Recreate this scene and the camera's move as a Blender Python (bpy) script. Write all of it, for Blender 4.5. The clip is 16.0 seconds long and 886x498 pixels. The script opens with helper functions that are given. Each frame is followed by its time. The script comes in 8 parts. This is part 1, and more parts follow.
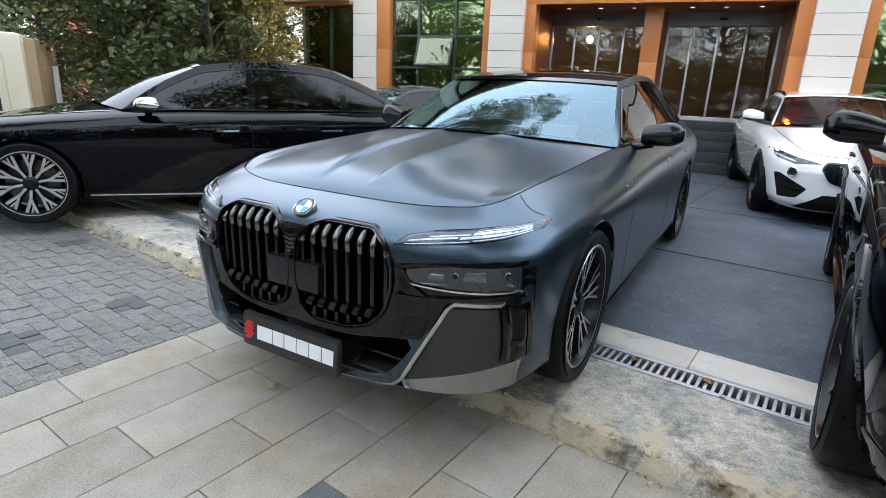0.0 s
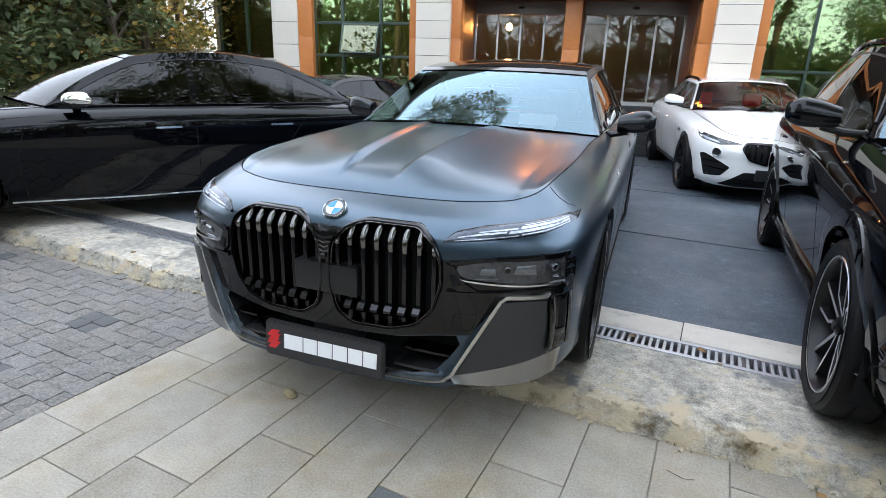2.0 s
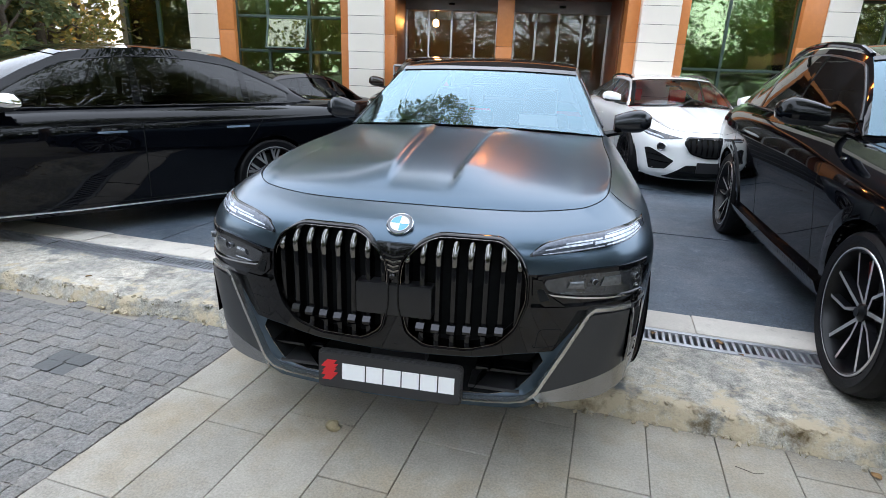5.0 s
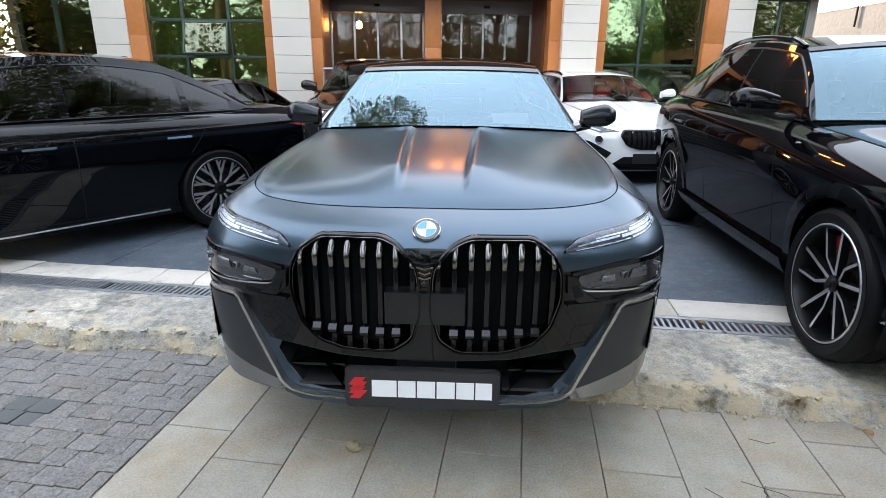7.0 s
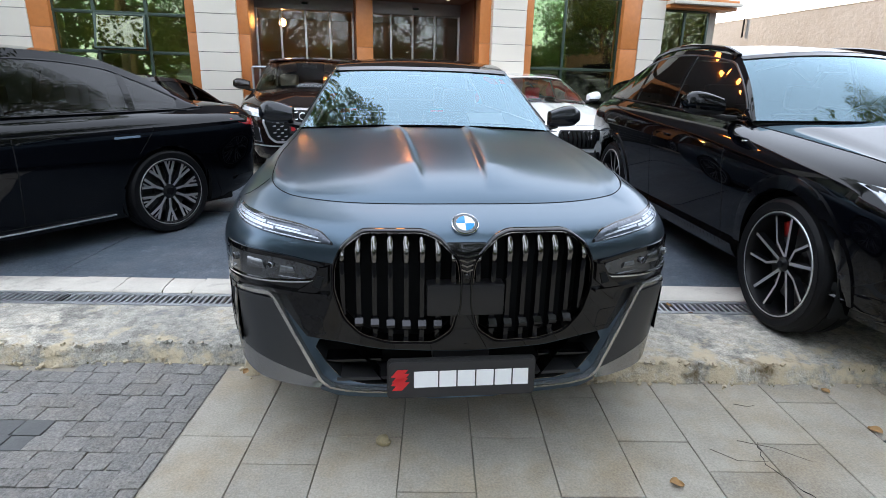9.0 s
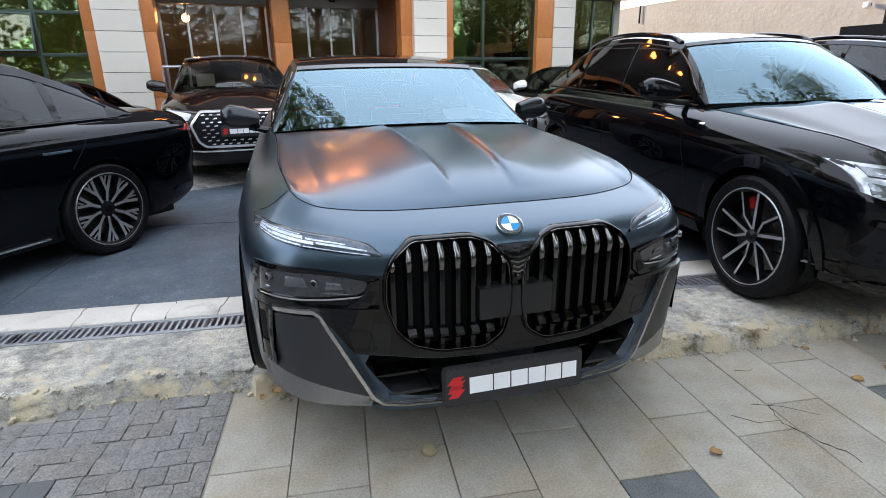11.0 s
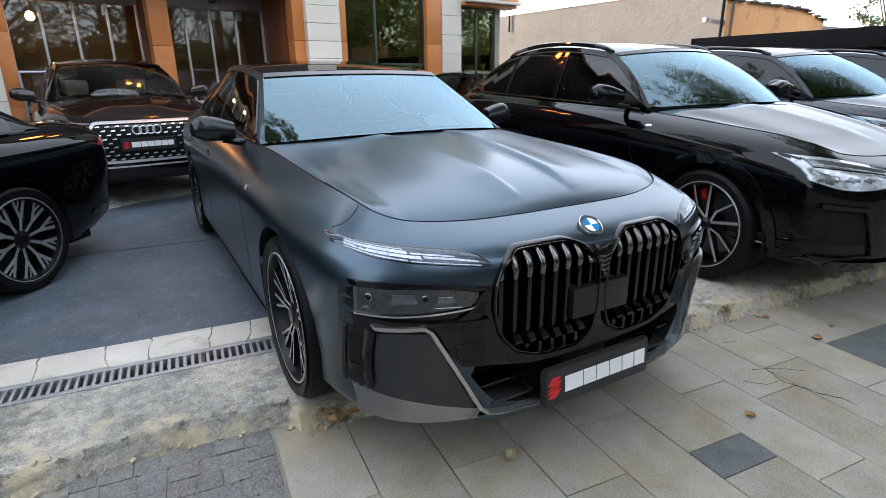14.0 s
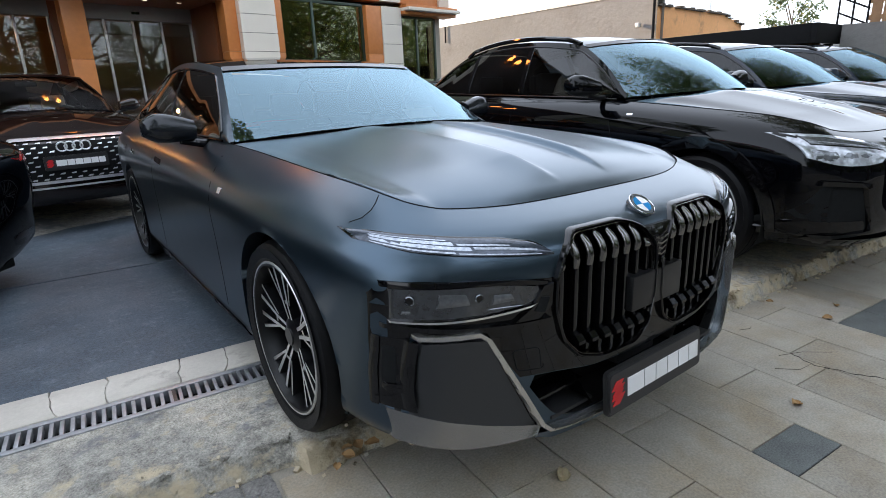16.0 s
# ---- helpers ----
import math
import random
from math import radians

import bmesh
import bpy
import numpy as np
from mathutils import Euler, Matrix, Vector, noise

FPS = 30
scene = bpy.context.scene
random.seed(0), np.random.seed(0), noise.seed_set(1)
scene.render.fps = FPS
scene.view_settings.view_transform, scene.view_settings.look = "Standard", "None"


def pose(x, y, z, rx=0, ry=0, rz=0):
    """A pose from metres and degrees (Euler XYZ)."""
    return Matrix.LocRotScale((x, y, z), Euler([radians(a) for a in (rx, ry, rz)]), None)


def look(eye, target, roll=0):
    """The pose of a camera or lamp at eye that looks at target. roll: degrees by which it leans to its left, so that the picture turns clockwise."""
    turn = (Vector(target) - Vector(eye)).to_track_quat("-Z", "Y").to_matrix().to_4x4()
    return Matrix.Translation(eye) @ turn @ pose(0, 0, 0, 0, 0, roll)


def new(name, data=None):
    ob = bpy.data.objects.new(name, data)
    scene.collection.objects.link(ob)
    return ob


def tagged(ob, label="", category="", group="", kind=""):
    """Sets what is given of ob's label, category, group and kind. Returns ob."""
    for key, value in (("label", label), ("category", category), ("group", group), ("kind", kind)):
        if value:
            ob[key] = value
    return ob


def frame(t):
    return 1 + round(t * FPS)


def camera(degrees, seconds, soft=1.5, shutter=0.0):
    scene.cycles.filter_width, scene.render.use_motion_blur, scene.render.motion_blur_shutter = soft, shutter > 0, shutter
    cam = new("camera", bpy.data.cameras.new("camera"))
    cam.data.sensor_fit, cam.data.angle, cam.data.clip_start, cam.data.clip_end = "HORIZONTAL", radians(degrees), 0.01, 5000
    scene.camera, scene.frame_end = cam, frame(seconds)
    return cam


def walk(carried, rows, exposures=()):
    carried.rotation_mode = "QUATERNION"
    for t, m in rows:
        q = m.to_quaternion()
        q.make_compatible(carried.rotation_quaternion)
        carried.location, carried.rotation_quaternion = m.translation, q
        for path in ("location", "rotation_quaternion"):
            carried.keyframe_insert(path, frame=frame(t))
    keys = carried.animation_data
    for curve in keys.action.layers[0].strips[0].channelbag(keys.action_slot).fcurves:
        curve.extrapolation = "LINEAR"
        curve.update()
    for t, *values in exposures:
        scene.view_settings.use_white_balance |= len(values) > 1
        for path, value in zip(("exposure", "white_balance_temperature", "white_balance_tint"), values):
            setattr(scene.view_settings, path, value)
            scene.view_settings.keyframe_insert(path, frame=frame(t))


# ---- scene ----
cam = camera(78.2, 16.0, soft=0.9)
PATH = [
    (0, (1.525, -1.512, 1.435), (0.613, 0.173, 0.864), 2.5),
    (0.5, (1.433, -1.552, 1.458), (0.621, 0.185, 0.888), 2.2),
    (1, (1.337, -1.559, 1.441), (0.577, 0.199, 0.865), 2.6),
    (1.5, (1.203, -1.617, 1.45), (0.508, 0.161, 0.854), 2.5),
    (2, (1.083, -1.707, 1.449), (0.463, 0.096, 0.846), 2.0),
    (2.5, (0.992, -1.74, 1.455), (0.428, 0.082, 0.852), 1.7),
    (3, (0.875, -1.715, 1.452), (0.381, 0.129, 0.853), 2.1),
    (3.2, (0.832, -1.675, 1.462), (0.36, 0.169, 0.847), 1.6),
    (5.3, (0.428, -1.752, 1.458), (0.156, 0.137, 0.857), 2.1),
    (5.5, (0.402, -1.769, 1.441), (0.159, 0.13, 0.86), 2.0),
    (6, (0.332, -1.762, 1.44), (0.141, 0.142, 0.859), 1.7),
    (6.5, (0.212, -1.72, 1.436), (0.095, 0.19, 0.853), 1.1),
    (7, (0.106, -1.703, 1.444), (0.067, 0.206, 0.847), 0.5),
    (7.5, (-0.004, -1.732, 1.456), (0.033, 0.175, 0.853), 0.9),
    (8, (-0.139, -1.786, 1.451), (-0.03, 0.12, 0.855), 0.3),
    (8.5, (-0.231, -1.807, 1.453), (-0.044, 0.093, 0.857), 0.9),
    (9, (-0.328, -1.763, 1.437), (-0.062, 0.13, 0.847), 1.3),
    (9.5, (-0.419, -1.687, 1.445), (-0.031, 0.183, 0.854), 0.1),
    (9.7, (-0.458, -1.682, 1.457), (-0.055, 0.184, 0.862), -0.6),
    (11.8, (-0.98, -1.523, 1.466), (-0.294, 0.254, 0.855), 0.4),
    (12, (-1.028, -1.495, 1.442), (-0.311, 0.277, 0.858), 0.4),
    (12.5, (-1.118, -1.424, 1.46), (-0.313, 0.309, 0.87), 0.2),
    (13, (-1.22, -1.36, 1.466), (-0.377, 0.352, 0.863), 0.3),
    (13.5, (-1.365, -1.307, 1.48), (-0.432, 0.357, 0.877), -0.4),
    (14, (-1.484, -1.285, 1.487), (-0.489, 0.339, 0.881), -0.7),
    (14.5, (-1.564, -1.24, 1.472), (-0.525, 0.36, 0.867), -0.1),
    (15, (-1.593, -1.091, 1.443), (-0.509, 0.475, 0.835), -0.6),
    (15.5, (-1.58, -0.951, 1.391), (-0.452, 0.586, 0.787), -1.8),
    (16, (-1.597, -0.88, 1.338), (-0.413, 0.631, 0.779), -2.4),
]
walk(cam, [(t, look(eye, target, roll)) for t, eye, target, roll in PATH], [(0, 2.45), (2, 2.58), (3, 2.57), (7, 2.54), (9.5, 2.38), (13, 2.27), (14.5, 2.0), (16, 1.87)])

# ---- light ----
world = bpy.data.worlds.new("evening_sky")
scene.world = world
world.use_nodes = True
wn, wl = world.node_tree.nodes, world.node_tree.links.new
sky = wn.new("ShaderNodeTexSky")
sky.sky_type = "NISHITA"
sky.sun_disc = False
sky.sun_elevation = radians(14)
sky.sun_rotation = radians(-20)
sky.altitude = 100
sky.air_density = 1.0
sky.dust_density = 1.5
sky.ozone_density = 2.0
veil = wn.new("ShaderNodeMix")  # thin even cloud over the blue
veil.data_type = "RGBA"
veil.inputs["Factor"].default_value = 0.75
veil.inputs["B"].default_value = (5.95, 6.5, 7.45, 1)
wl(sky.outputs["Color"], veil.inputs["A"])
wl(veil.outputs["Result"], wn["Background"].inputs["Color"])
wn["Background"].inputs["Strength"].default_value = 0.12

sun_data = bpy.data.lights.new("sun", "SUN")
sun_data.energy = 2.2
sun_data.angle = radians(1.0)
sun_data.color = (1.0, 0.78, 0.55)
sun = new("sun", sun_data)
sun.matrix_world = look((-7, 19, 5), (0, 0, 0))  # low, behind the building, which shades the yard
scene.view_settings.exposure = 2.3

# ---- materials ----
def surf(name, base, rough, metal=0.0, grain=(0, 0), stain=(0, 0), dirt=None, bump=(0, 0), coat=0.0, coat_rough=0.03, rand=0.0, rough_var=0.0, spec=0.5, world_space=False, island=0.0, dirt2=None):
    """A procedural surface: grain and stain are (scale, amount) of value noise, dirt a second colour that shows in patches."""
    m = bpy.data.materials.new(name)
    m.use_nodes = True
    nt = m.node_tree
    n, link = nt.nodes, nt.links.new
    b = n["Principled BSDF"]
    b.inputs["Roughness"].default_value = rough
    b.inputs["Metallic"].default_value = metal
    b.inputs["Coat Weight"].default_value = coat
    b.inputs["Coat Roughness"].default_value = coat_rough
    b.inputs["Specular IOR Level"].default_value = spec
    if world_space:
        pos = n.new("ShaderNodeNewGeometry").outputs["Position"]
    else:
        pos = n.new("ShaderNodeTexCoord").outputs["Object"]

    def tex(scale, detail=5.0, rgh=0.55):
        t = n.new("ShaderNodeTexNoise")
        t.inputs["Scale"].default_value = scale
        t.inputs["Detail"].default_value = detail
        t.inputs["Roughness"].default_value = rgh
        link(pos, t.inputs["Vector"])
        return t.outputs["Fac"]

    def maths(op, a, c):
        t = n.new("ShaderNodeMath")
        t.operation = op
        for i, v in enumerate((a, c)):
            if isinstance(v, (int, float)):
                t.inputs[i].default_value = v
            else:
                link(v, t.inputs[i])
        return t.outputs[0]

    value = None
    for scale, amount in (grain, stain):
        if amount:
            part_v = maths("MULTIPLY", maths("SUBTRACT", tex(scale), 0.5), amount * 2)
            value = part_v if value is None else maths("ADD", value, part_v)
    if rand:
        info = n.new("ShaderNodeObjectInfo").outputs["Random"]
        part_v = maths("MULTIPLY", maths("SUBTRACT", info, 0.5), rand * 2)
        value = part_v if value is None else maths("ADD", value, part_v)
    if island:
        info = n.new("ShaderNodeNewGeometry").outputs["Random Per Island"]
        part_v = maths("MULTIPLY", maths("SUBTRACT", info, 0.5), island * 2)
        value = part_v if value is None else maths("ADD", value, part_v)
    rgb = n.new("ShaderNodeRGB")
    rgb.outputs[0].default_value = (*base, 1)
    col = rgb.outputs[0]
    for layer in (dirt2, dirt):
        if not layer:
            continue
        colour, scale, low, high = layer
        ramp = n.new("ShaderNodeMapRange")
        ramp.inputs["From Min"].default_value, ramp.inputs["From Max"].default_value = low, high
        link(tex(scale, 8.0, 0.65), ramp.inputs["Value"])
        mix = n.new("ShaderNodeMix")
        mix.data_type = "RGBA"
        link(ramp.outputs[0], mix.inputs["Factor"])
        link(col, mix.inputs["A"])
        mix.inputs["B"].default_value = (*colour, 1)
        col = mix.outputs["Result"]
    if value is not None:
        hsv = n.new("ShaderNodeHueSaturation")
        link(col, hsv.inputs["Color"])
        link(maths("ADD", value, 1.0), hsv.inputs["Value"])
        col = hsv.outputs[0]
    link(col, b.inputs["Base Color"])
    if rough_var:
        link(maths("ADD", maths("MULTIPLY", maths("SUBTRACT", tex(9.0), 0.5), rough_var * 2), rough), b.inputs["Roughness"])
    if bump[1]:
        bm_ = n.new("ShaderNodeBump")
        bm_.inputs["Strength"].default_value = 1.0
        bm_.inputs["Distance"].default_value = bump[1]
        link(tex(bump[0], 6.0, 0.6), bm_.inputs["Height"])
        link(bm_.outputs[0], b.inputs["Normal"])
    return m


def glass(name, tint, rough=0.0, ior=1.5, sheen=(1, 1, 1)):
    """A thin pane: tinted see-through, with a mirror gloss that grows towards grazing view."""
    m = bpy.data.materials.new(name)
    m.use_nodes = True
    nt = m.node_tree
    nt.nodes.clear()
    out = nt.nodes.new("ShaderNodeOutputMaterial")
    clear = nt.nodes.new("ShaderNodeBsdfTransparent")
    clear.inputs["Color"].default_value = (*tint, 1)
    gloss = nt.nodes.new("ShaderNodeBsdfGlossy")
    gloss.inputs["Roughness"].default_value = rough
    gloss.inputs["Color"].default_value = (*sheen, 1)
    fres = nt.nodes.new("ShaderNodeFresnel")
    fres.inputs["IOR"].default_value = ior
    mix = nt.nodes.new("ShaderNodeMixShader")
    nt.links.new(fres.outputs[0], mix.inputs[0])
    nt.links.new(clear.outputs[0], mix.inputs[1])
    nt.links.new(gloss.outputs[0], mix.inputs[2])
    nt.links.new(mix.outputs[0], out.inputs[0])
    return m


def leafy(name, base, other, rough=0.55):
    """Leaves: colour varies from leaf to leaf, with a little light coming through."""
    m = surf(name, base, rough)
    nt = m.node_tree
    b = nt.nodes["Principled BSDF"]
    geo = nt.nodes.new("ShaderNodeNewGeometry")
    ramp = nt.nodes.new("ShaderNodeValToRGB")
    ramp.color_ramp.elements[0].color = (*[c * 0.7 for c in base], 1)
    ramp.color_ramp.elements[1].color = (*other, 1)
    mid = ramp.color_ramp.elements.new(0.8)
    mid.color = (*base, 1)
    nt.links.new(geo.outputs["Random Per Island"], ramp.inputs[0])
    nt.links.new(ramp.outputs[0], b.inputs["Base Color"])
    through_leaf = nt.nodes.new("ShaderNodeBsdfTranslucent")
    nt.links.new(ramp.outputs[0], through_leaf.inputs["Color"])
    mix = nt.nodes.new("ShaderNodeMixShader")
    mix.inputs[0].default_value = 0.4
    nt.links.new(b.outputs[0], mix.inputs[1])
    nt.links.new(through_leaf.outputs[0], mix.inputs[2])
    nt.links.new(mix.outputs[0], nt.nodes["Material Output"].inputs[0])
    return m


def lamp_mat(name, colour, strength):
    m = bpy.data.materials.new(name)
    m.use_nodes = True
    b = m.node_tree.nodes["Principled BSDF"]
    b.inputs["Emission Color"].default_value = (*colour, 1)
    b.inputs["Emission Strength"].default_value = strength
    return m


SATIN = surf("satin_graphite_paint", (0.052, 0.080, 0.109), 0.31, 0.94, stain=(2.5, 0.02), rough_var=0.012, coat=0.45, coat_rough=0.17)
SATIN_DARK = surf("dark_satin_cap", (0.012, 0.014, 0.018), 0.12, 0.2, stain=(3, 0.05))
SATIN_EDGE = surf("satin_silver_trim", (0.50, 0.49, 0.47), 0.26, 0.9, grain=(600, 0.04))
GLOSS = surf("gloss_black", (0.003, 0.003, 0.0036), 0.04, 0.0, stain=(3, 0.2), spec=0.38)
BLACK_PAINT = surf("black_car_paint", (0.0012, 0.0014, 0.0024), 0.02, 0.0, spec=0.27, stain=(3, 0.1))
BLUE_BLACK = surf("blue_black_car_paint", (0.018, 0.024, 0.036), 0.04, 0.0, spec=0.4, stain=(3, 0.1))
BROWN_BLACK = surf("brown_black_car_paint", (0.012, 0.007, 0.006), 0.04, 0.0, spec=0.6, stain=(3, 0.1))
WHITE_PAINT = surf("white_car_paint", (0.86, 0.86, 0.84), 0.18, 0.0, coat=1.0, stain=(2, 0.03))
PLASTIC = surf("black_plastic", (0.014, 0.014, 0.015), 0.5, grain=(500, 0.2), bump=(700, 0.0004))
# near-black base, so that hollows, gaps and seams read as deep shade
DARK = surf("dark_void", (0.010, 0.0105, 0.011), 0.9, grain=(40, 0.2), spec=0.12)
RUBBER = surf("tyre_rubber", (0.006, 0.006, 0.0068), 0.45, spec=0.14, grain=(60, 0.25), stain=(6, 0.25), bump=(300, 0.0006))
CHROME = surf("chrome", (0.75, 0.75, 0.76), 0.08, 1.0, grain=(30, 0.03))
ALLOY = surf("polished_alloy", (0.58, 0.575, 0.565), 0.28, 0.75, grain=(200, 0.06))
RIM_BLACK = surf("black_rim", (0.005, 0.005, 0.006), 0.3, 0.0, spec=0.3, grain=(80, 0.15))
STEEL = surf("brake_steel", (0.13, 0.125, 0.12), 0.4, 1.0, grain=(90, 0.15))
RED = surf("red_caliper", (0.30, 0.012, 0.01), 0.35, grain=(60, 0.1))
LAMP_CLEAR = surf("lamp_crystal", (0.42, 0.46, 0.53), 0.12, 0.6, grain=(90, 0.7), stain=(28, 0.6), bump=(60, 0.004))
LAMP_STREAK = surf("lamp_lens", (0.06, 0.07, 0.09), 0.06, 0.4, grain=(45, 0.9), stain=(140, 0.5), spec=0.5)
LAMP_DARK = surf("lamp_smoked", (0.05, 0.053, 0.058), 0.16, 0.5, coat=0.6, grain=(40, 0.5), stain=(16, 0.4))
LAMP_CELL = surf("lamp_cell_grey", (0.16, 0.168, 0.18), 0.14, 0.7, grain=(70, 0.7))
MASK = surf("gloss_black_mask", (0.003, 0.003, 0.0036), 0.03, 0.0, stain=(3, 0.2), spec=0.36)
FOOT = surf("black_chrome", (0.035, 0.035, 0.037), 0.10, 1.0, grain=(60, 0.1))
# base raised so the bumper corner looks as if it mirrors bright sky
SATIN_SKYLIT = surf("satin_skylit_corner", (0.31, 0.31, 0.31), 0.27, 0.95, stain=(3, 0.05))
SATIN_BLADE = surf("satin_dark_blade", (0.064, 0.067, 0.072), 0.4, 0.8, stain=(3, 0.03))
SILVER = surf("satin_silver", (0.72, 0.73, 0.75), 0.34, 0.7, grain=(40, 0.03))
LAMP_GLASS = surf("lamp_glass", (0.36, 0.38, 0.41), 0.07, 0.4, coat=1.0, grain=(35, 0.8))
LAMP_RED = surf("lamp_red", (0.35, 0.008, 0.01), 0.1, coat=1.0, grain=(50, 0.2))
DARK_PANEL = surf("dark_brown_panel", (0.035, 0.02, 0.014), 0.35, grain=(10, 0.2), stain=(1.5, 0.2))
WHITE_INK = surf("white_vinyl", (0.82, 0.82, 0.82), 0.4, grain=(80, 0.03))
RED_INK = surf("red_vinyl", (0.55, 0.015, 0.02), 0.4, grain=(80, 0.05))
BLUE_ENAMEL = surf("blue_enamel", (0.02, 0.24, 0.55), 0.12, coat=1.0, grain=(60, 0.05))
PLATE_BLACK = surf("plate_black", (0.018, 0.018, 0.02), 0.42, grain=(50, 0.15))
SEAT_DARK = surf("dark_leather", (0.03, 0.028, 0.027), 0.5, grain=(60, 0.2), bump=(250, 0.0006))
SEAT_RED = surf("red_leather", (0.58, 0.035, 0.035), 0.5, grain=(60, 0.2), bump=(250, 0.0006))
SEAT_CREAM = surf("cream_leather", (0.7, 0.62, 0.5), 0.5, grain=(60, 0.1), bump=(250, 0.0006))
# the blue of the mirrored sky is put into this pane's gloss colour
SCREEN = glass("windscreen_glass", (0.5, 0.54, 0.55), ior=2.2, sheen=(0.60, 0.84, 0.97))
SCREEN_CLEAR = glass("clear_windscreen_glass", (0.86, 0.89, 0.88), ior=1.45)
TINT = glass("tinted_car_glass", (0.09, 0.105, 0.105), ior=1.46)

TINT_LIGHT = glass("light_car_glass", (0.5, 0.53, 0.52), ior=1.7)

SLAB = surf("pavement_slab", (0.30, 0.273, 0.232), 0.85, grain=(110, 0.5), stain=(6.0, 0.3), dirt=((0.275, 0.225, 0.16), 2.4, 0.45, 0.68), dirt2=((0.30, 0.272, 0.225), 1.1, 0.44, 0.6), bump=(220, 0.0012), rand=0.15, world_space=True)
SLAB_DARK = surf("dark_slab", (0.105, 0.112, 0.108), 0.85, grain=(150, 0.8), stain=(9, 0.5), bump=(220, 0.001), world_space=True)
SETT = surf("granite_sett", (0.18, 0.173, 0.163), 0.78, grain=(90, 0.9), stain=(24, 0.45), dirt=((0.185, 0.168, 0.146), 3.0, 0.45, 0.7), bump=(46, 0.016), rand=0.09, world_space=True)
SETT_DARK = surf("dark_sett", (0.085, 0.087, 0.086), 0.75, grain=(90, 0.2), bump=(60, 0.003), rand=0.1, world_space=True)
JOINT = surf("sandy_joint", (0.26, 0.235, 0.195), 0.95, grain=(160, 0.3), stain=(5, 0.25), bump=(150, 0.002), world_space=True)


def worn_concrete():
    """Pale crumbling concrete: grey patches, ochre rubble at its front edge, moss, and a dark smear beside the drain."""
    m = surf("broken_concrete", (0.465, 0.43, 0.365), 0.9, grain=(120, 0.9), stain=(22.0, 0.7), dirt=((0.22, 0.21, 0.185), 4.2, 0.54, 0.62), dirt2=((0.31, 0.295, 0.26), 1.6, 0.44, 0.58), bump=(38, 0.015), world_space=True)
    nt = m.node_tree
    n, link = nt.nodes, nt.links.new
    b = n["Principled BSDF"]
    col = b.inputs["Base Color"].links[0].from_socket
    pos = n.new("ShaderNodeNewGeometry").outputs["Position"]

    def node(kind, **values):
        o = n.new(kind)
        for k, v in values.items():
            o.inputs[k].default_value = v
        return o

    def cloud(scale, seed):
        shift = n.new("ShaderNodeVectorMath")
        shift.operation = "ADD"
        shift.inputs[1].default_value = (seed, 0, seed)
        link(pos, shift.inputs[0])
        t = node("ShaderNodeTexNoise", Scale=scale, Detail=8.0, Roughness=0.62)
        link(shift.outputs[0], t.inputs["Vector"])
        return t.outputs["Fac"]

    across = n.new("ShaderNodeVectorMath")  # distance across the strip, from street to drive
    across.operation = "DOT_PRODUCT"
    across.inputs[1].default_value = (math.sin(radians(7)), math.cos(radians(7)), 0)
    link(pos, across.inputs[0])

    def layer(col, colour, scale, seed, low, high, v0, v1, weight):
        """A colour in clouds, more of it towards v1 than at v0."""
        band = n.new("ShaderNodeMapRange")
        band.inputs["From Min"].default_value, band.inputs["From Max"].default_value = v0, v1
        band.inputs["To Max"].default_value = weight
        link(across.outputs["Value"], band.inputs["Value"])
        add = n.new("ShaderNodeMath")
        link(cloud(scale, seed), add.inputs[0])
        link(band.outputs[0], add.inputs[1])
        ramp = n.new("ShaderNodeMapRange")
        ramp.inputs["From Min"].default_value, ramp.inputs["From Max"].default_value = low, high
        link(add.outputs[0], ramp.inputs["Value"])
        mix = n.new("ShaderNodeMix")
        mix.data_type = "RGBA"
        link(ramp.outputs[0], mix.inputs["Factor"])
        link(col, mix.inputs["A"])
        mix.inputs["B"].default_value = (*colour, 1)
        return mix.outputs["Result"]

    col = layer(col, (0.49, 0.41, 0.285), 9.0, 3.0, 0.57, 0.70, 0.95, 0.68, 0.17)
    col = layer(col, (0.115, 0.08, 0.035), 5.5, 8.0, 0.70, 0.84, 0.90, 0.66, 0.17)
    col = layer(col, (0.17, 0.175, 0.18), 2.6, 15.0, 0.66, 0.74, 1.0, 1.28, 0.15)
    link(col, b.inputs["Base Color"])
    return m


CONCRETE = worn_concrete()
KERB = surf("pale_kerb_concrete", (0.54, 0.50, 0.44), 0.85, grain=(70, 0.12), stain=(5, 0.14), dirt=((0.3, 0.27, 0.23), 6, 0.55, 0.75), bump=(90, 0.002), rand=0.07, world_space=True)
DRIVE = surf("dark_asphalt", (0.064, 0.084, 0.106), 0.6, grain=(60, 0.8), stain=(2.5, 0.5), dirt=((0.125, 0.145, 0.168), 14.0, 0.55, 0.70), dirt2=((0.092, 0.105, 0.122), 2.0, 0.45, 0.65), bump=(120, 0.003), rough_var=0.12, world_space=True)
ROAD = surf("street_asphalt", (0.06, 0.06, 0.06), 0.85, grain=(90, 0.3), stain=(0.7, 0.2), bump=(120, 0.003), world_space=True)
GALV = surf("galvanised_steel", (0.42, 0.43, 0.45), 0.45, 0.8, grain=(40, 0.2), stain=(8, 0.2), dirt=((0.12, 0.09, 0.07), 7, 0.6, 0.75), world_space=True)
STONE = surf("cream_cladding", (0.66, 0.605, 0.52), 0.6, grain=(60, 0.05), stain=(2, 0.06), bump=(140, 0.0008), rand=0.04)
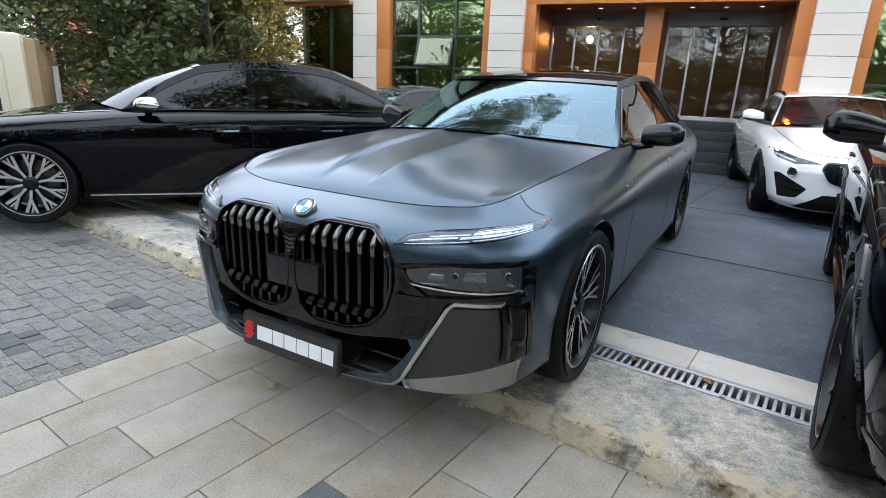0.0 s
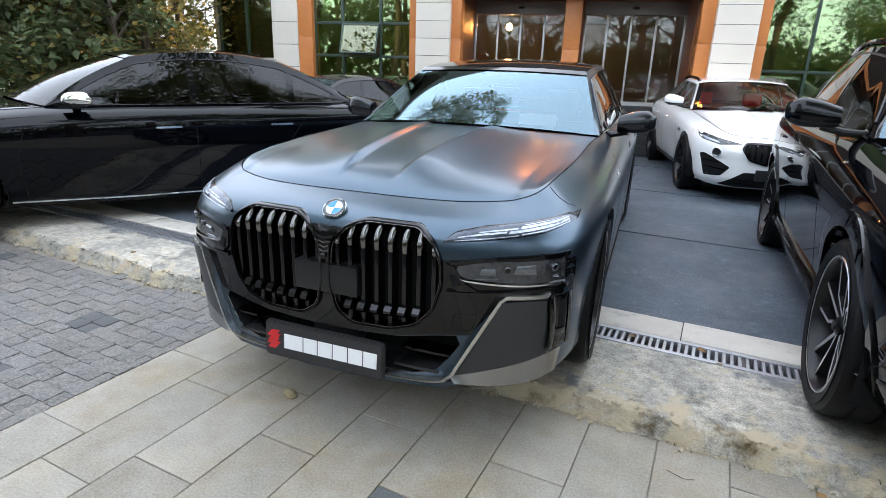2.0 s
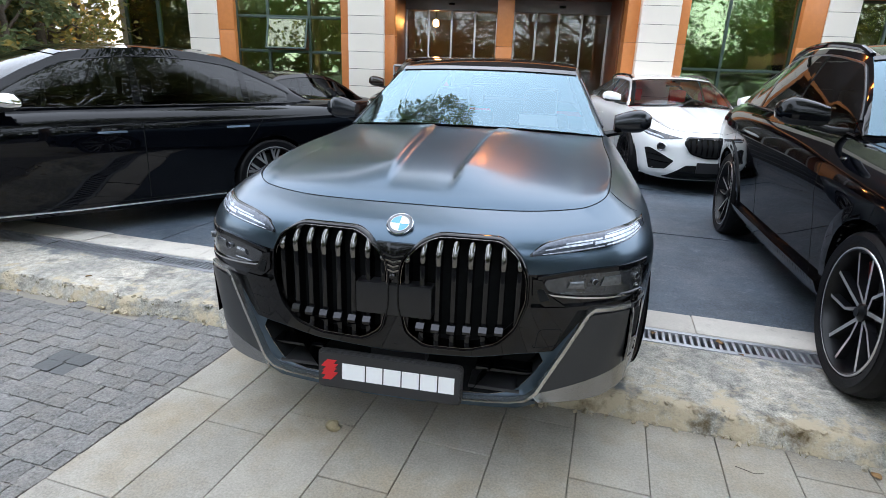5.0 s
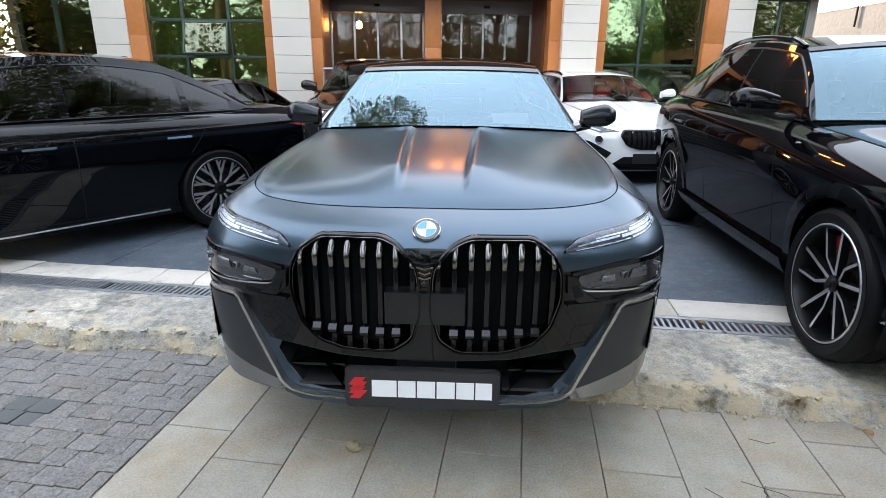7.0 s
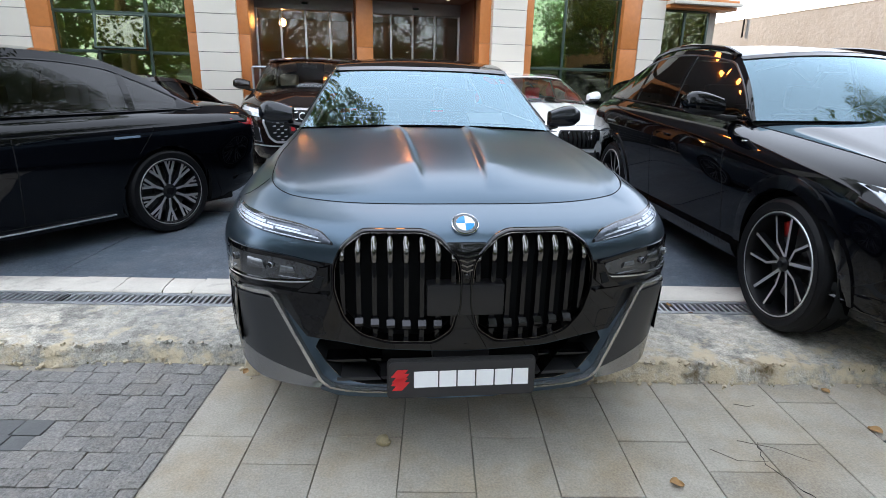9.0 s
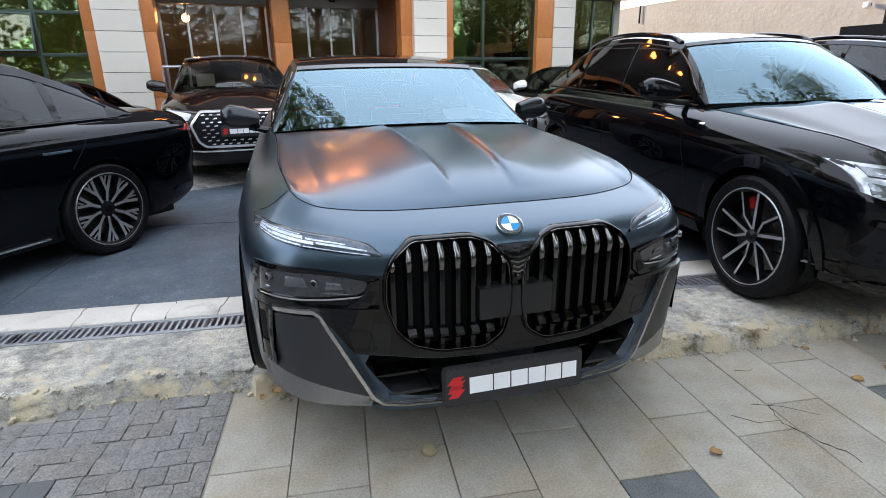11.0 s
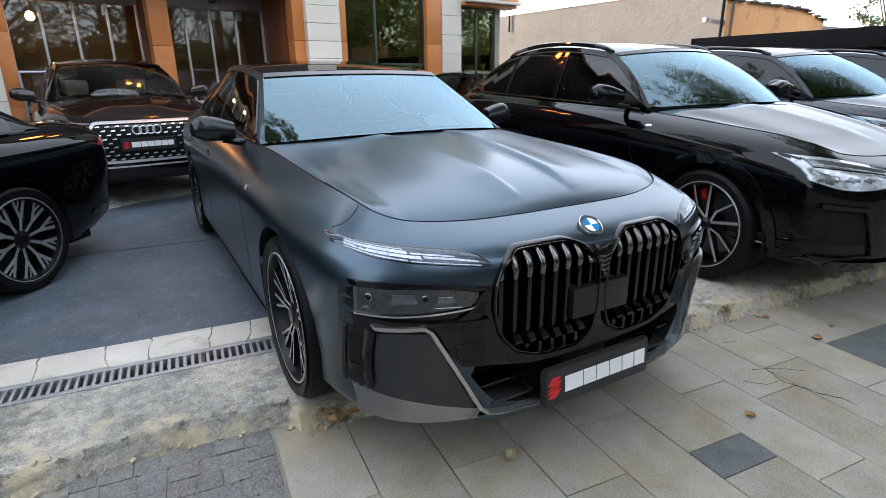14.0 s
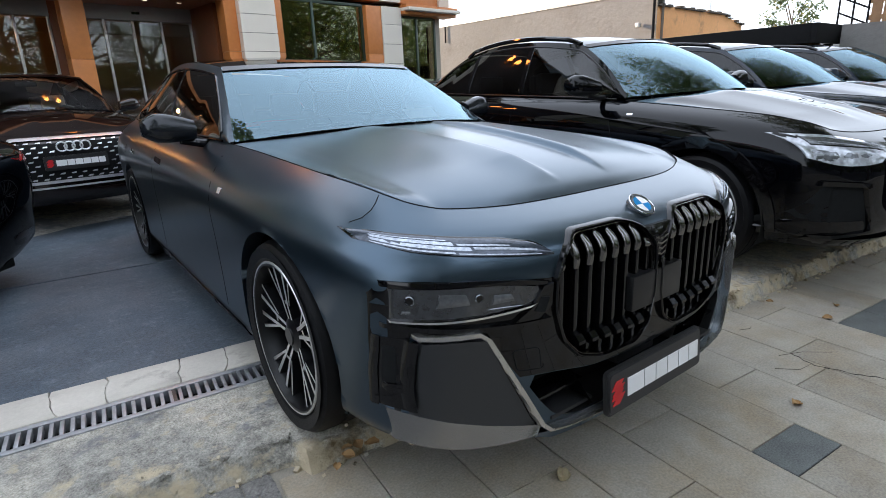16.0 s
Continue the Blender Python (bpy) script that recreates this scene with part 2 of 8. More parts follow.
WOODY = surf("orange_wood_cladding", (0.50, 0.175, 0.045), 0.42, grain=(14, 0.15), stain=(2, 0.14), bump=(60, 0.0006), rand=0.06)
WOOD_DARK = surf("brown_wood_lining", (0.21, 0.066, 0.025), 0.38, grain=(10, 0.18), stain=(1.5, 0.14), bump=(60, 0.0006))
GRANITE = surf("dark_granite_step", (0.045, 0.046, 0.048), 0.35, grain=(160, 0.3), stain=(4, 0.15))
ALU = surf("pale_aluminium", (0.6, 0.59, 0.56), 0.35, 0.6, grain=(30, 0.05))
FRAME_DARK = surf("dark_green_frame", (0.035, 0.058, 0.042), 0.4, 0.3, grain=(30, 0.1))
# green pane; the sheen colour adds the warm glow of a mirrored evening sky
FACADE_GLASS = glass("green_facade_glass", (0.55, 0.80, 0.52), rough=0.022, ior=2.3, sheen=(0.93, 0.97, 0.66))
DOOR_GLASS = glass("clear_door_glass", (0.7, 0.7, 0.66), ior=1.62)
ROOM = surf("dim_plaster", (0.34, 0.31, 0.26), 0.8, grain=(20, 0.1), stain=(1, 0.15))
ROOM_FLOOR = surf("lobby_floor", (0.12, 0.10, 0.08), 0.3, grain=(20, 0.1), stain=(2, 0.2))
RENDER_GREY = surf("rough_grey_render", (0.262, 0.248, 0.240), 0.9, grain=(18, 0.14), stain=(0.9, 0.18), dirt=((0.22, 0.20, 0.19), 1.4, 0.5, 0.75), bump=(9, 0.012), world_space=True)
# brightened base stands for low sun, which does not reach this wall
ORANGE_SUNLIT = surf("sunlit_orange_render", (0.86, 0.42, 0.17), 0.85, grain=(14, 0.1), stain=(0.8, 0.14), dirt=((0.4, 0.2, 0.1), 1.5, 0.55, 0.75), bump=(20, 0.006), world_space=True)
CANOPY = surf("black_canopy", (0.014, 0.014, 0.015), 0.85, spec=0.15, grain=(20, 0.15), stain=(2, 0.2))
TIMBER = surf("pale_timber", (0.38, 0.22, 0.12), 0.75, grain=(12, 0.2), stain=(3, 0.15), bump=(40, 0.002), rand=0.15)
CREAM = surf("cream_render", (0.62, 0.56, 0.42), 0.8, grain=(30, 0.06), stain=(1.6, 0.1), bump=(50, 0.003))
TAN = surf("tan_edge", (0.34, 0.235, 0.13), 0.8, grain=(30, 0.1), stain=(2, 0.15), bump=(50, 0.003))
PINK = surf("pink_render", (0.55, 0.13, 0.13), 0.85, grain=(10, 0.08), stain=(0.6, 0.1), bump=(30, 0.004))
WHITE_WALL = surf("white_render", (0.72, 0.70, 0.67), 0.85, grain=(10, 0.06), stain=(0.6, 0.1), bump=(30, 0.004))
BARK = surf("bark", (0.085, 0.065, 0.048), 0.9, grain=(25, 0.3), stain=(5, 0.2), bump=(35, 0.02))
LEAF = leafy("green_leaves", (0.12, 0.16, 0.068), (0.32, 0.24, 0.07))
LEAF_WARM = leafy("turning_leaves", (0.21, 0.205, 0.06), (0.46, 0.26, 0.06))
LEAF_DARK = leafy("street_leaves", (0.115, 0.16, 0.06), (0.24, 0.22, 0.07))
DEAD_LEAF = surf("dry_leaf", (0.26, 0.15, 0.06), 0.8, grain=(60, 0.3), rand=0.3)
# emission of the added globes that put an orange glow on the bonnets
BONNET_GLOW = lamp_mat("bonnet_glow", (1.0, 0.29, 0.05), 11.0)
SPOT_LAMP = lamp_mat("soffit_spot", (1.0, 0.8, 0.55), 0.5)


# ---- building helpers ----
def finish(name, bm, mats, parent=None, label="", smooth=True, angle=24):
    me = bpy.data.meshes.new(name)
    bmesh.ops.recalc_face_normals(bm, faces=bm.faces)
    bm.to_mesh(me)
    bm.free()
    for m in mats if isinstance(mats, (list, tuple)) else [mats]:
        me.materials.append(m)
    if smooth:
        me.polygons.foreach_set("use_smooth", [True] * len(me.polygons))
        me.set_sharp_from_angle(angle=radians(angle))
    ob = new(name, me)
    if parent is not None:
        ob.parent = parent
    if label:
        tagged(ob, label)
    return ob


def part(name, bm, material, parent, label="", smooth=True, angle=24):
    return finish(name, bm, material, parent, label, smooth, angle)


def thing(name, at, label, category, group="", kind=""):
    ob = new(name)
    ob.empty_display_size = 0.2
    ob.matrix_world = at
    return tagged(ob, label, category, group, kind)


def box(bm, x0, x1, y0, y1, z0, z1, bevel=0.0, m=None, mat=0):
    vs = [bm.verts.new(p) for p in ((x0, y0, z0), (x1, y0, z0), (x1, y1, z0), (x0, y1, z0), (x0, y0, z1), (x1, y0, z1), (x1, y1, z1), (x0, y1, z1))]
    fs = [bm.faces.new([vs[i] for i in f]) for f in ((3, 2, 1, 0), (4, 5, 6, 7), (0, 1, 5, 4), (1, 2, 6, 5), (2, 3, 7, 6), (3, 0, 4, 7))]
    for f in fs:
        f.material_index = mat
    if bevel:
        es = list({e for f in fs for e in f.edges})
        r = bmesh.ops.bevel(bm, geom=es, offset=bevel, segments=2, profile=0.6, affect="EDGES", clamp_overlap=True)
        vs = list({v for f in r["faces"] for v in f.verts} | {v for v in vs if v.is_valid})
    if m is not None:
        bmesh.ops.transform(bm, matrix=m, verts=vs)
    return vs


def boxed(*args, **kw):
    bm = bmesh.new()
    box(bm, *args, **kw)
    return bm


def lathe(bm, profile, n=48, axis="X", mat=0, turn=0.0):
    """Turns (radius, along) pairs round the x axis."""
    rings = []
    for r, a in profile:
        ring = []
        for k in range(n):
            w = 2 * math.pi * k / n + turn
            ring.append(bm.verts.new((a, r * math.cos(w), r * math.sin(w)) if axis == "X" else (r * math.cos(w), r * math.sin(w), a)))
        rings.append(ring)
    for p, q in zip(rings, rings[1:]):
        for k in range(n):
            f = bm.faces.new((p[k], p[(k + 1) % n], q[(k + 1) % n], q[k]))
            f.material_index = mat
    return rings


def disc(bm, ring, mat=0):
    f = bm.faces.new(ring)
    f.material_index = mat


def tube(bm, pts, r, n=8, mat=0):
    """A round bar along points; r is one radius or one for each point."""
    pts = [Vector(p) for p in pts]
    rad = r if isinstance(r, (list, tuple)) else [r] * len(pts)
    rings = []
    for i, p in enumerate(pts):
        d = (pts[min(i + 1, len(pts) - 1)] - pts[max(i - 1, 0)]).normalized()
        side = d.cross(Vector((0, 0, 1)) if abs(d.z) < 0.9 else Vector((1, 0, 0))).normalized()
        up = side.cross(d)
        rings.append([bm.verts.new(p + (side * math.cos(2 * math.pi * k / n) + up * math.sin(2 * math.pi * k / n)) * rad[i]) for k in range(n)])
    for p, q in zip(rings, rings[1:]):
        for k in range(n):
            bm.faces.new((p[k], p[(k + 1) % n], q[(k + 1) % n], q[k])).material_index = mat
    bm.faces.new(rings[0][::-1]).material_index = mat
    bm.faces.new(rings[-1]).material_index = mat


def sheet(bm, grid, mat=0, close=False):
    """Faces over rows of points."""
    vs = [[bm.verts.new(p) for p in row] for row in grid]
    for a, b in zip(vs, vs[1:]):
        for i in range(len(a) - 1):
            bm.faces.new((a[i], a[i + 1], b[i + 1], b[i])).material_index = mat
    return vs


def spline(pts, n, by_length=True):
    """n points along a smooth curve through pts."""
    p = np.array(pts, float)
    q = np.vstack([2 * p[0] - p[1], p, 2 * p[-1] - p[-2]])
    out = []
    for i in range(1, len(q) - 2):
        t = np.linspace(0, 1, 24, endpoint=False)[:, None]
        a, b, c, d = q[i - 1], q[i], q[i + 1], q[i + 2]
        out.append(0.5 * (2 * b + (c - a) * t + (2 * a - 5 * b + 4 * c - d) * t**2 + (3 * b - a - 3 * c + d) * t**3))
    out = np.vstack(out + [p[-1:]])
    if by_length:
        s = np.r_[0, np.cumsum(np.linalg.norm(np.diff(out, axis=0), axis=1))]
        t = np.linspace(0, s[-1], n)
        out = np.stack([np.interp(t, s, out[:, k]) for k in range(out.shape[1])], 1)
    return out


def rounded(poly, r, n=4):
    """A polygon with its corners rounded."""
    out = []
    k = len(poly)
    for i in range(k):
        a, b, c = (Vector((*poly[j % k], 0)) for j in (i - 1, i, i + 1))
        d1, d2 = a - b, c - b
        p, q = b + d1.normalized() * min(r, d1.length * 0.45), b + d2.normalized() * min(r, d2.length * 0.45)
        for s in range(n + 1):
            t = s / n
            v = p * (1 - t) ** 2 + b * 2 * t * (1 - t) + q * t**2
            out.append((v.x, v.y))
    return out


def ribbon(pts, w):
    """The outline of a line of width w through pts."""
    left, right = [], []
    for i, p in enumerate(pts):
        a, b = pts[max(i - 1, 0)], pts[min(i + 1, len(pts) - 1)]
        d = Vector((b[0] - a[0], b[1] - a[1])).normalized()
        left.append((p[0] - d.y * w / 2, p[1] + d.x * w / 2))
        right.append((p[0] + d.y * w / 2, p[1] - d.x * w / 2))
    return left + right[::-1]

# ---- ground ----
PAVE = pose(0, 0, 0, 0, 0, -7)  # the pavement, kerb and drain run at this turn
U0, U1 = -7.5, 9.5


def grid_sheet(name, us, vs_, height, mat, parent=None, m=PAVE):
    bm = bmesh.new()
    sheet(bm, [[m @ Vector((u, v, height(u, v))) for u in us] for v in vs_])
    return finish(name, bm, mat, parent, angle=60)


def wob(u, v, s, seed=0.0):
    return noise.noise((u * s, v * s, seed))


bm = bmesh.new()
sheet(bm, [[(x, y, -0.16) for x in np.linspace(-600, 600, 9)] for y in np.linspace(-600, 600, 9)])
tagged(finish("ground", bm, ROAD), "dark asphalt ground reaching to the horizon", "ground", kind="structure")

pavement = tagged(grid_sheet("pavement", np.linspace(U0 - 6, U1 + 6, 60), np.linspace(-3.6, 0.95, 30), lambda u, v: -0.012 + 0.002 * wob(u, v, 8), JOINT),
                  "pavement of grey slabs and granite setts with sandy joints", "pavement", kind="structure")
kerb_street = boxed(U0 - 6, U1 + 6, -3.75, -3.6, -0.16, 0.0, bevel=0.012, m=PAVE)
tagged(finish("street_kerb", kerb_street, KERB), "pale concrete kerb along the street", "kerb", kind="structure")

# the drive in front of the building, dark and worn
drive = tagged(grid_sheet("driveway", np.linspace(-22, 24, 160), np.linspace(1.735, 16, 60),
                          lambda u, v: 0.1 + 0.006 * wob(u, v, 1.2) + 0.003 * wob(u, v, 6), DRIVE),
               "worn dark blue-grey asphalt driveway", "driveway", kind="structure")

# broken concrete strip with an uneven, crumbling front
def strip_front(u):
    base = 0.69 if u > -1.05 else 0.80
    return base + 0.045 * wob(u, 3, 2.2) + 0.022 * wob(u, 9, 9.0) + 0.01 * wob(u, 5, 30)


bm = bmesh.new()
rows = []
us = np.linspace(U0 - 6, U1 + 6, 760)
for k in range(26):
    f = k / 25
    row = []
    for u in us:
        v0 = strip_front(u)
        if k < 7:  # the face of the step
            g = k / 6
            v = v0 - 0.05 * (1 - g) + 0.02 * wob(u, g * 2, 14) * (1 - abs(g - 0.5))
            z = -0.02 + 0.105 * g**0.8 + 0.012 * wob(u, g * 3, 11, 2)
        else:
            g = (k - 6) / 19
            v = v0 + (1.283 - v0) * g
            z = 0.085 + 0.013 * min(1, g * 2.5) + (0.010 * wob(u, v, 5, 4) + 0.006 * wob(u, v, 17, 4)) * (1 - g**3)
        row.append(PAVE @ Vector((u, v, z)))
    rows.append(row)
sheet(bm, rows)
tagged(finish("concrete_strip", bm, CONCRETE, angle=70), "crumbling pale concrete strip with moss stains beside the drain", "concrete strip", kind="structure")

# pale kerb blocks, cracked towards one end
kerb = thing("kerb", pose(0, 0, 0), "pale concrete kerb course, cracked in places", "kerb", kind="structure")
rng = random.Random(4)
u, blocks = U0, []
while u < U1:
    step = rng.choice((0.16, 0.22, 0.3, 0.42)) if u < -0.2 else rng.choice((0.9, 0.62))
    blocks.append((u, min(u + step, U1), rng.uniform(-0.05, 0.05) if u < -0.2 else 0.0))
    u += step
def crack_line(lean, seed):
    """Offsets of a joint across the kerb, from front to back: straight, or wandering where it is a crack."""
    rg = random.Random(seed)
    return [(k / 5, 0.0 if not lean else lean * (1 - 1.3 * k / 5) + rg.uniform(-0.012, 0.012)) for k in range(6)]


joint0 = crack_line(0.0, 0)
for i_, (a, b, lean) in enumerate(blocks):
    bm = bmesh.new()
    joint1 = crack_line(lean, i_ + 50)
    gap = 0.0022 if lean else 0.003
    ring = [(a + gap + d, 1.475 + 0.263 * f) for f, d in joint0[::-1]] + [(b - gap + d, 1.475 + 0.263 * f) for f, d in joint1]
    z_top = 0.106 + rng.uniform(-0.003, 0.003)
    low = [bm.verts.new(PAVE @ Vector((x, y, 0.0))) for x, y in ring]
    top = [bm.verts.new(PAVE @ Vector((x, y, z_top))) for x, y in ring]
    bm.faces.new(top)
    for i in range(len(ring)):
        k = (i + 1) % len(ring)
        bm.faces.new((low[i], low[k], top[k], top[i]))
    bmesh.ops.bevel(bm, geom=[e for e in bm.edges if all(v in top for v in e.verts)], offset=0.004, segments=1, affect="EDGES")
    part("kerb_block", bm, KERB, kerb, angle=50)
    joint0 = joint1

# slot drain: channel, two rails, cross bars
drain = thing("slot_drain", PAVE.copy(), "galvanised slot drain with cross bars, rusty in spots", "drain", kind="structure")
# shallow filled channel; its near-black colour stands for the shade down in it
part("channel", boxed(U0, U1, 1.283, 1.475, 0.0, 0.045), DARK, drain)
for y0, y1 in ((1.285, 1.317), (1.441, 1.473)):
    part("rail", boxed(U0, U1, y0, y1, 0.045, 0.104, bevel=0.003), GALV, drain)
for i in range(8):
    x = -3.42 + i * 1.0
    part("clamp", boxed(x, x + 0.022, 1.317, 1.441, 0.05, 0.1, bevel=0.004), STEEL, drain, "rusty grate clamp")
bar_mesh = None
rest = bmesh.new()
x = U0 + 0.02
while x < U1:
    if -3.6 < x < 3.4:
        if bar_mesh is None:
            first = part("grate_bar", boxed(-0.008, 0.008, 1.317, 1.441, 0.07, 0.1, bevel=0.002), GALV, drain)
            bar_mesh = first.data
            first.location.x = x
        else:
            o = new("grate_bar", bar_mesh)
            o.parent = drain
            o.location.x = x
    else:
        box(rest, x - 0.008, x + 0.008, 1.317, 1.441, 0.07, 0.1)
    x += 0.0365
tagged(part("grate_bars_far", rest, GALV, drain), kind="stuff")

# low worn concrete ramp before the doors
bm = bmesh.new()
sheet(bm, [[(x, y, 0.085 + (0.17 * min(1, (y - 5.45 - 0.45 * (x + 2)) / 1.6) if y > 5.45 + 0.45 * (x + 2) else 0) + 0.006 * wob(x, y, 3)) for x in np.linspace(-3.2, 0.0, 40)] for y in np.linspace(5.2, 10.3, 50)])
tagged(finish("ramp", bm, CONCRETE, angle=50), "low worn concrete ramp with a broken edge", "ramp", kind="structure")

# ---- cars: shared shapes ----
from mathutils.bvhtree import BVHTree


def lut(pairs):
    """A smooth curve through (t, value) pairs."""
    xs, ys = (np.array(a, float) for a in zip(*pairs))
    t = np.linspace(xs[0], xs[-1], 401)
    v = np.interp(t, xs, ys)
    for _ in range(3):
        w = np.pad(v, 7, mode="reflect", reflect_type="odd")
        v = np.convolve(w, np.ones(15) / 15, "valid")
    return lambda q: float(np.interp(q, t, v))


class Shell:
    """The sheet metal of a car, nose at y = 0, tail at +y, wheels on z = 0; half the plan is given and mirrored."""

    def __init__(self, plan, top, bottom, top_inset, front, side, rear, wheels, arch, fine=0.03, rows=32):
        length = 0
        pts = spline(plan, 400)
        length = float(np.linalg.norm(np.diff(pts, axis=0), axis=1).sum())
        nu = int(length / fine)
        pts = spline(plan, nu)
        d = np.gradient(pts, axis=0)
        d /= np.linalg.norm(d, axis=1)[:, None]
        nrm = np.stack([d[:, 1], -d[:, 0]], 1)
        front, side, rear, top, bottom, top_inset = (lut(a) for a in (front, side, rear, top, bottom, top_inset))
        vv = np.linspace(0, 1, rows)
        self.half = np.zeros((nu, rows, 3))
        for i in range(nu):
            x, y = pts[i]
            nx, ny = nrm[i]
            wf, ws, wr = max(0, -ny) ** 2, nx**2, max(0, ny) ** 2
            zb, zt, ti = bottom(y), top(y), top_inset(y)
            for j, v in enumerate(vv):
                ins = wf * front(v) + ws * side(v) * ti + wr * rear(v)
                self.half[i, j] = (max(0.0, x - nx * ins) if 0 < i < nu - 1 else 0.0, y - ny * ins, zb + (zt - zb) * v)
        self.nu, self.rows = nu, rows
        self.edge = self.half[:, -1]
        bm = bmesh.new()
        for sgn in (1, -1):
            sheet(bm, [[(sgn * p[0], p[1], p[2]) for p in col] for col in self.half])
        bmesh.ops.remove_doubles(bm, verts=bm.verts, dist=0.0004)
        full = bm.copy()
        self.bvh = BVHTree.FromBMesh(full)
        full.free()
        for yw, zw in wheels:
            inside = {v for v in bm.verts if math.hypot(v.co.y - yw, v.co.z - zw) < arch and abs(v.co.x) > 0.45}
            gone = [f for f in bm.faces if all(v in inside for v in f.verts)]
            bmesh.ops.delete(bm, geom=gone, context="FACES")
            for v in [v for v in inside if v.is_valid and v.link_faces]:
                dy, dz = v.co.y - yw, v.co.z - zw
                k = arch / max(1e-6, math.hypot(dy, dz))
                v.co.y, v.co.z = yw + dy * k, zw + dz * k
            bmesh.ops.delete(bm, geom=[v for v in bm.verts if not v.link_faces], context="VERTS")
            rim = [e for e in bm.edges if e.is_boundary and all(abs(math.hypot(v.co.y - yw, v.co.z - zw) - arch) < 0.002 for v in e.verts)]
            r = bmesh.ops.extrude_edge_only(bm, edges=rim)
            for v in r["geom"]:
                if isinstance(v, bmesh.types.BMVert):
                    v.co.x -= math.copysign(0.07, v.co.x)
        # the lower rim rolls in
        self.bm = bm

    def edge_at(self, y):
        """The top edge of the sheet beside y: its half width and height."""
        e = self.edge
        k = int(np.argmax(e[:, 0]))
        side = e[max(0, k - 10**6):]
        ok = e[:, 0] > 0.3
        return float(np.interp(y, e[ok, 1], e[ok, 0])), float(np.interp(y, e[ok, 1], e[ok, 2]))

    def front_at(self, x):
        """The top edge at the nose beside half width x: y and z."""
        e = self.edge
        k = int(np.argmax(e[:, 1] > 0.95))
        xs = np.maximum.accumulate(e[:k, 0])
        return float(np.interp(abs(x), xs, e[:k, 1])), float(np.interp(abs(x), xs, e[:k, 2]))


def inside(poly, a, b):
    """Whether (a, b) lies in the polygon."""
    hit = False
    for (x0, z0), (x1, z1) in zip(poly, poly[1:] + poly[:1]):
        if (z0 > b) != (z1 > b) and a < x0 + (x1 - x0) * (b - z0) / (z1 - z0):
            hit = not hit
    return hit


def nearest_on(poly, a, b):
    best = None
    for (x0, z0), (x1, z1) in zip(poly, poly[1:] + poly[:1]):
        dx, dz = x1 - x0, z1 - z0
        t = min(1, max(0, ((a - x0) * dx + (b - z0) * dz) / max(1e-9, dx * dx + dz * dz)))
        p = (x0 + dx * t, z0 + dz * t)
        d = (p[0] - a) ** 2 + (p[1] - b) ** 2
        if best is None or d < best[0]:
            best = (d, p)
    return best[1]


def carve(bm, tree, poly):
    """Opens the front of a body along the outline poly of (x, z)."""
    within = {v for v in bm.verts if v.co.y < 0.5 and inside(poly, v.co.x, v.co.z)}
    bmesh.ops.delete(bm, geom=[f for f in bm.faces if all(v in within for v in f.verts)], context="FACES")
    for v in [v for v in within if v.is_valid]:
        if v.link_faces:
            v.co.x, v.co.z = nearest_on(poly, v.co.x, v.co.z)
            v.co.y = lay_on(tree, "front", v.co.x, v.co.z).y
    bmesh.ops.delete(bm, geom=[v for v in bm.verts if not v.link_faces], context="VERTS")


def cavity(name, poly, tree, depth, mat, parent, label="", grow=1.0):
    """A hollow behind an opening: walls along the outline and a back."""
    bm = bmesh.new()
    mid = (sum(p[0] for p in poly) / len(poly), sum(p[1] for p in poly) / len(poly))
    out = [(mid[0] + (a - mid[0]) * grow, mid[1] + (b - mid[1]) * grow) for a, b in poly]
    rim = [lay_on(tree, "front", a, b) + Vector((0, 0.002, 0)) for a, b in out]
    vs = sheet(bm, [[p for p in rim + rim[:1]], [p + Vector((0, depth, 0)) for p in rim + rim[:1]]])
    bmesh.ops.remove_doubles(bm, verts=bm.verts, dist=1e-5)
    bm.faces.new([bm.verts.new(p + Vector((0, depth, 0))) for p in rim])
    return part(name, bm, mat, parent, label, smooth=False)


VIEWS = {"front": (0, 1), "left": (-1, 0), "right": (1, 0), "rear": (0, -1)}


def lay_on(tree, view, a, b):
    """The point of the body behind (a, b) as seen from that side; past its rim, the nearest part of it carried on."""
    if view == "top":
        return tree.ray_cast(Vector((a, b, 6)), Vector((0, 0, -1)))[0]
    dx, dy = VIEWS[view]
    w = Vector((dx, dy, 0))
    mid = tree.ray_cast(Vector((0.05, -9 * dy, 0.55)), Vector((0, dy, 0)))[0] if dy else None
    for k in range(12):
        for sgn in (1, -1):
            zb = b + sgn * 0.02 * k
            aa = a * (1 - 0.006 * k) if dy else a
            hit = tree.ray_cast(Vector((aa, -9 * dy, zb)) if dy else Vector((-9 * dx, aa, zb)), w)[0]
            if hit is not None and (mid is None or abs(hit.y - mid.y) < 0.75):
                return Vector((a, hit.y, b)) if dy else Vector((hit.x, a, b))
    near = tree.find_nearest(Vector((a, -9 * dy, b)) if dy else Vector((-9 * dx, a, b)))[0]
    return Vector((a, near.y, b)) if dy else Vector((near.x, a, b))


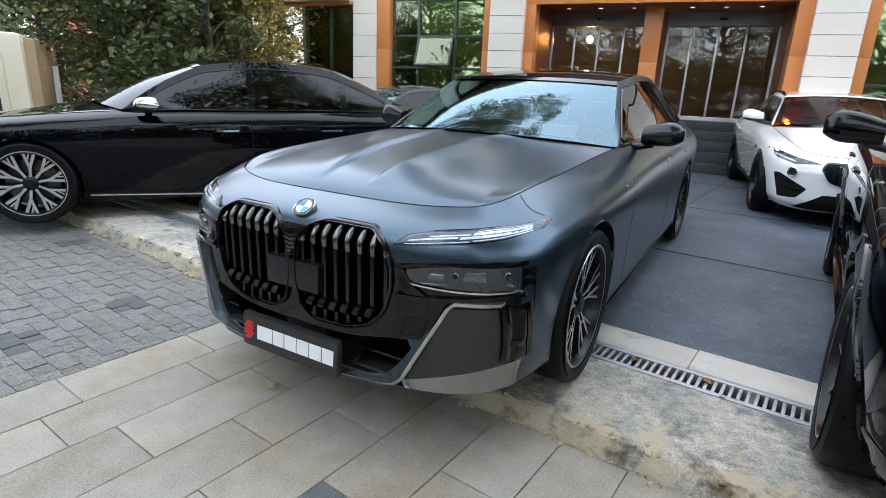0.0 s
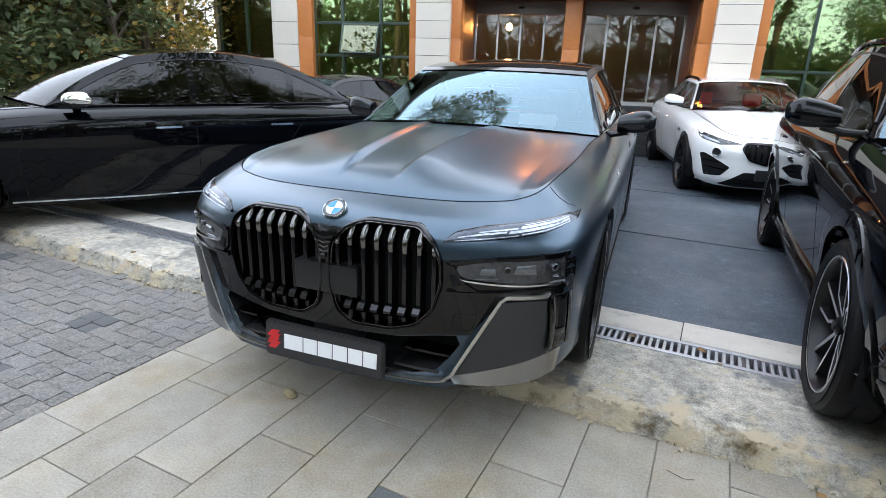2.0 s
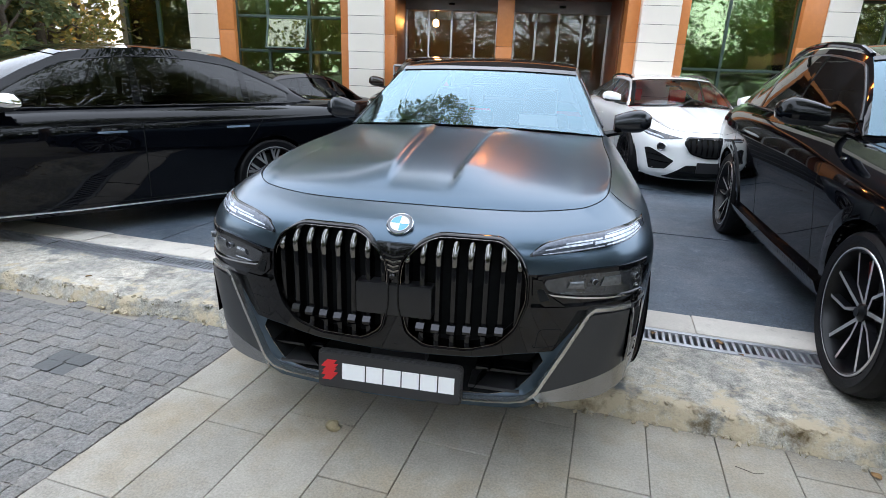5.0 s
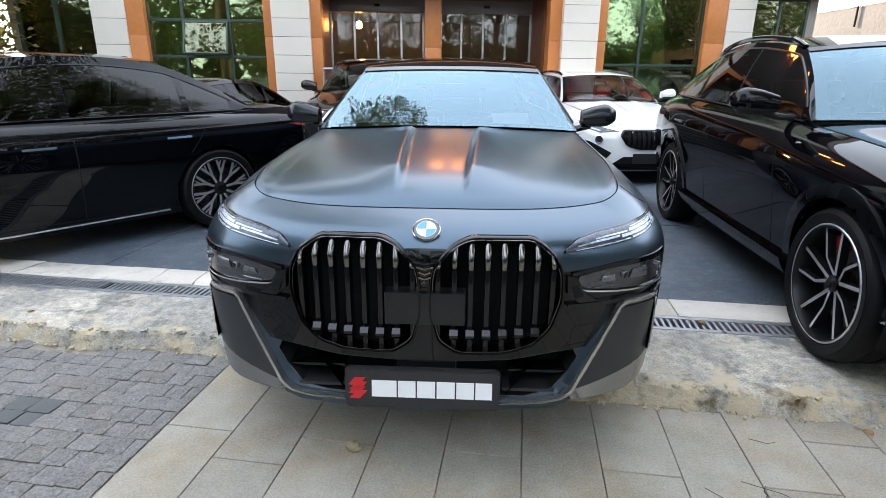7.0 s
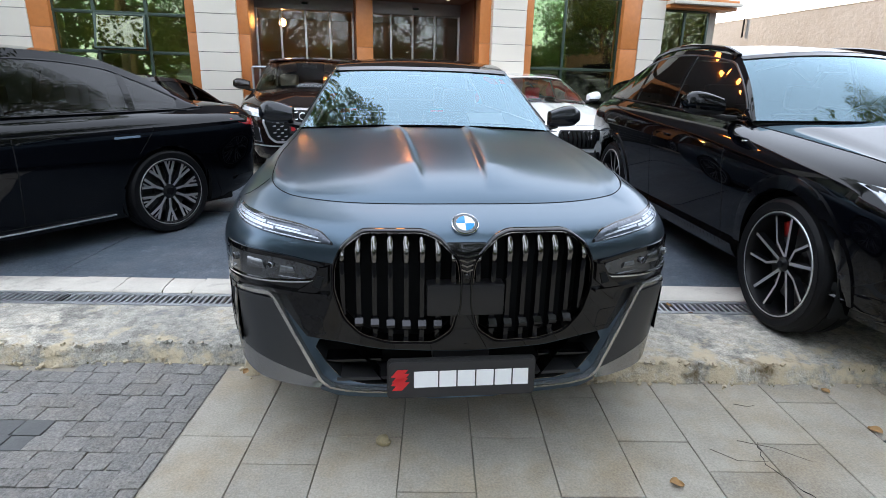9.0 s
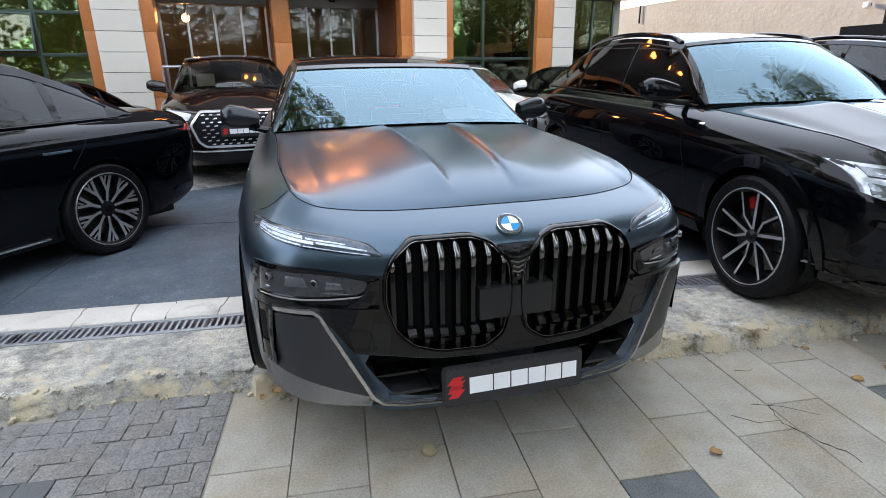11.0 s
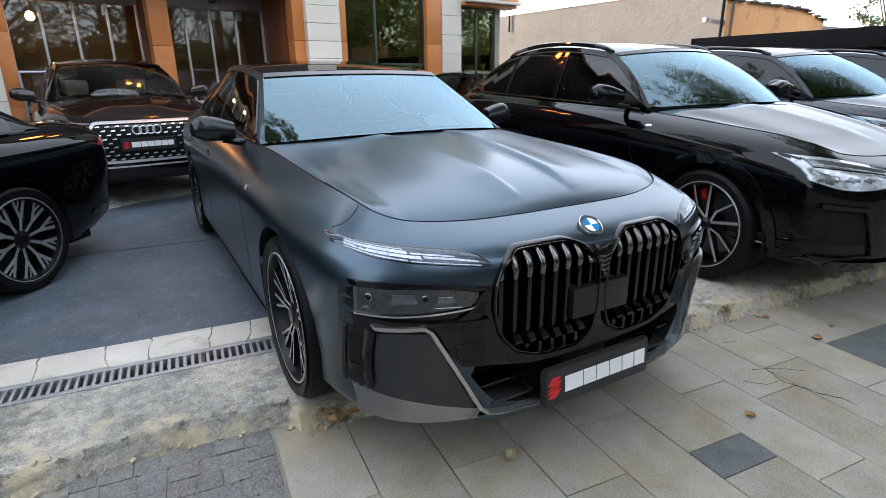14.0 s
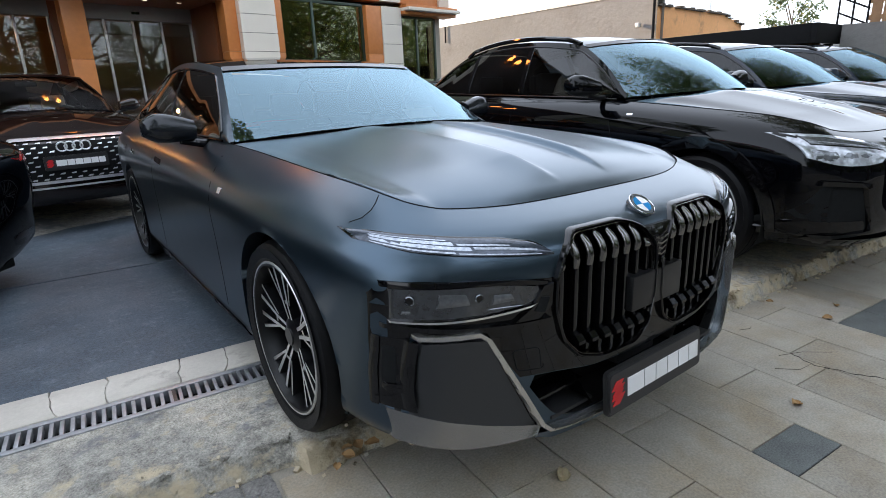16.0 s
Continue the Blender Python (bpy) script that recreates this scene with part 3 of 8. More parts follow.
def panel(name, poly, tree, view, off, thick, mat, parent, label="", step=0.05, edge=0.3, slant=None, even=False, flip=False):
    """A plate with the outline poly laid on the body: (x, z) from the front or rear, (y, z) from a side, (x, y) from the top."""
    bm = bmesh.new()
    bm.faces.new([bm.verts.new((a, b, 0)) for a, b in poly])
    bmesh.ops.triangulate(bm, faces=bm.faces[:])
    for k in (0, 1):
        lo, hi = min(p[k] for p in poly), max(p[k] for p in poly)
        n = int((hi - lo) / step)
        for i in range(1, n + 1):
            c = lo + (hi - lo) * i / (n + 1)
            bmesh.ops.bisect_plane(bm, geom=bm.verts[:] + bm.edges[:] + bm.faces[:], plane_co=(c, 0, 0) if k == 0 else (0, c, 0), plane_no=(1, 0, 0) if k == 0 else (0, 1, 0), dist=1e-5)
    cross = [e for e in bm.edges if not e.is_boundary and min(abs(e.verts[0].co.x - e.verts[1].co.x), abs(e.verts[0].co.y - e.verts[1].co.y)) > 1e-5]
    bmesh.ops.dissolve_edges(bm, edges=cross, use_verts=False)
    bm.verts.index_update()
    bm.verts.ensure_lookup_table()
    outer, inner = [], []
    for v in bm.verts:
        a, b = v.co.x, v.co.y
        w = Vector((0, 0, -1)) if view == "top" else Vector((*VIEWS[view], 0))
        hit = lay_on(tree, view, a, b)
        off_v = off if slant is None else float(np.interp(b, slant[:2], slant[2:]))
        soft = off_v - (min(thick * edge, 0.0025) if v.is_boundary else 0)
        outer.append(hit - w * soft)
        inner.append(hit - w * (off - thick) if slant is None else hit - w * (off_v - thick))
    if flip:  # the mirror image, for the other side of the car
        outer, inner = ([Vector((-p.x, p.y, p.z)) for p in q] for q in (outer, inner))
    out = bmesh.new()
    ov = [out.verts.new(p) for p in outer]
    iv = [out.verts.new(p) for p in inner]
    for f in bm.faces:
        ids = [v.index for v in f.verts]
        out.faces.new([ov[i] for i in ids])
        out.faces.new([iv[i] for i in ids[::-1]])
    for e in bm.edges:
        if e.is_boundary:
            a, b = (v.index for v in e.verts)
            out.faces.new((ov[a], ov[b], iv[b], iv[a]))
    bm.free()
    if flip:
        bmesh.ops.reverse_faces(out, faces=out.faces[:])
    ob = part(name, out, mat, parent, label, angle=50)
    if even:  # the true normals of the body, so that a large glossy plate mirrors smoothly
        ob.data.set_sharp_from_angle(angle=radians(180))
        d, nrm = 0.03, []
        for v in ob.data.vertices:
            a, b = v.co.x, v.co.z
            gx = (lay_on(tree, view, a + d, b).y - lay_on(tree, view, a - d, b).y) / (2 * d)
            gz = (lay_on(tree, view, a, b + d).y - lay_on(tree, view, a, b - d).y) / (2 * d)
            nrm.append(Vector((gx, -1, gz)).normalized())
        ob.data.normals_split_custom_set_from_vertices(nrm)
    return ob


def loft(name, lower, upper, tree, off, thick, mat, parent, label="", n=28, bulge=0.0, rise=0.0):
    """A smooth strip on the front between two lines of (x, z) points, evened out along its length."""
    lines = []
    for pts in (lower, upper):
        q = spline(pts, n)
        y = [lay_on(tree, "front", a, b).y for a, b in q]
        for _ in range(3):
            y = [y[0]] + [(a + 2 * b + c) / 4 for a, b, c in zip(y, y[1:], y[2:])] + [y[-1]]
        lines.append([Vector((a, c, b)) for (a, b), c in zip(q, y)])
    lines[1] = [p - Vector((0, rise, 0)) for p in lines[1]]
    rows = [[p + Vector((0, thick - off, 0)) for p in lines[0]]]
    for k in range(5):
        h = k / 4
        mid = [p.lerp(q, h) for p, q in zip(*lines)]
        if not rise and 0 < k < 4:
            y = [min(p.y, lay_on(tree, "front", p.x, p.z).y) for p in mid]
            for _ in range(3):
                y = [y[0]] + [(a + 2 * b + c) / 4 for a, b, c in zip(y, y[1:], y[2:])] + [y[-1]]
            mid = [Vector((p.x, c, p.z)) for p, c in zip(mid, y)]
        rows.append([p - Vector((0, off + bulge * math.sin(math.pi * h), 0)) for p in mid])
    rows.append([p + Vector((0, thick - off, 0)) for p in lines[1]])
    rows = [[r[0] + Vector((0, thick if 0 < i < 6 else 0, 0))] + r + [r[-1] + Vector((0, thick if 0 < i < 6 else 0, 0))] for i, r in enumerate(rows)]
    bm = bmesh.new()
    sheet(bm, rows)
    bmesh.ops.remove_doubles(bm, verts=bm.verts, dist=1e-6)
    return part(name, bm, mat, parent, label, angle=40)


def both(name, poly, tree, view, *args, **kw):
    """The same plate on both sides of the car."""
    if view in ("front", "rear", "top"):
        return [panel(name, poly, tree, view, *args, flip=f, **kw) for f in (False, True)]
    return [panel(name, poly, tree, v, *args, **kw) for v in ("left", "right")]


def patch(lower, upper, n, bulge=0.0, axis=(0, 0, 1)):
    """Rows of points from one edge to the other, bulging between."""
    rows = []
    a = Vector(axis)
    for k in range(n + 1):
        t = k / n
        rows.append([Vector(p).lerp(Vector(q), t) + a * bulge * math.sin(math.pi * t) for p, q in zip(lower, upper)])
    return rows


def make_wheel(root, x, y, r, width, rim, spokes, style, face_mat, label, caliper=None, steer=0.0, group=""):
    """A wheel under its car: tyre, rim, spokes, hub cap, brake disc; it faces away from the car's middle."""
    s = 1 if x > 0 else -1
    w = new("wheel")
    w.parent = root
    w.location, w.rotation_euler = (x, y, r), (0, 0, radians(steer))
    tagged(w, label)
    h = width / 2
    bm = bmesh.new()
    prof = [(rim - 0.004, -h * 0.86), (rim + 0.012, -h * 0.98), (rim + 0.05, -h * 1.03), (r - 0.035, -h * 1.0), (r - 0.012, -h * 0.9), (r - 0.002, -h * 0.72), (r, -h * 0.35), (r - 0.006, -h * 0.33), (r - 0.006, -h * 0.27), (r, -h * 0.25),
            (r, h * 0.25), (r - 0.006, h * 0.27), (r - 0.006, h * 0.33), (r, h * 0.35), (r - 0.002, h * 0.72), (r - 0.012, h * 0.9), (r - 0.035, h * 1.0), (rim + 0.05, h * 1.03), (rim + 0.012, h * 0.98), (rim - 0.004, h * 0.86)]
    lathe(bm, prof, 64)
    part("tyre", bm, RUBBER, w)
    bm = bmesh.new()
    lathe(bm, [(rim - 0.005, s * h * 0.9), (rim, s * h * 0.93), (rim - 0.003, s * h * 0.96), (rim - 0.009, s * h * 0.955)], 64, mat=1)
    lathe(bm, [(rim - 0.009, s * h * 0.955), (rim - 0.016, s * h * 0.94), (rim - 0.028, s * h * 0.7), (rim - 0.04, -s * h * 0.4), (rim - 0.01, -s * h * 0.9)], 64)
    part("rim", bm, [RIM_BLACK, face_mat], w)
    bm = bmesh.new()
    rings = lathe(bm, [(rim * 0.72, -0.02 * s), (rim * 0.72, 0.005 * s), (rim * 0.36, 0.005 * s), (rim * 0.34, 0.03 * s)], 40)
    disc(bm, rings[-1])
    part("brake_disc", bm, STEEL, w)
    if caliper:
        bm = bmesh.new()
        arc = [radians(50 + 7 * q) for q in range(5)]
        rows = [[(s * x, r0 * math.cos(a), r0 * math.sin(a)) for x, r0 in ((-0.03, rim * 0.56), (0.05, rim * 0.56), (0.058, rim * 0.62), (0.058, rim * 0.76), (0.05, rim * 0.81), (-0.03, rim * 0.81), (-0.03, rim * 0.56))] for a in arc]
        vs = sheet(bm, rows)
        for end in (vs[0], vs[-1]):
            bm.faces.new(end[:-1])
        part("caliper", bm, caliper, w, "red brake caliper")
    zf = s * h * 0.78  # face plane of the spokes

    def bar(bm, r0, a0, r1, a1, w0, w1, sink0, sink1):
        """A spoke piece from (radius, angle) to (radius, angle), with a flat polished face and sloped dark flanks."""
        p = Vector((0, r0 * math.cos(a0), r0 * math.sin(a0)))
        q = Vector((0, r1 * math.cos(a1), r1 * math.sin(a1)))
        d = (q - p).normalized()
        t = Vector((1, 0, 0)).cross(d)
        f = []
        for c, ww, sk in ((p, w0, sink0), (q, w1, sink1)):
            x0 = Vector((zf - s * sk, 0, 0))
            f.append([bm.verts.new(c + x0 - t * ww / 2), bm.verts.new(c + x0 + t * ww / 2), bm.verts.new(c + x0 - Vector((s * 0.035, 0, 0)) + t * ww * 0.85), bm.verts.new(c + x0 - Vector((s * 0.035, 0, 0)) - t * ww * 0.85)])
        a, b = f
        bm.faces.new((a[0], a[1], b[1], b[0])).material_index = 1
        for i, k in ((1, 2), (2, 3), (3, 0)):
            bm.faces.new((a[i], a[k], b[k], b[i]))
        bm.faces.new(a)
        bm.faces.new(b)

    sp_mesh = None
    for k in range(spokes):
        ang = 2 * math.pi * k / spokes + 0.2
        if sp_mesh is None:
            bm = bmesh.new()
            st = math.pi * 2 / spokes
            if style == "fork":
                bar(bm, 0.04, st * 0.02, rim * 0.965, st * 0.17, 0.020, 0.018, 0.03, 0.0)
                bar(bm, 0.04, -st * 0.10, rim * 0.45, -st * 0.36, 0.017, 0.014, 0.03, 0.012)
                bar(bm, rim * 0.44, -st * 0.36, rim * 0.965, -st * 0.22, 0.014, 0.016, 0.012, 0.0)
            elif style == "twin":
                for q in (1, -1):
                    bar(bm, 0.05, st * 0.22 * q, rim * 0.40, st * 0.12 * q, 0.013, 0.014, 0.02, 0.012)
                    bar(bm, rim * 0.38, st * 0.12 * q, rim * 0.965, st * 0.115 * q, 0.014, 0.019, 0.012, 0.0)
                    bar(bm, rim * 0.42, st * 0.17 * q, rim * 0.965, st * 0.29 * q, 0.009, 0.014, 0.014, 0.0)
                bar(bm, rim * 0.5, st * 0.17, rim * 0.44, -st * 0.04, 0.014, 0.014, 0.012, 0.012)
            else:  # lattice
                bar(bm, 0.045, 0, rim * 0.5, 0, 0.020, 0.022, 0.02, 0.006)
                bar(bm, rim * 0.49, 0, rim * 0.965, -st * 0.2, 0.023, 0.024, 0.006, 0.0)
                bar(bm, rim * 0.49, 0, rim * 0.965, st * 0.3, 0.021, 0.024, 0.006, 0.0)
                bar(bm, rim * 0.70, st * 0.14, rim * 0.965, st * 0.03, 0.012, 0.016, 0.006, 0.0)
            o = part("spoke", bm, [RIM_BLACK, face_mat], w, smooth=False)
            sp_mesh = o.data
        else:
            o = new("spoke", sp_mesh)
            o.parent = w
        o.rotation_euler = (ang, 0, 0)
    bm = bmesh.new()
    hub = 0.62 if style == "fork" else 1.0
    rings = lathe(bm, [(0.075 * hub, zf - s * 0.06), (0.068 * hub, zf - s * 0.02), (0.036 * hub, zf - s * 0.008), (0.034 * hub, zf - s * 0.002)], 32)
    disc(bm, rings[-1])
    part("hub_cap", bm, RIM_BLACK, w)
    return w


def mirror_pair(root, x, y, z, mat, low=PLASTIC, size=1.0, stretch=(1, 1, 1)):
    """Door mirrors: a rounded housing on a short arm, a dark lower half, a mirror glass behind."""
    for s in (1, -1):
        m = new("door_mirror")
        m.parent = root
        m.location, m.scale = (s * x, y, z), stretch
        bm = bmesh.new()
        rows = []
        for k in range(13):
            t = k / 12
            sx = -0.02 + 0.245 * t
            h = (0.062 + 0.03 * math.sin(min(1, t * 1.5) * math.pi * 0.5)) * (1 - max(0, t - 0.7) ** 1.6 * 3.3)
            dpt = (0.075 + 0.02 * t) * (1 - max(0, t - 0.72) ** 1.5 * 3.0)
            row = []
            for q in range(17):
                a = math.pi * 2 * q / 16
                ca, sa = math.cos(a), math.sin(a)
                yy = -abs(ca) ** 0.75 * dpt if ca > 0 else abs(ca) ** 0.5 * 0.045
                zz = math.copysign(abs(sa) ** 0.8, sa) * h * (1.0 if sa > 0 else 0.72)
                row.append((s * sx * size, (yy + 0.04 * t) * size, (zz + 0.02 * t) * size))
            rows.append(row)
        vs = sheet(bm, rows)
        for end in (vs[0], vs[-1]):
            bm.faces.new(end[:-1])
        for f in bm.faces:
            if f.calc_center_median().z < -0.012 * size:
                f.material_index = 1
        bmesh.ops.remove_doubles(bm, verts=bm.verts, dist=0.0003)
        part("housing", bm, [mat, low], m, angle=60)
        part("mirror_glass", boxed(*sorted((s * 0.02 * size, s * 0.2 * size)), 0.05 * size, 0.062 * size, -0.035 * size, 0.07 * size, bevel=0.004), CHROME, m, "mirror glass")
        bm = bmesh.new()
        tube(bm, [(-s * 0.16 * size, 0.02, -0.075 * size), (-s * 0.06 * size, 0.0, -0.07 * size), (s * 0.05 * size, 0.0, -0.045 * size)], [0.02, 0.022, 0.02], 10)
        part("arm", bm, low, m)


def cabin_seats(root, xs, ys, z, mat, scale=1.0):
    for y in ys:
        for x in xs:
            st = new("car_seat")
            st.parent = root
            st.location = (x, y, z)
            part("seat_base", boxed(-0.25, 0.25, -0.5, 0.05, 0.0, 0.16, bevel=0.05), mat, st)
            part("seat_back", boxed(-0.25, 0.25, 0.0, 0.14, 0.1, 0.68, bevel=0.05, m=Matrix.Rotation(radians(-16), 4, "X")), mat, st)
            part("headrest", boxed(-0.14, 0.14, 0.2, 0.3, 0.68, 0.88, bevel=0.04), mat, st)


def flat_plate(root, x, y, z, w, h, tilt, label, lettered=True):
    """The dealer's black board in a holder: a red double mark and white blocks."""
    p = new("number_board")
    p.parent = root
    p.matrix_local = pose(x, y, z, tilt)
    tagged(p, label)
    for nm, g, y0, y1, mat in (("board", 0.0, -0.008, 0.004, PLATE_BLACK), ("holder", 0.006, -0.003, 0.014, PLASTIC)):
        bm = bmesh.new()
        ring = rounded([(-w / 2 - g, -h / 2 - g), (w / 2 + g, -h / 2 - g), (w / 2 + g, h / 2 + g), (-w / 2 - g, h / 2 + g)], 0.022 * h / 0.142, 5)
        front_face = bm.faces.new([bm.verts.new((a, y0, b)) for a, b in ring])
        r = bmesh.ops.extrude_face_region(bm, geom=[front_face])
        bmesh.ops.translate(bm, vec=(0, y1 - y0, 0), verts=[v for v in r["geom"] if isinstance(v, bmesh.types.BMVert)])
        bmesh.ops.recalc_face_normals(bm, faces=bm.faces[:])
        bmesh.ops.bevel(bm, geom=[e for e in bm.edges if all(abs(v.co.y - y0) < 1e-6 for v in e.verts)], offset=0.003, segments=2, affect="EDGES")
        part(nm, bm, mat, p)
    if lettered:
        k = h / 0.145
        for dz in (0.017, -0.017):
            bm = bmesh.new()
            pts = [(-0.262, -0.004), (-0.238, 0.024), (-0.2, 0.024), (-0.214, 0.008), (-0.194, 0.008), (-0.222, -0.024), (-0.258, -0.024), (-0.242, -0.006)]
            f = [bm.verts.new((a * w / 0.54, -0.0085, (b + dz) * k)) for a, b in pts]
            bm.faces.new(f)
            r = bmesh.ops.extrude_face_region(bm, geom=bm.faces[:])
            bmesh.ops.translate(bm, vec=(0, -0.002, 0), verts=[v for v in r["geom"] if isinstance(v, bmesh.types.BMVert)])
            part("red_mark", bm, RED_INK, p, smooth=False)
        x0 = -0.178
        for wd in (0.088, 0.062, 0.064, 0.064, 0.062, 0.058):
            part("white_block", boxed(x0 * w / 0.54, (x0 + wd) * w / 0.54, -0.0105, -0.007, -0.032 * k, 0.032 * k), WHITE_INK, p, smooth=False)
            x0 += wd + 0.0055
    return p


def greenhouse(root, sh, c, paint, roof_mat, glass_front, glass_side, seats=None):
    """Windscreen, roof, rear window and the two sides. c holds the corner points of one half."""
    ax, ay, az = c["cowl"]      # foot of the windscreen at the side
    bx, by, bz = c["head"]      # its top corner
    rx, ry, rz = c["tail"]      # top corner of the rear window
    dx, dy, dz = c["deck"]      # its foot
    cy, hy, ty, ky = c["mid"]   # y of the same four on the middle line
    hz = c["roof"]
    n = 24
    ss = [k / n * 2 - 1 for k in range(n + 1)]

    def line(x, y, z, ym, zm, p=2.0):
        return [Vector((s * x, ym + (y - ym) * abs(s) ** p, zm + (z - zm) * abs(s) ** 2.2)) for s in ss]

    low, head = line(ax, ay, az, cy, az + c.get("cowl_crown", 0.02)), line(bx, by, bz, hy, bz + c.get("head_crown", 0.035))
    tail, deck = line(rx, ry, rz, ty, rz + 0.04), line(dx, dy, dz, ky, dz + 0.03)
    bm = bmesh.new()
    arch_ = c.get("screen_bulge", 0.035)
    sheet(bm, patch(low, head, 14, arch_, (0, -0.6, 0.8)))
    part("windscreen", bm, glass_front, root)
    # dark band round the windscreen, below the glass
    bm = bmesh.new()
    rows = patch(low, head, 14, arch_, (0, -0.6, 0.8))
    inn = Vector((0, 0.012, -0.012))
    for r in (slice(0, 2), slice(13, 15)):
        sheet(bm, [[p + inn for p in row] for row in rows[r]])
    for cs in (slice(0, 2), slice(n - 1, n + 1)):
        sheet(bm, [[p + inn for p in row[cs]] for row in rows])
    part("windscreen_border", bm, GLOSS, root)
    bm = bmesh.new()
    sheet(bm, [[p + Vector((0, -0.004, 0.005)) for p in row] for row in rows[13:15]])
    part("roof_header", bm, roof_mat, root)
    # roof
    m = 16
    rows = []
    for k in range(m + 1):
        t = k / m
        row = []
        for p, q in zip(head, tail):
            v = p.lerp(q, t)
            edge_z = bz + (rz - bz) * t + 4 * t * (1 - t) * (hz - 0.035 - max(bz, rz))
            s = abs(v.x) / (bx + (rx - bx) * t)
            wide = c["rail"] * 4 * t * (1 - t)
            v.x *= 1 + wide / max(bx, rx)
            v.z += edge_z - (bz + (rz - bz) * t) + 0.01 * (1 - s * s)
            row.append(v)
        rows.append(row)
    bm = bmesh.new()
    sheet(bm, rows)
    part("roof", bm, roof_mat, root)
    right_edge = [r[-1] for r in rows]
    bm = bmesh.new()
    sheet(bm, patch(tail, deck, 10, 0.02, (0, 0.5, 0.8)))
    part("rear_window", bm, glass_side, root)
    # boot lid between the rear window and the tail
    e = sh.edge
    last = [i for i in range(len(e)) if e[i, 1] > dy]
    bm = bmesh.new()
    rows_b = []
    pts_half = [e[i] for i in last]
    for k in range(9):
        t = k / 8
        row = []
        for s, p in zip(ss, deck):
            i = int(round((1 - abs(s)) * (len(pts_half) - 1)))
            q = Vector(pts_half[i])
            q.x *= 1 if s > 0 else -1
            row.append(p.lerp(q, t) + Vector((0, 0, c.get("boot_crown", 0.02) * math.sin(math.pi * t) * (1 - s * s))))
        rows_b.append(row)
    sheet(bm, rows_b)
    part("boot_lid", bm, paint, root)
    # sides: from the body's top edge up to the roof line
    top_line = [Vector((ax, ay, az))] + [Vector((ax, ay, az)).lerp(Vector((bx, by, bz)), k / 6) + Vector((0, -0.6, 0.8)) * arch_ * math.sin(math.pi * k / 6) for k in range(1, 6)] + [v.copy() for v in right_edge]
    top_line += [Vector((rx, ry, rz)).lerp(Vector((dx, dy, dz)), k / 6) + Vector((0, 0.5, 0.8)) * 0.02 * math.sin(math.pi * k / 6) for k in range(1, 7)]
    ty_, tx_, tz_ = [v.y for v in top_line], [v.x for v in top_line], [v.z for v in top_line]

    def at(y, t, out=0.0):
        xe, ze = sh.edge_at(y)
        xt, zt = float(np.interp(y, ty_, tx_)), float(np.interp(y, ty_, tz_))
        zt = max(zt, ze)
        return Vector((xe + (xt - xe) * t + 0.02 * math.sin(math.pi * t) + out, y, ze + (zt - ze) * t))

    def t_of(y, z):
        _, ze = sh.edge_at(y)
        zt = float(np.interp(y, ty_, tz_))
        return min(1.0, max(0.0, (z - ze) / max(0.02, zt - ze)))

    a0, a1 = c["glass"]
    splits = c["pillars"]
    m1, m2 = c.get("margin", (0.06, 0.1))

    def opening(y):
        _, ze = sh.edge_at(y)
        zt = float(np.interp(y, ty_, tz_))
        return t_of(y, ze + 0.018), t_of(y, max(ze + 0.022, zt - m1))

    runs = [(ay + 0.005, a0, 0), (a0, a1, 1), (a1, dy - 0.005, 0)] + [(y - 0.03, y + 0.03, 0) for y in splits]
    for s in (1, -1):
        bm = bmesh.new()
        for y0, y1, holed in runs:
            ys = np.linspace(y0, y1, max(4, int((y1 - y0) / 0.04)))
            spans = [(lambda y: 0.0, lambda y: opening(y)[0]), (lambda y: opening(y)[1], lambda y: 1.0)] if holed else [(lambda y: 0.0, lambda y: 1.0)]
            for low_t, high_t in spans:
                sheet(bm, [[Vector((s * q.x, q.y, q.z)) for q in (at(y, low_t(y) + (high_t(y) - low_t(y)) * k / 6) for k in range(7))] for y in ys])
        part("side_frame", bm, c.get("frame_mat", paint), root, angle=60)
    bounds = [a0] + list(splits) + [a1]
    for s in (1, -1):
        for y0, y1 in zip(bounds, bounds[1:]):
            y0, y1 = y0 + (0.028 if y0 != a0 else 0), y1 - (0.028 if y1 != a1 else 0)
            bm = bmesh.new()
            cols = []
            for y in np.linspace(y0, y1, 22):
                _, ze = sh.edge_at(y)
                zt = float(np.interp(y, ty_, tz_))
                lo, hi = t_of(y, ze + 0.018), t_of(y, max(ze + 0.022, zt - m1))
                cols.append([Vector((s * p.x, p.y, p.z)) for p in (at(y, lo + (hi - lo) * k / 6, 0.005) for k in range(7))])
            sheet(bm, cols)
            part("side_window", bm, glass_side, root)
        # bright or dark line under the windows
        bm = bmesh.new()
        path = [at(y, t_of(y, sh.edge_at(y)[1] + 0.008), 0.008) for y in np.linspace(a0 - 0.05, a1 + 0.1, 40)]
        tube(bm, [(s * p.x, p.y, p.z) for p in path], 0.006, 6)
        part("belt_trim", bm, c.get("trim", GLOSS), root)
        bm = bmesh.new()
        path = []
        for y in np.linspace(a0 - 0.02, a1 + 0.03, 50):
            zt = float(np.interp(y, ty_, tz_))
            path.append(at(y, t_of(y, max(sh.edge_at(y)[1] + 0.015, zt - m1 + 0.004)), 0.006))
        tube(bm, [(s * p.x, p.y, p.z) for p in path], 0.0075, 6)
        part("window_frame", bm, c.get("trim", GLOSS), root)
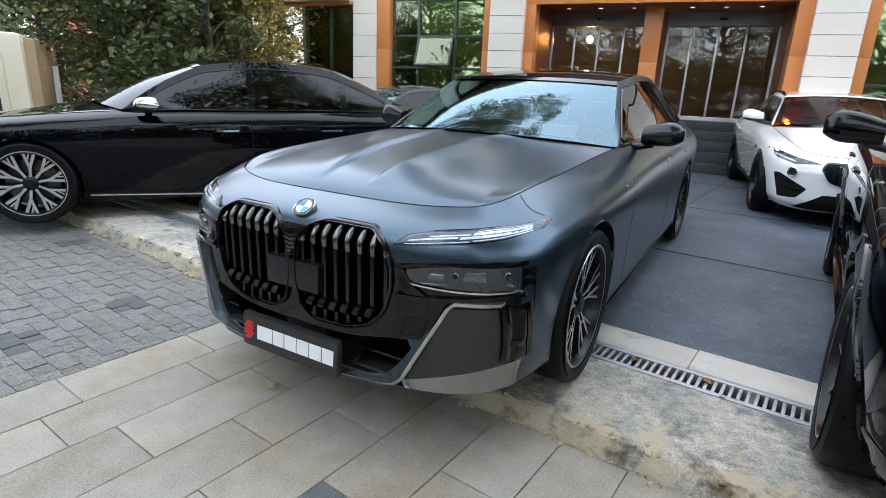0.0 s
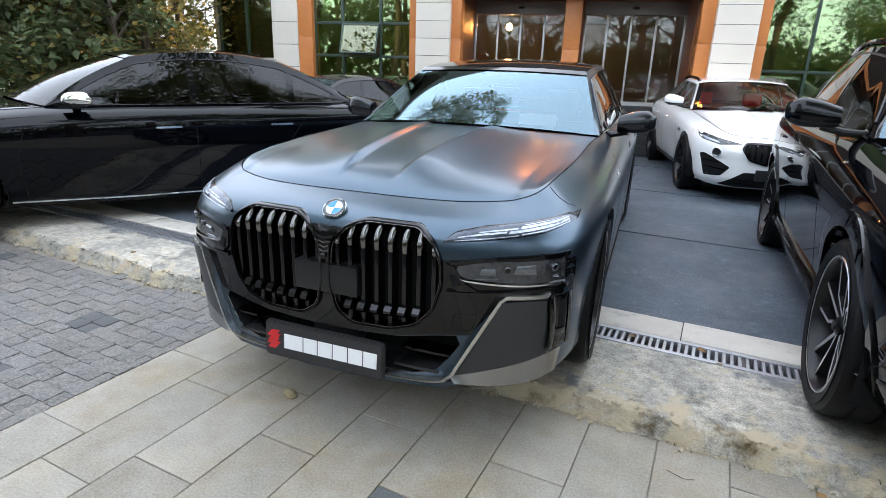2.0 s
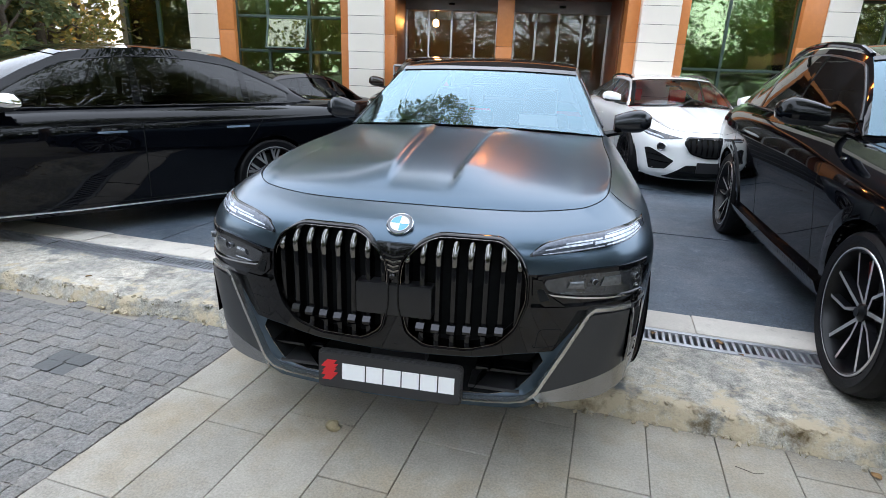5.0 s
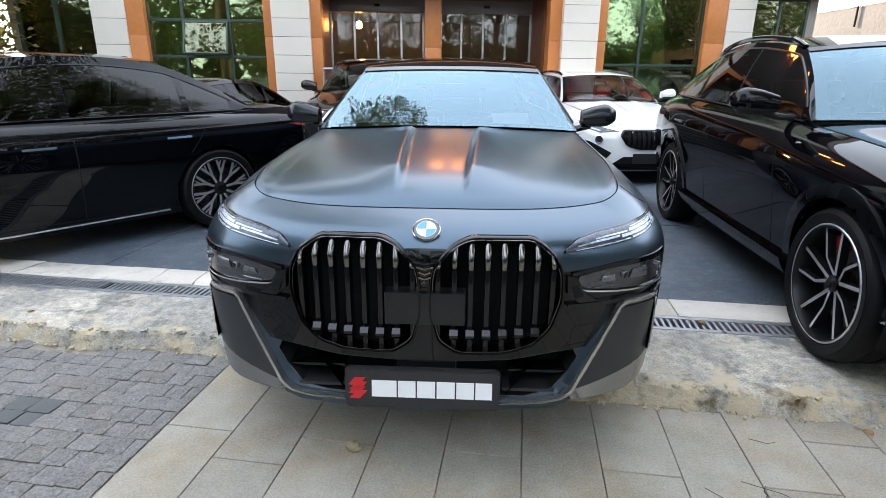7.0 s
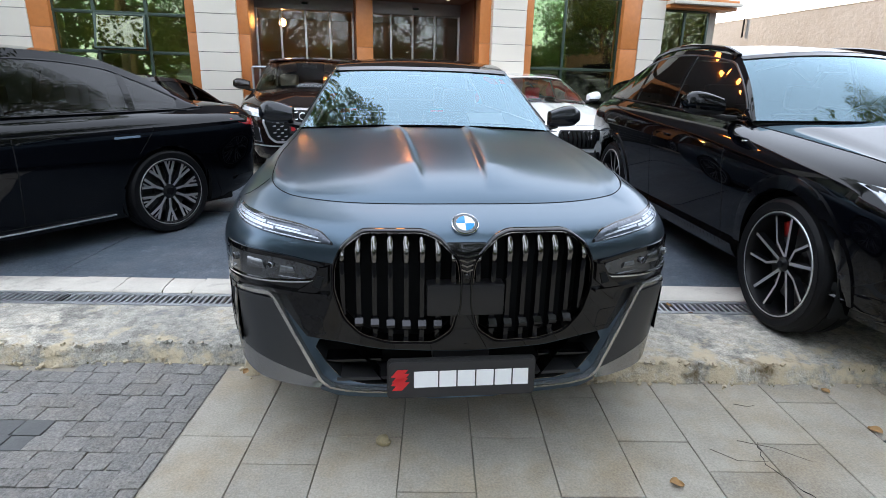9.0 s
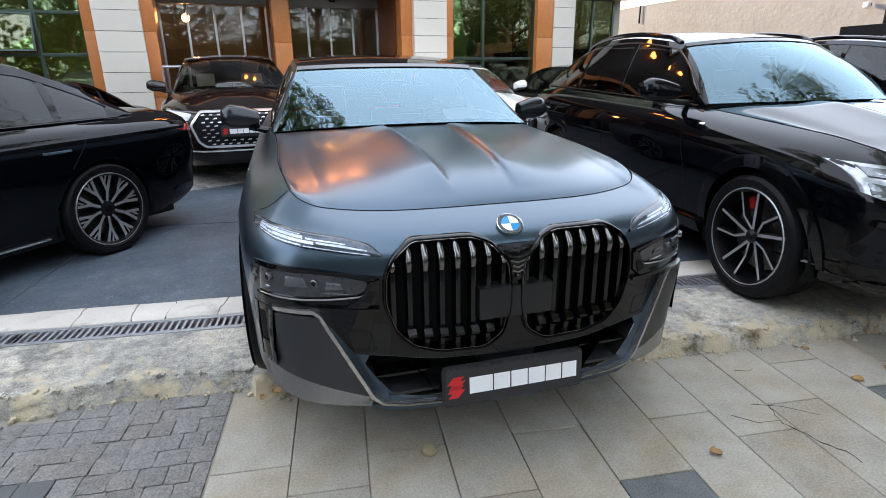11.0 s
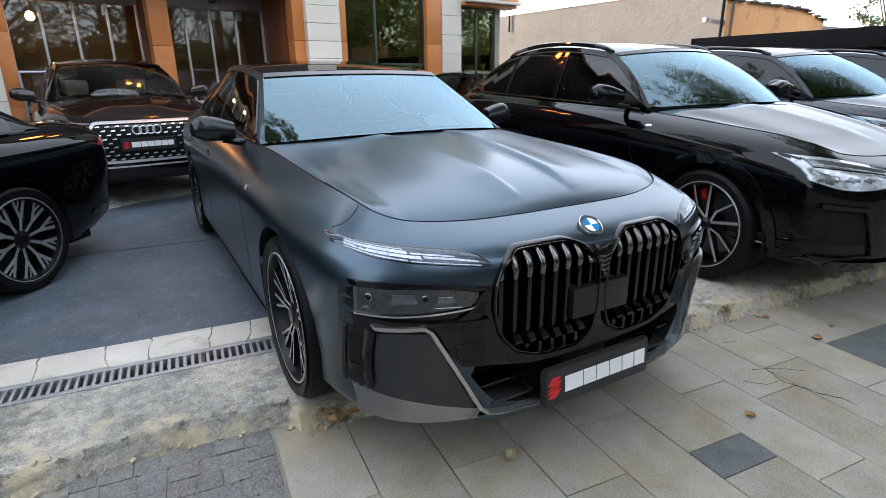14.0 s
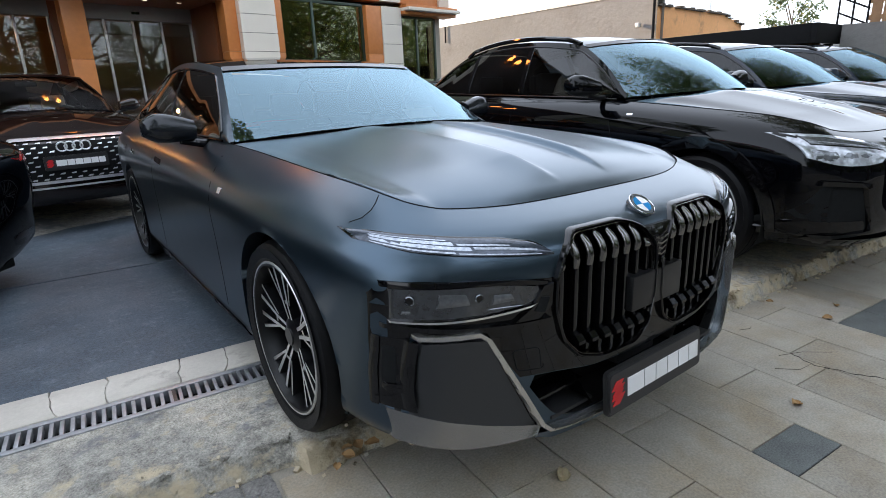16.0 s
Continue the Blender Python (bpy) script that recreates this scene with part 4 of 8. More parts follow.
        for y in splits:
            p0, p1 = at(y, t_of(y, sh.edge_at(y)[1] + 0.02), 0.006), at(y, t_of(y, float(np.interp(y, ty_, tz_)) - m1), 0.006)
            bm = bmesh.new()
            sheet(bm, [[Vector((s * (q.x + o), q.y + d, q.z)) for d, o in ((-0.03, -0.004), (-0.026, 0.004), (0.026, 0.004), (0.03, -0.004))] for q in (p0.lerp(p1, k / 6) + Vector((0.02 * math.sin(math.pi * k / 6) * 0.7, 0, 0)) for k in range(7))])
            part("pillar_cover", bm, GLOSS, root)
    # floor of the cabin and dashboard
    part("cabin_floor", boxed(-0.75, 0.75, ay + 0.1, dy - 0.2, 0.28, 0.33), DARK, root)
    bm = bmesh.new()
    box(bm, -ax + 0.06, ax - 0.06, cy + 0.32, ay + 0.42, az - 0.24, az - 0.035, bevel=0.05)
    box(bm, -ax + 0.1, ax - 0.1, cy + 0.08, cy + 0.4, az - 0.1, az - 0.03, bevel=0.02)
    part("dashboard", bm, c.get("dash_mat", SEAT_DARK), root)
    bm = bmesh.new()
    ring = [(0.37 + 0.18 * math.cos(a), ay + 0.5 + 0.05 * math.sin(a), az - 0.09 + 0.17 * math.sin(a)) for a in np.linspace(0, 2 * math.pi, 25)]
    tube(bm, ring, 0.017, 8)
    box(bm, 0.2, 0.54, ay + 0.47, ay + 0.51, az - 0.13, az - 0.06, bevel=0.02)
    part("steering_wheel", bm, SEAT_DARK, root)
    bm = bmesh.new()
    box(bm, -0.11, 0.11, hy - 0.02, hy + 0.02, bz - 0.10, bz - 0.04, bevel=0.015)
    box(bm, -0.02, 0.02, hy - 0.02, hy + 0.02, bz - 0.045, bz - 0.012)
    part("rear_view_mirror", bm, PLASTIC, root)
    if seats:
        cabin_seats(root, (-0.37, 0.37), (ay + 1.05, ay + 1.98), 0.4 + (az - 1.05), seats)
    return at


def bonnet(root, sh, c, paint, crown, ridge=0.0, width=None, fine=(48, 30), brow=0.0, nose=0.0, seam=0.0032):
    """The bonnet from the nose seam to the foot of the windscreen."""
    ax, ay, az = c["cowl"]
    cy = c["mid"][0]
    w = width
    n, m = fine
    rows = []
    for k in range(m + 1):
        t = k / m
        row = []
        for i in range(n + 1):
            s = i / n * 2 - 1
            fy, fz = sh.front_at(s * w)
            p = Vector((s * w, fy + 0.0035, fz))
            q = Vector((s * (ax - 0.003), cy - 0.02 + (ay - cy) * s * s, az - 0.012 + c.get("cowl_crown", 0.02) * (1 - s * s)))
            v = p.lerp(q, t)
            rim = min(1.0, min(t * 30, (1 - abs(s)) * 24) / 1.0)
            lift = crown * math.sin(math.pi * t) ** 0.85 * (1 - 0.55 * s * s)
            lift += nose * (1 - math.exp(-t / 0.11)) * (1 - t) * (1 - 0.55 * s * s)
            if brow:
                u = min(1.0, max(0.0, (0.97 - abs(s)) / 0.24))
                lift += brow * u * u * (3 - 2 * u) * min(1.0, t / 0.3) * min(1.0, (1 - t) / 0.12)
            x = abs(v.x)
            r0 = 0.125 + 0.06 * t
            step = 1 / (1 + math.exp(-(x - r0) / (0.010 if n < 60 else 0.0055)))
            fall = 1 / (1 + math.exp((x - r0 - 0.09) / 0.05))
            fade = min(1, max(0, (t - (0.06 if nose else 0.12)) * (6 if nose else 4))) * (min(1, 0.45 + (1 - t) * 3) if nose else 1)
            v.z += lift + ridge * fade * (step * fall) - 0.0025 + 0.0025 * rim
            row.append(v)
        xe, ze = sh.edge_at(row[-1].y)  # the sides follow the wings
        ex, ez = xe - 0.003 - row[-1].x, ze + 0.0005 - row[-1].z
        for i, v in enumerate(row):
            s = i / n * 2 - 1
            g = abs(s) ** 6 * min(1.0, t / 0.12)
            v.x += ex * g * (1 if s > 0 else -1)
            v.z += ez * g
        rows.append(row)
    bm = bmesh.new()
    sheet(bm, rows)
    ob = part("bonnet", bm, paint, root, angle=80)
    # dark gap under the seam
    bm = bmesh.new()
    e = sh.edge
    k = int(np.argmax(e[:, 1] > ay))
    for s in (1, -1):
        ring = [Vector((s * p[0], p[1], p[2])) for p in e[: k + 1]]
        sheet(bm, [[p for p in ring], [Vector((p.x * 0.96, p.y + 0.02, p.z - 0.035)) for p in ring]])
    part("bonnet_gap", bm, DARK, root)
    for s in (1, -1):
        bm = bmesh.new()
        tube(bm, [(s * p[0], p[1] + 0.001, p[2] + 0.0005) for p in e[: k + 1]], seam, 6)
        part("bonnet_seam", bm, DARK, root)
    t = bmesh.new()
    sheet(t, rows)
    tree = BVHTree.FromBMesh(t)
    t.free()
    return tree


def undertray(root, length, half, wheels, r, z0=0.2):
    bm = bmesh.new()
    box(bm, -half + 0.2, half - 0.2, 0.5, length - 0.45, z0, z0 + 0.12, bevel=0.02)
    part("undertray", bm, DARK, root)
    for y, _ in wheels:
        for s in (1, -1):
            bm = bmesh.new()
            x0, x1 = s * (half - 0.06), s * (half - 0.42)
            ring = [(y + (r + 0.055) * math.cos(a), r + (r + 0.055) * math.sin(a)) for a in np.linspace(-0.35, math.pi + 0.35, 24)]
            vs = sheet(bm, [[(x0, p, q) for p, q in ring], [(x1, p, q) for p, q in ring]])
            bm.faces.new(vs[1])
            part("arch_liner", bm, DARK, root)


def handles(root, tree, spots, mat, z):
    for y in spots:
        for view in ("left", "right"):
            if mat is CHROME:
                panel("handle_recess", rounded([(y + 0.05, z - 0.045), (y + 0.15, z - 0.045), (y + 0.17, z + 0.004), (y + 0.03, z + 0.002)], 0.02), tree, view, 0.003, 0.004, GLOSS, root, step=0.04)
            panel("door_handle", rounded([(y, z - 0.007), (y + 0.21, z - 0.003), (y + 0.21, z + 0.014), (y, z + 0.010)], 0.007), tree, view, 0.022, 0.024, mat, root, step=0.04)


def seams(root, tree, lines):
    for pts in lines:
        both("door_seam", ribbon(pts, 0.007), tree, "left", 0.0015, 0.003, DARK, root, step=0.06)


# ---- the graphite saloon ----
def graphite_saloon():
    root = thing("saloon_car", pose(0.01, 0.035, 0.105, 0, 0, -1.5), "satin graphite luxury saloon with huge black twin grille and dealer board", "car")
    wheels = [(0.905, 0.37), (4.10, 0.37)]
    sh = Shell(
        plan=[(0, 0), (0.2, 0.001), (0.4, 0.014), (0.55, 0.045), (0.69, 0.1), (0.80, 0.17), (0.885, 0.28), (0.932, 0.41), (0.955, 0.6), (0.978, 0.93), (0.978, 1.5), (0.965, 2.6), (0.955, 3.9), (0.935, 4.6), (0.89, 5.02), (0.80, 5.26), (0.6, 5.35), (0.3, 5.385), (0, 5.39)],
        top=[(0, 0.88), (0.1, 0.888), (0.2, 0.90), (0.35, 0.925), (0.6, 0.955), (1.0, 0.985), (1.8, 1.03), (2.6, 1.045), (3.6, 1.06), (4.5, 1.085), (5.0, 1.10), (5.39, 1.09)],
        bottom=[(0, 0.205), (0.45, 0.215), (0.7, 0.2), (4.6, 0.2), (5.0, 0.24), (5.39, 0.27)],
        top_inset=[(0, 0.2), (1.5, 0.195), (2.2, 0.15), (3.5, 0.14), (4.6, 0.19), (5.39, 0.24)],
        front=[(0, 0.03), (0.04, 0.006), (0.08, 0.0), (0.785, 0.0), (0.85, 0.006), (0.893, 0.02), (0.946, 0.085), (1, 0.23)],
        side=[(0, 0.26), (0.04, 0.13), (0.1, 0.09), (0.3, 0.06), (0.5, 0.02), (0.66, 0.0), (0.74, 0.02), (0.8, 0.10), (0.87, 0.3), (0.94, 0.62), (1, 1.0)],
        rear=[(0, 0.12), (0.1, 0.02), (0.6, 0.0), (0.85, 0.03), (0.95, 0.08), (1, 0.16)],
        wheels=wheels, arch=0.405, fine=0.024, rows=44)
    tree = sh.bvh
    # openings for the twin grilles and the lower intake
    kid = rounded([(0.026, 0.738), (0.092, 0.808), (0.15, 0.829), (0.372, 0.829), (0.436, 0.785), (0.470, 0.715), (0.474, 0.62), (0.442, 0.513), (0.38, 0.447), (0.28, 0.416), (0.11, 0.412), (0.042, 0.458), (0.017, 0.56), (0.016, 0.68)], 0.025, 4)
    lower = [(0.0, 0.372), (0.30, 0.388), (0.45, 0.414), (0.57, 0.424), (0.505, 0.325), (0.452, 0.262), (0.36, 0.238), (0.0, 0.230)]
    hollow = lower + [(-a, b) for a, b in lower[::-1] if a > 0]
    for s in (1, -1):
        carve(sh.bm, tree, [(s * a, b) for a, b in kid])
    carve(sh.bm, tree, hollow)
    part("body", sh.bm, SATIN, root, angle=60)
    c = dict(cowl=(0.785, 1.75, 1.035), head=(0.612, 2.38, 1.405), tail=(0.56, 4.1, 1.40), deck=(0.70, 4.78, 1.10), mid=(1.48, 2.32, 4.2, 4.86), roof=1.512, rail=0.03,
             glass=(1.90, 4.45), pillars=(3.02, 4.05), cowl_crown=0.045, head_crown=0.014, screen_bulge=0.010, trim=GLOSS, margin=(0.045, 0.1))
    greenhouse(root, sh, c, SATIN, GLOSS, SCREEN, TINT, SEAT_DARK)
    bonnet(root, sh, c, SATIN, 0.020, 0.030, width=0.765, fine=(168, 64), nose=0.058, seam=0.002)
    undertray(root, 5.39, 0.975, wheels, 0.37, 0.17)
    # wiper cowl
    bm = bmesh.new()
    ss = np.linspace(-1, 1, 21)
    sheet(bm, [[(s * 0.76, 1.45 + 0.26 * s * s + d, 1.045 - 0.042 * s * s + h) for s in ss] for d, h in ((0.0, 0.0), (0.06, 0.008))])
    part("wiper_cowl", bm, PLASTIC, root)
    for s in (1, -1):
        bm = bmesh.new()
        tube(bm, [(s * 0.1, 1.50, 1.078), (s * 0.35, 1.55, 1.074), (s * 0.55, 1.64, 1.055)], 0.006, 6)
        part("wiper", bm, PLASTIC, root)
    for s, x in ((1, 0.875), (-1, -0.875)):
        for yw, _ in wheels:
            make_wheel(root, x - s * (0.04 if yw < 2 else 0.06), yw, 0.37, 0.27, 0.295, 5, "twin", ALLOY, "twin-spoke black and polished alloy wheel", steer=0)
    mirror_pair(root, 0.905, 2.07, 1.085, SATIN_DARK, GLOSS, 0.93)

    # gloss black mask round the grilles and down to the lower intake
    k = max(range(len(kid)), key=lambda i: kid[i][0] + 0.3 * kid[i][1])
    turn = kid[k:] + kid[:k]
    stop = next(i for i, p in enumerate(turn) if p[0] < 0.02 and p[1] > 0.66)
    rim = turn[: stop + 1]
    mask = [(0.0, 0.745)] + [(0.006, 0.745)] + rim[::-1] + [(0.492, 0.716), (0.66, 0.732), (0.80, 0.742), (0.88, 0.738), (0.905, 0.70), (0.906, 0.56), (0.902, 0.335), (0.86, 0.33), (0.84, 0.58), (0.69, 0.58)] + [(0.575, 0.426), (0.45, 0.416), (0.30, 0.390), (0.0, 0.374)]
    both("front_mask", mask, tree, "front", 0.004, 0.012, MASK, root, step=0.04, even=True)
    # a dark bridge with ribs above the middle, where the grilles meet
    panel("grille_bridge", rounded([(-0.030, 0.742), (-0.075, 0.792), (0.075, 0.792), (0.030, 0.742), (0.016, 0.66), (-0.016, 0.66)], 0.012), tree, "front", 0.016, 0.024, GLOSS, root, step=0.03)
    for z in (0.700, 0.718, 0.736, 0.754):
        panel("bridge_rib", ribbon([(-0.02 - 0.5 * max(0, z - 0.72), z), (0.0, z - 0.008), (0.02 + 0.5 * max(0, z - 0.72), z)], 0.006), tree, "front", 0.023, 0.012, CHROME_DARK, root, step=0.03)
    # lower intake: a hollow with a shelf and slanting vanes
    cavity("lower_intake", hollow, tree, 0.13, DARK, root, "dark lower air intake")
    for s in (1, -1):
        part("intake_shelf", boxed(*sorted((s * 0.30, s * 0.53)), 0.045, 0.13, 0.318, 0.330, bevel=0.004), GLOSS, root)
        part("intake_shelf", boxed(*sorted((s * 0.28, s * 0.47)), 0.02, 0.13, 0.252, 0.266, bevel=0.004), PLASTIC, root)
        bm = bmesh.new()
        sheet(bm, [[(s * x, y, z) for x, z in ((0.405, 0.408), (0.36, 0.345), (0.305, 0.262), (0.29, 0.245))] for y in (0.006, 0.09)])
        r = bmesh.ops.solidify(bm, geom=bm.faces[:], thickness=0.012)
        part("intake_vane", bm, GLOSS, root)
    part("radar_box", boxed(-0.11, 0.11, 0.05, 0.12, 0.30, 0.375, bevel=0.01), PLASTIC, root)
    # dark satin blades, and the angular corners under them with sky sheen in their colour
    for s in (1, -1):
        loft("bumper_blade", [(s * 0.528, 0.250), (s * 0.64, 0.283), (s * 0.75, 0.309), (s * 0.845, 0.330)], [(s * 0.692, 0.574), (s * 0.74, 0.577), (s * 0.79, 0.575), (s * 0.832, 0.570)], tree, 0.010, 0.03, SATIN_BLADE, root, "dark satin bumper blade", rise=0.032)
        loft("blade_foot", [(s * 0.535, 0.228), (s * 0.65, 0.221), (s * 0.75, 0.219), (s * 0.82, 0.220), (s * 0.868, 0.226)], [(s * 0.512, 0.254), (s * 0.64, 0.283), (s * 0.75, 0.309), (s * 0.83, 0.327), (s * 0.884, 0.338)], tree, 0.036, 0.06, SATIN_SKYLIT, root, "satin grey lower bumper corner, sky sheen put into its colour", rise=-0.024)
    both("blade_trim", ribbon([(0.838, 0.584), (0.705, 0.592), (0.684, 0.574), (0.60, 0.412), (0.527, 0.270), (0.492, 0.238), (0.43, 0.224), (0.28, 0.216), (0.0, 0.212)], 0.013), tree, "front", 0.040, 0.046, SATIN_EDGE, root, "satin silver trim along the blade", step=0.04)
    # upright air ducts at the corners: a near-black plate for the hollow's shade, a fin beside the blade and a step at
    # the foot
    for s in (1, -1):
        d = panel("air_duct", rounded([(s * a, b) for a, b in ((0.846, 0.34), (0.897, 0.345), (0.899, 0.572), (0.842, 0.572))], 0.008), tree, "front", 0.010, 0.012, GLOSS, root, "gloss black upright air duct", step=0.02)
        panel("duct_hole", rounded([(s * a, b) for a, b in ((0.868, 0.40), (0.889, 0.40), (0.890, 0.545), (0.868, 0.548))], 0.008), tree, "front", 0.0125, 0.008, DARK, d, step=0.02)
        panel("duct_fin", ribbon([(s * 0.846, 0.572), (s * 0.853, 0.50), (s * 0.856, 0.42), (s * 0.850, 0.35)], 0.014), tree, "front", 0.042, 0.044, GLOSS, d, step=0.03)
        panel("duct_step", rounded([(s * a, b) for a, b in ((0.858, 0.405), (0.890, 0.40), (0.890, 0.425), (0.858, 0.432))], 0.006), tree, "front", 0.030, 0.03, GLOSS, d, step=0.02)
        panel("duct_lip", ribbon([(s * 0.898, 0.575), (s * 0.902, 0.46), (s * 0.900, 0.34)], 0.009), tree, "front", 0.016, 0.02, GLOSS, d, step=0.04)
    # slim upper lamps
    for s in (1, -1):
        def on(t, h):
            lo = np.interp(t, (0, 0.4, 0.82, 1), (0.780, 0.795, 0.813, 0.832))
            hi = np.interp(t, (0, 0.04, 0.09, 0.3, 0.75, 0.95, 1), (0.788, 0.81, 0.830, 0.853, 0.869, 0.869, 0.860))
            return (s * (0.466 + 0.416 * t), float(lo + 0.72 * (hi - lo) * h))

        ts = np.linspace(0, 1, 12)
        lamp = loft("running_light", [on(t, 0) for t in ts], [on(t, 1) for t in ts], tree, 0.006, 0.014, GLOSS, root, "slim crystal running light in a black surround")
        ts = np.linspace(0.02, 0.985, 12)
        loft("lens", [on(t, 0.05) for t in ts], [on(t, 0.94) for t in ts], tree, 0.009, 0.008, LAMP_STREAK, lamp, "clear faceted lens", bulge=0.004)
        for t0, t1, h0, h1 in ((0.10, 0.60, 0.14, 0.20), (0.62, 0.95, 0.15, 0.24), (0.12, 0.50, 0.42, 0.54), (0.52, 0.94, 0.34, 0.52), (0.28, 0.58, 0.60, 0.68), (0.60, 0.93, 0.58, 0.74), (0.62, 0.92, 0.79, 0.83)):
            ts = np.linspace(t0, t1, 5)
            loft("crystal", [on(q, h0) for q in ts], [on(q, h1) for q in ts], tree, 0.0135, 0.005, LAMP_CLEAR, lamp, n=12)
    # main lamps in the mask
    for s in (1, -1):
        lo_ = [(s * a, b) for a, b in ((0.522, 0.684), (0.556, 0.656), (0.70, 0.641), (0.875, 0.634))]
        hi_ = [(s * a, b) for a, b in ((0.528, 0.700), (0.60, 0.714), (0.70, 0.722), (0.872, 0.720))]
        lamp = loft("headlamp", lo_, hi_, tree, 0.010, 0.016, LAMP_DARK, root, "smoked main headlamp in gloss black mask")
        for x0, x1, z0, z1 in ((0.575, 0.86, 0.652, 0.657), (0.60, 0.66, 0.672, 0.694), (0.715, 0.79, 0.674, 0.706)):
            loft("lamp_cell", [(s * x0, z0), (s * x1, z0 - 0.004)], [(s * (x0 + 0.01), z1), (s * (x1 - 0.006), z1 + 0.002)], tree, 0.013, 0.006, LAMP_CELL, lamp, n=5, bulge=0.004)
        for x, z, rr in ((0.838, 0.692, 0.014), (0.690, 0.692, 0.012)):
            p = lay_on(tree, "front", s * x, z)
            bm = bmesh.new()
            rings = lathe(bm, [(rr, 0.0), (rr * 1.02, 0.010), (rr * 0.82, 0.013), (rr * 0.74, 0.009)], 22, "Z")
            disc(bm, rings[-1], 1)
            bmesh.ops.transform(bm, matrix=pose(p.x, p.y - 0.007, p.z, 90, 0, s * (48 if x > 0.8 else 26)), verts=bm.verts)
            part("projector", bm, [LAMP_CELL, GLOSS], lamp, "round projector lens")
        loft("lamp_lip", [(s * 0.545, 0.651), (s * 0.565, 0.644), (s * 0.70, 0.630), (s * 0.878, 0.622)], [(s * 0.536, 0.656), (s * 0.56, 0.650), (s * 0.70, 0.636), (s * 0.878, 0.628)], tree, 0.020, 0.02, CHROME, lamp, "thin chrome lip")
        loft("mask_brow", [(s * a, b) for a, b in ((0.50, 0.702), (0.60, 0.716), (0.72, 0.725), (0.885, 0.724))], [(s * a, b) for a, b in ((0.50, 0.712), (0.60, 0.730), (0.72, 0.740), (0.885, 0.740))], tree, 0.013, 0.02, GLOSS, root)
        loft("mask_step", [(s * a, b) for a, b in ((0.49, 0.592), (0.60, 0.590), (0.72, 0.594), (0.890, 0.604))], [(s * a, b) for a, b in ((0.49, 0.604), (0.60, 0.604), (0.72, 0.608), (0.890, 0.618))], tree, 0.022, 0.024, GLOSS, root)
        horn = panel("mask_horn", [(s * 0.484, 0.706), (s * 0.515, 0.700), (s * 0.552, 0.640), (s * 0.60, 0.606), (s * 0.53, 0.606), (s * 0.488, 0.640)], tree, "front", 0.020, 0.02, GLOSS, root)
        panel("horn_groove", [(s * 0.50, 0.668), (s * 0.522, 0.672), (s * 0.545, 0.632), (s * 0.515, 0.625)], tree, "front", 0.024, 0.006, DARK, horn)
        # faint outline of the sensor cover beside the intake
        panel("tow_cover", ribbon(rounded([(s * 0.50, 0.44), (s * 0.585, 0.448), (s * 0.60, 0.515), (s * 0.52, 0.512)], 0.015) + [(s * 0.51, 0.441)], 0.003), tree, "front", 0.006, 0.006, DARK, root, step=0.05)
    # twin grilles: hollow, frames, upright bars with dark chrome upper parts and hooked feet
    cx, cz = 0.245, 0.62
    for s in (1, -1):
        g = cavity("grille", [(s * a, b) for a, b in kid], tree, 0.10, DARK, root, "tall black grille with upright bars")
        for k0, k1, off, ring_mat in ((1.010, 0.978, 0.020, GLOSS), (0.966, 0.952, 0.012, RING_DARK)):
            bm = bmesh.new()
            ring = []
            for a, b in kid:
                for_k = []
                for kk in (k0, k1):
                    x, z = s * (cx + (a - cx) * kk), cz + (b - cz) * kk
                    for_k.append(lay_on(tree, "front", x, z))
                ring.append([for_k[0] + Vector((0, 0.004, 0)), for_k[0] - Vector((0, off * 0.8, 0)), for_k[0].lerp(for_k[1], 0.35) - Vector((0, off, 0)), for_k[0].lerp(for_k[1], 0.75) - Vector((0, off, 0)), for_k[1] - Vector((0, off * 0.7, 0)), for_k[1] + Vector((0, 0.05, 0))])
            ring.append(ring[0])
            sheet(bm, ring)
            bmesh.ops.remove_doubles(bm, verts=bm.verts, dist=0.0003)
            part("grille_frame", bm, ring_mat, g)

        def span(x):
            zs = []
            for (a0, b0), (a1, b1) in zip(kid, kid[1:] + kid[:1]):
                if (a0 - x) * (a1 - x) <= 0 and a0 != a1:
                    zs.append(b0 + (b1 - b0) * (x - a0) / (a1 - a0))
            return cz + (min(zs) - cz) * 0.965, cz + (max(zs) - cz) * 0.965

        split = 0.722
        for q in range(8):
            x = 0.044 + q * 0.0562
            zl, zh = span(x)
            y = lay_on(tree, "front", x, 0.6).y
            b = new("grille_bar")
            b.parent = g
            if zl < split - 0.03:
                bm = bmesh.new()
                box(bm, s * x - 0.009, s * x + 0.009, y + 0.002, y + 0.06, zl, split, bevel=0.004)
                part("lower_bar", bm, GLOSS, b)
            # the upper part bows back towards the bonnet
            if zh > split + 0.02:
                bm = bmesh.new()
                rows = []
                for k_ in range(9):
                    t = k_ / 8
                    z = split + (zh - split) * t
                    yt = lay_on(tree, "front", x, z).y + 0.004 - 0.012 * math.sin(math.pi * min(1.0, 0.15 + t))
                    rows.append([(s * x + w_, yt + d_, z) for w_, d_ in ((-0.013, 0.04), (-0.0135, 0.018), (-0.0105, 0.006), (-0.005, 0.001), (0.0, 0.0), (0.005, 0.001), (0.0105, 0.006), (0.0135, 0.018), (0.013, 0.04))])
                vs = sheet(bm, rows)
                for end in (vs[0], vs[-1]):
                    bm.faces.new(end)
                part("upper_bar", bm, CHROME_DARK, b, "dark chrome upper bar", angle=75)
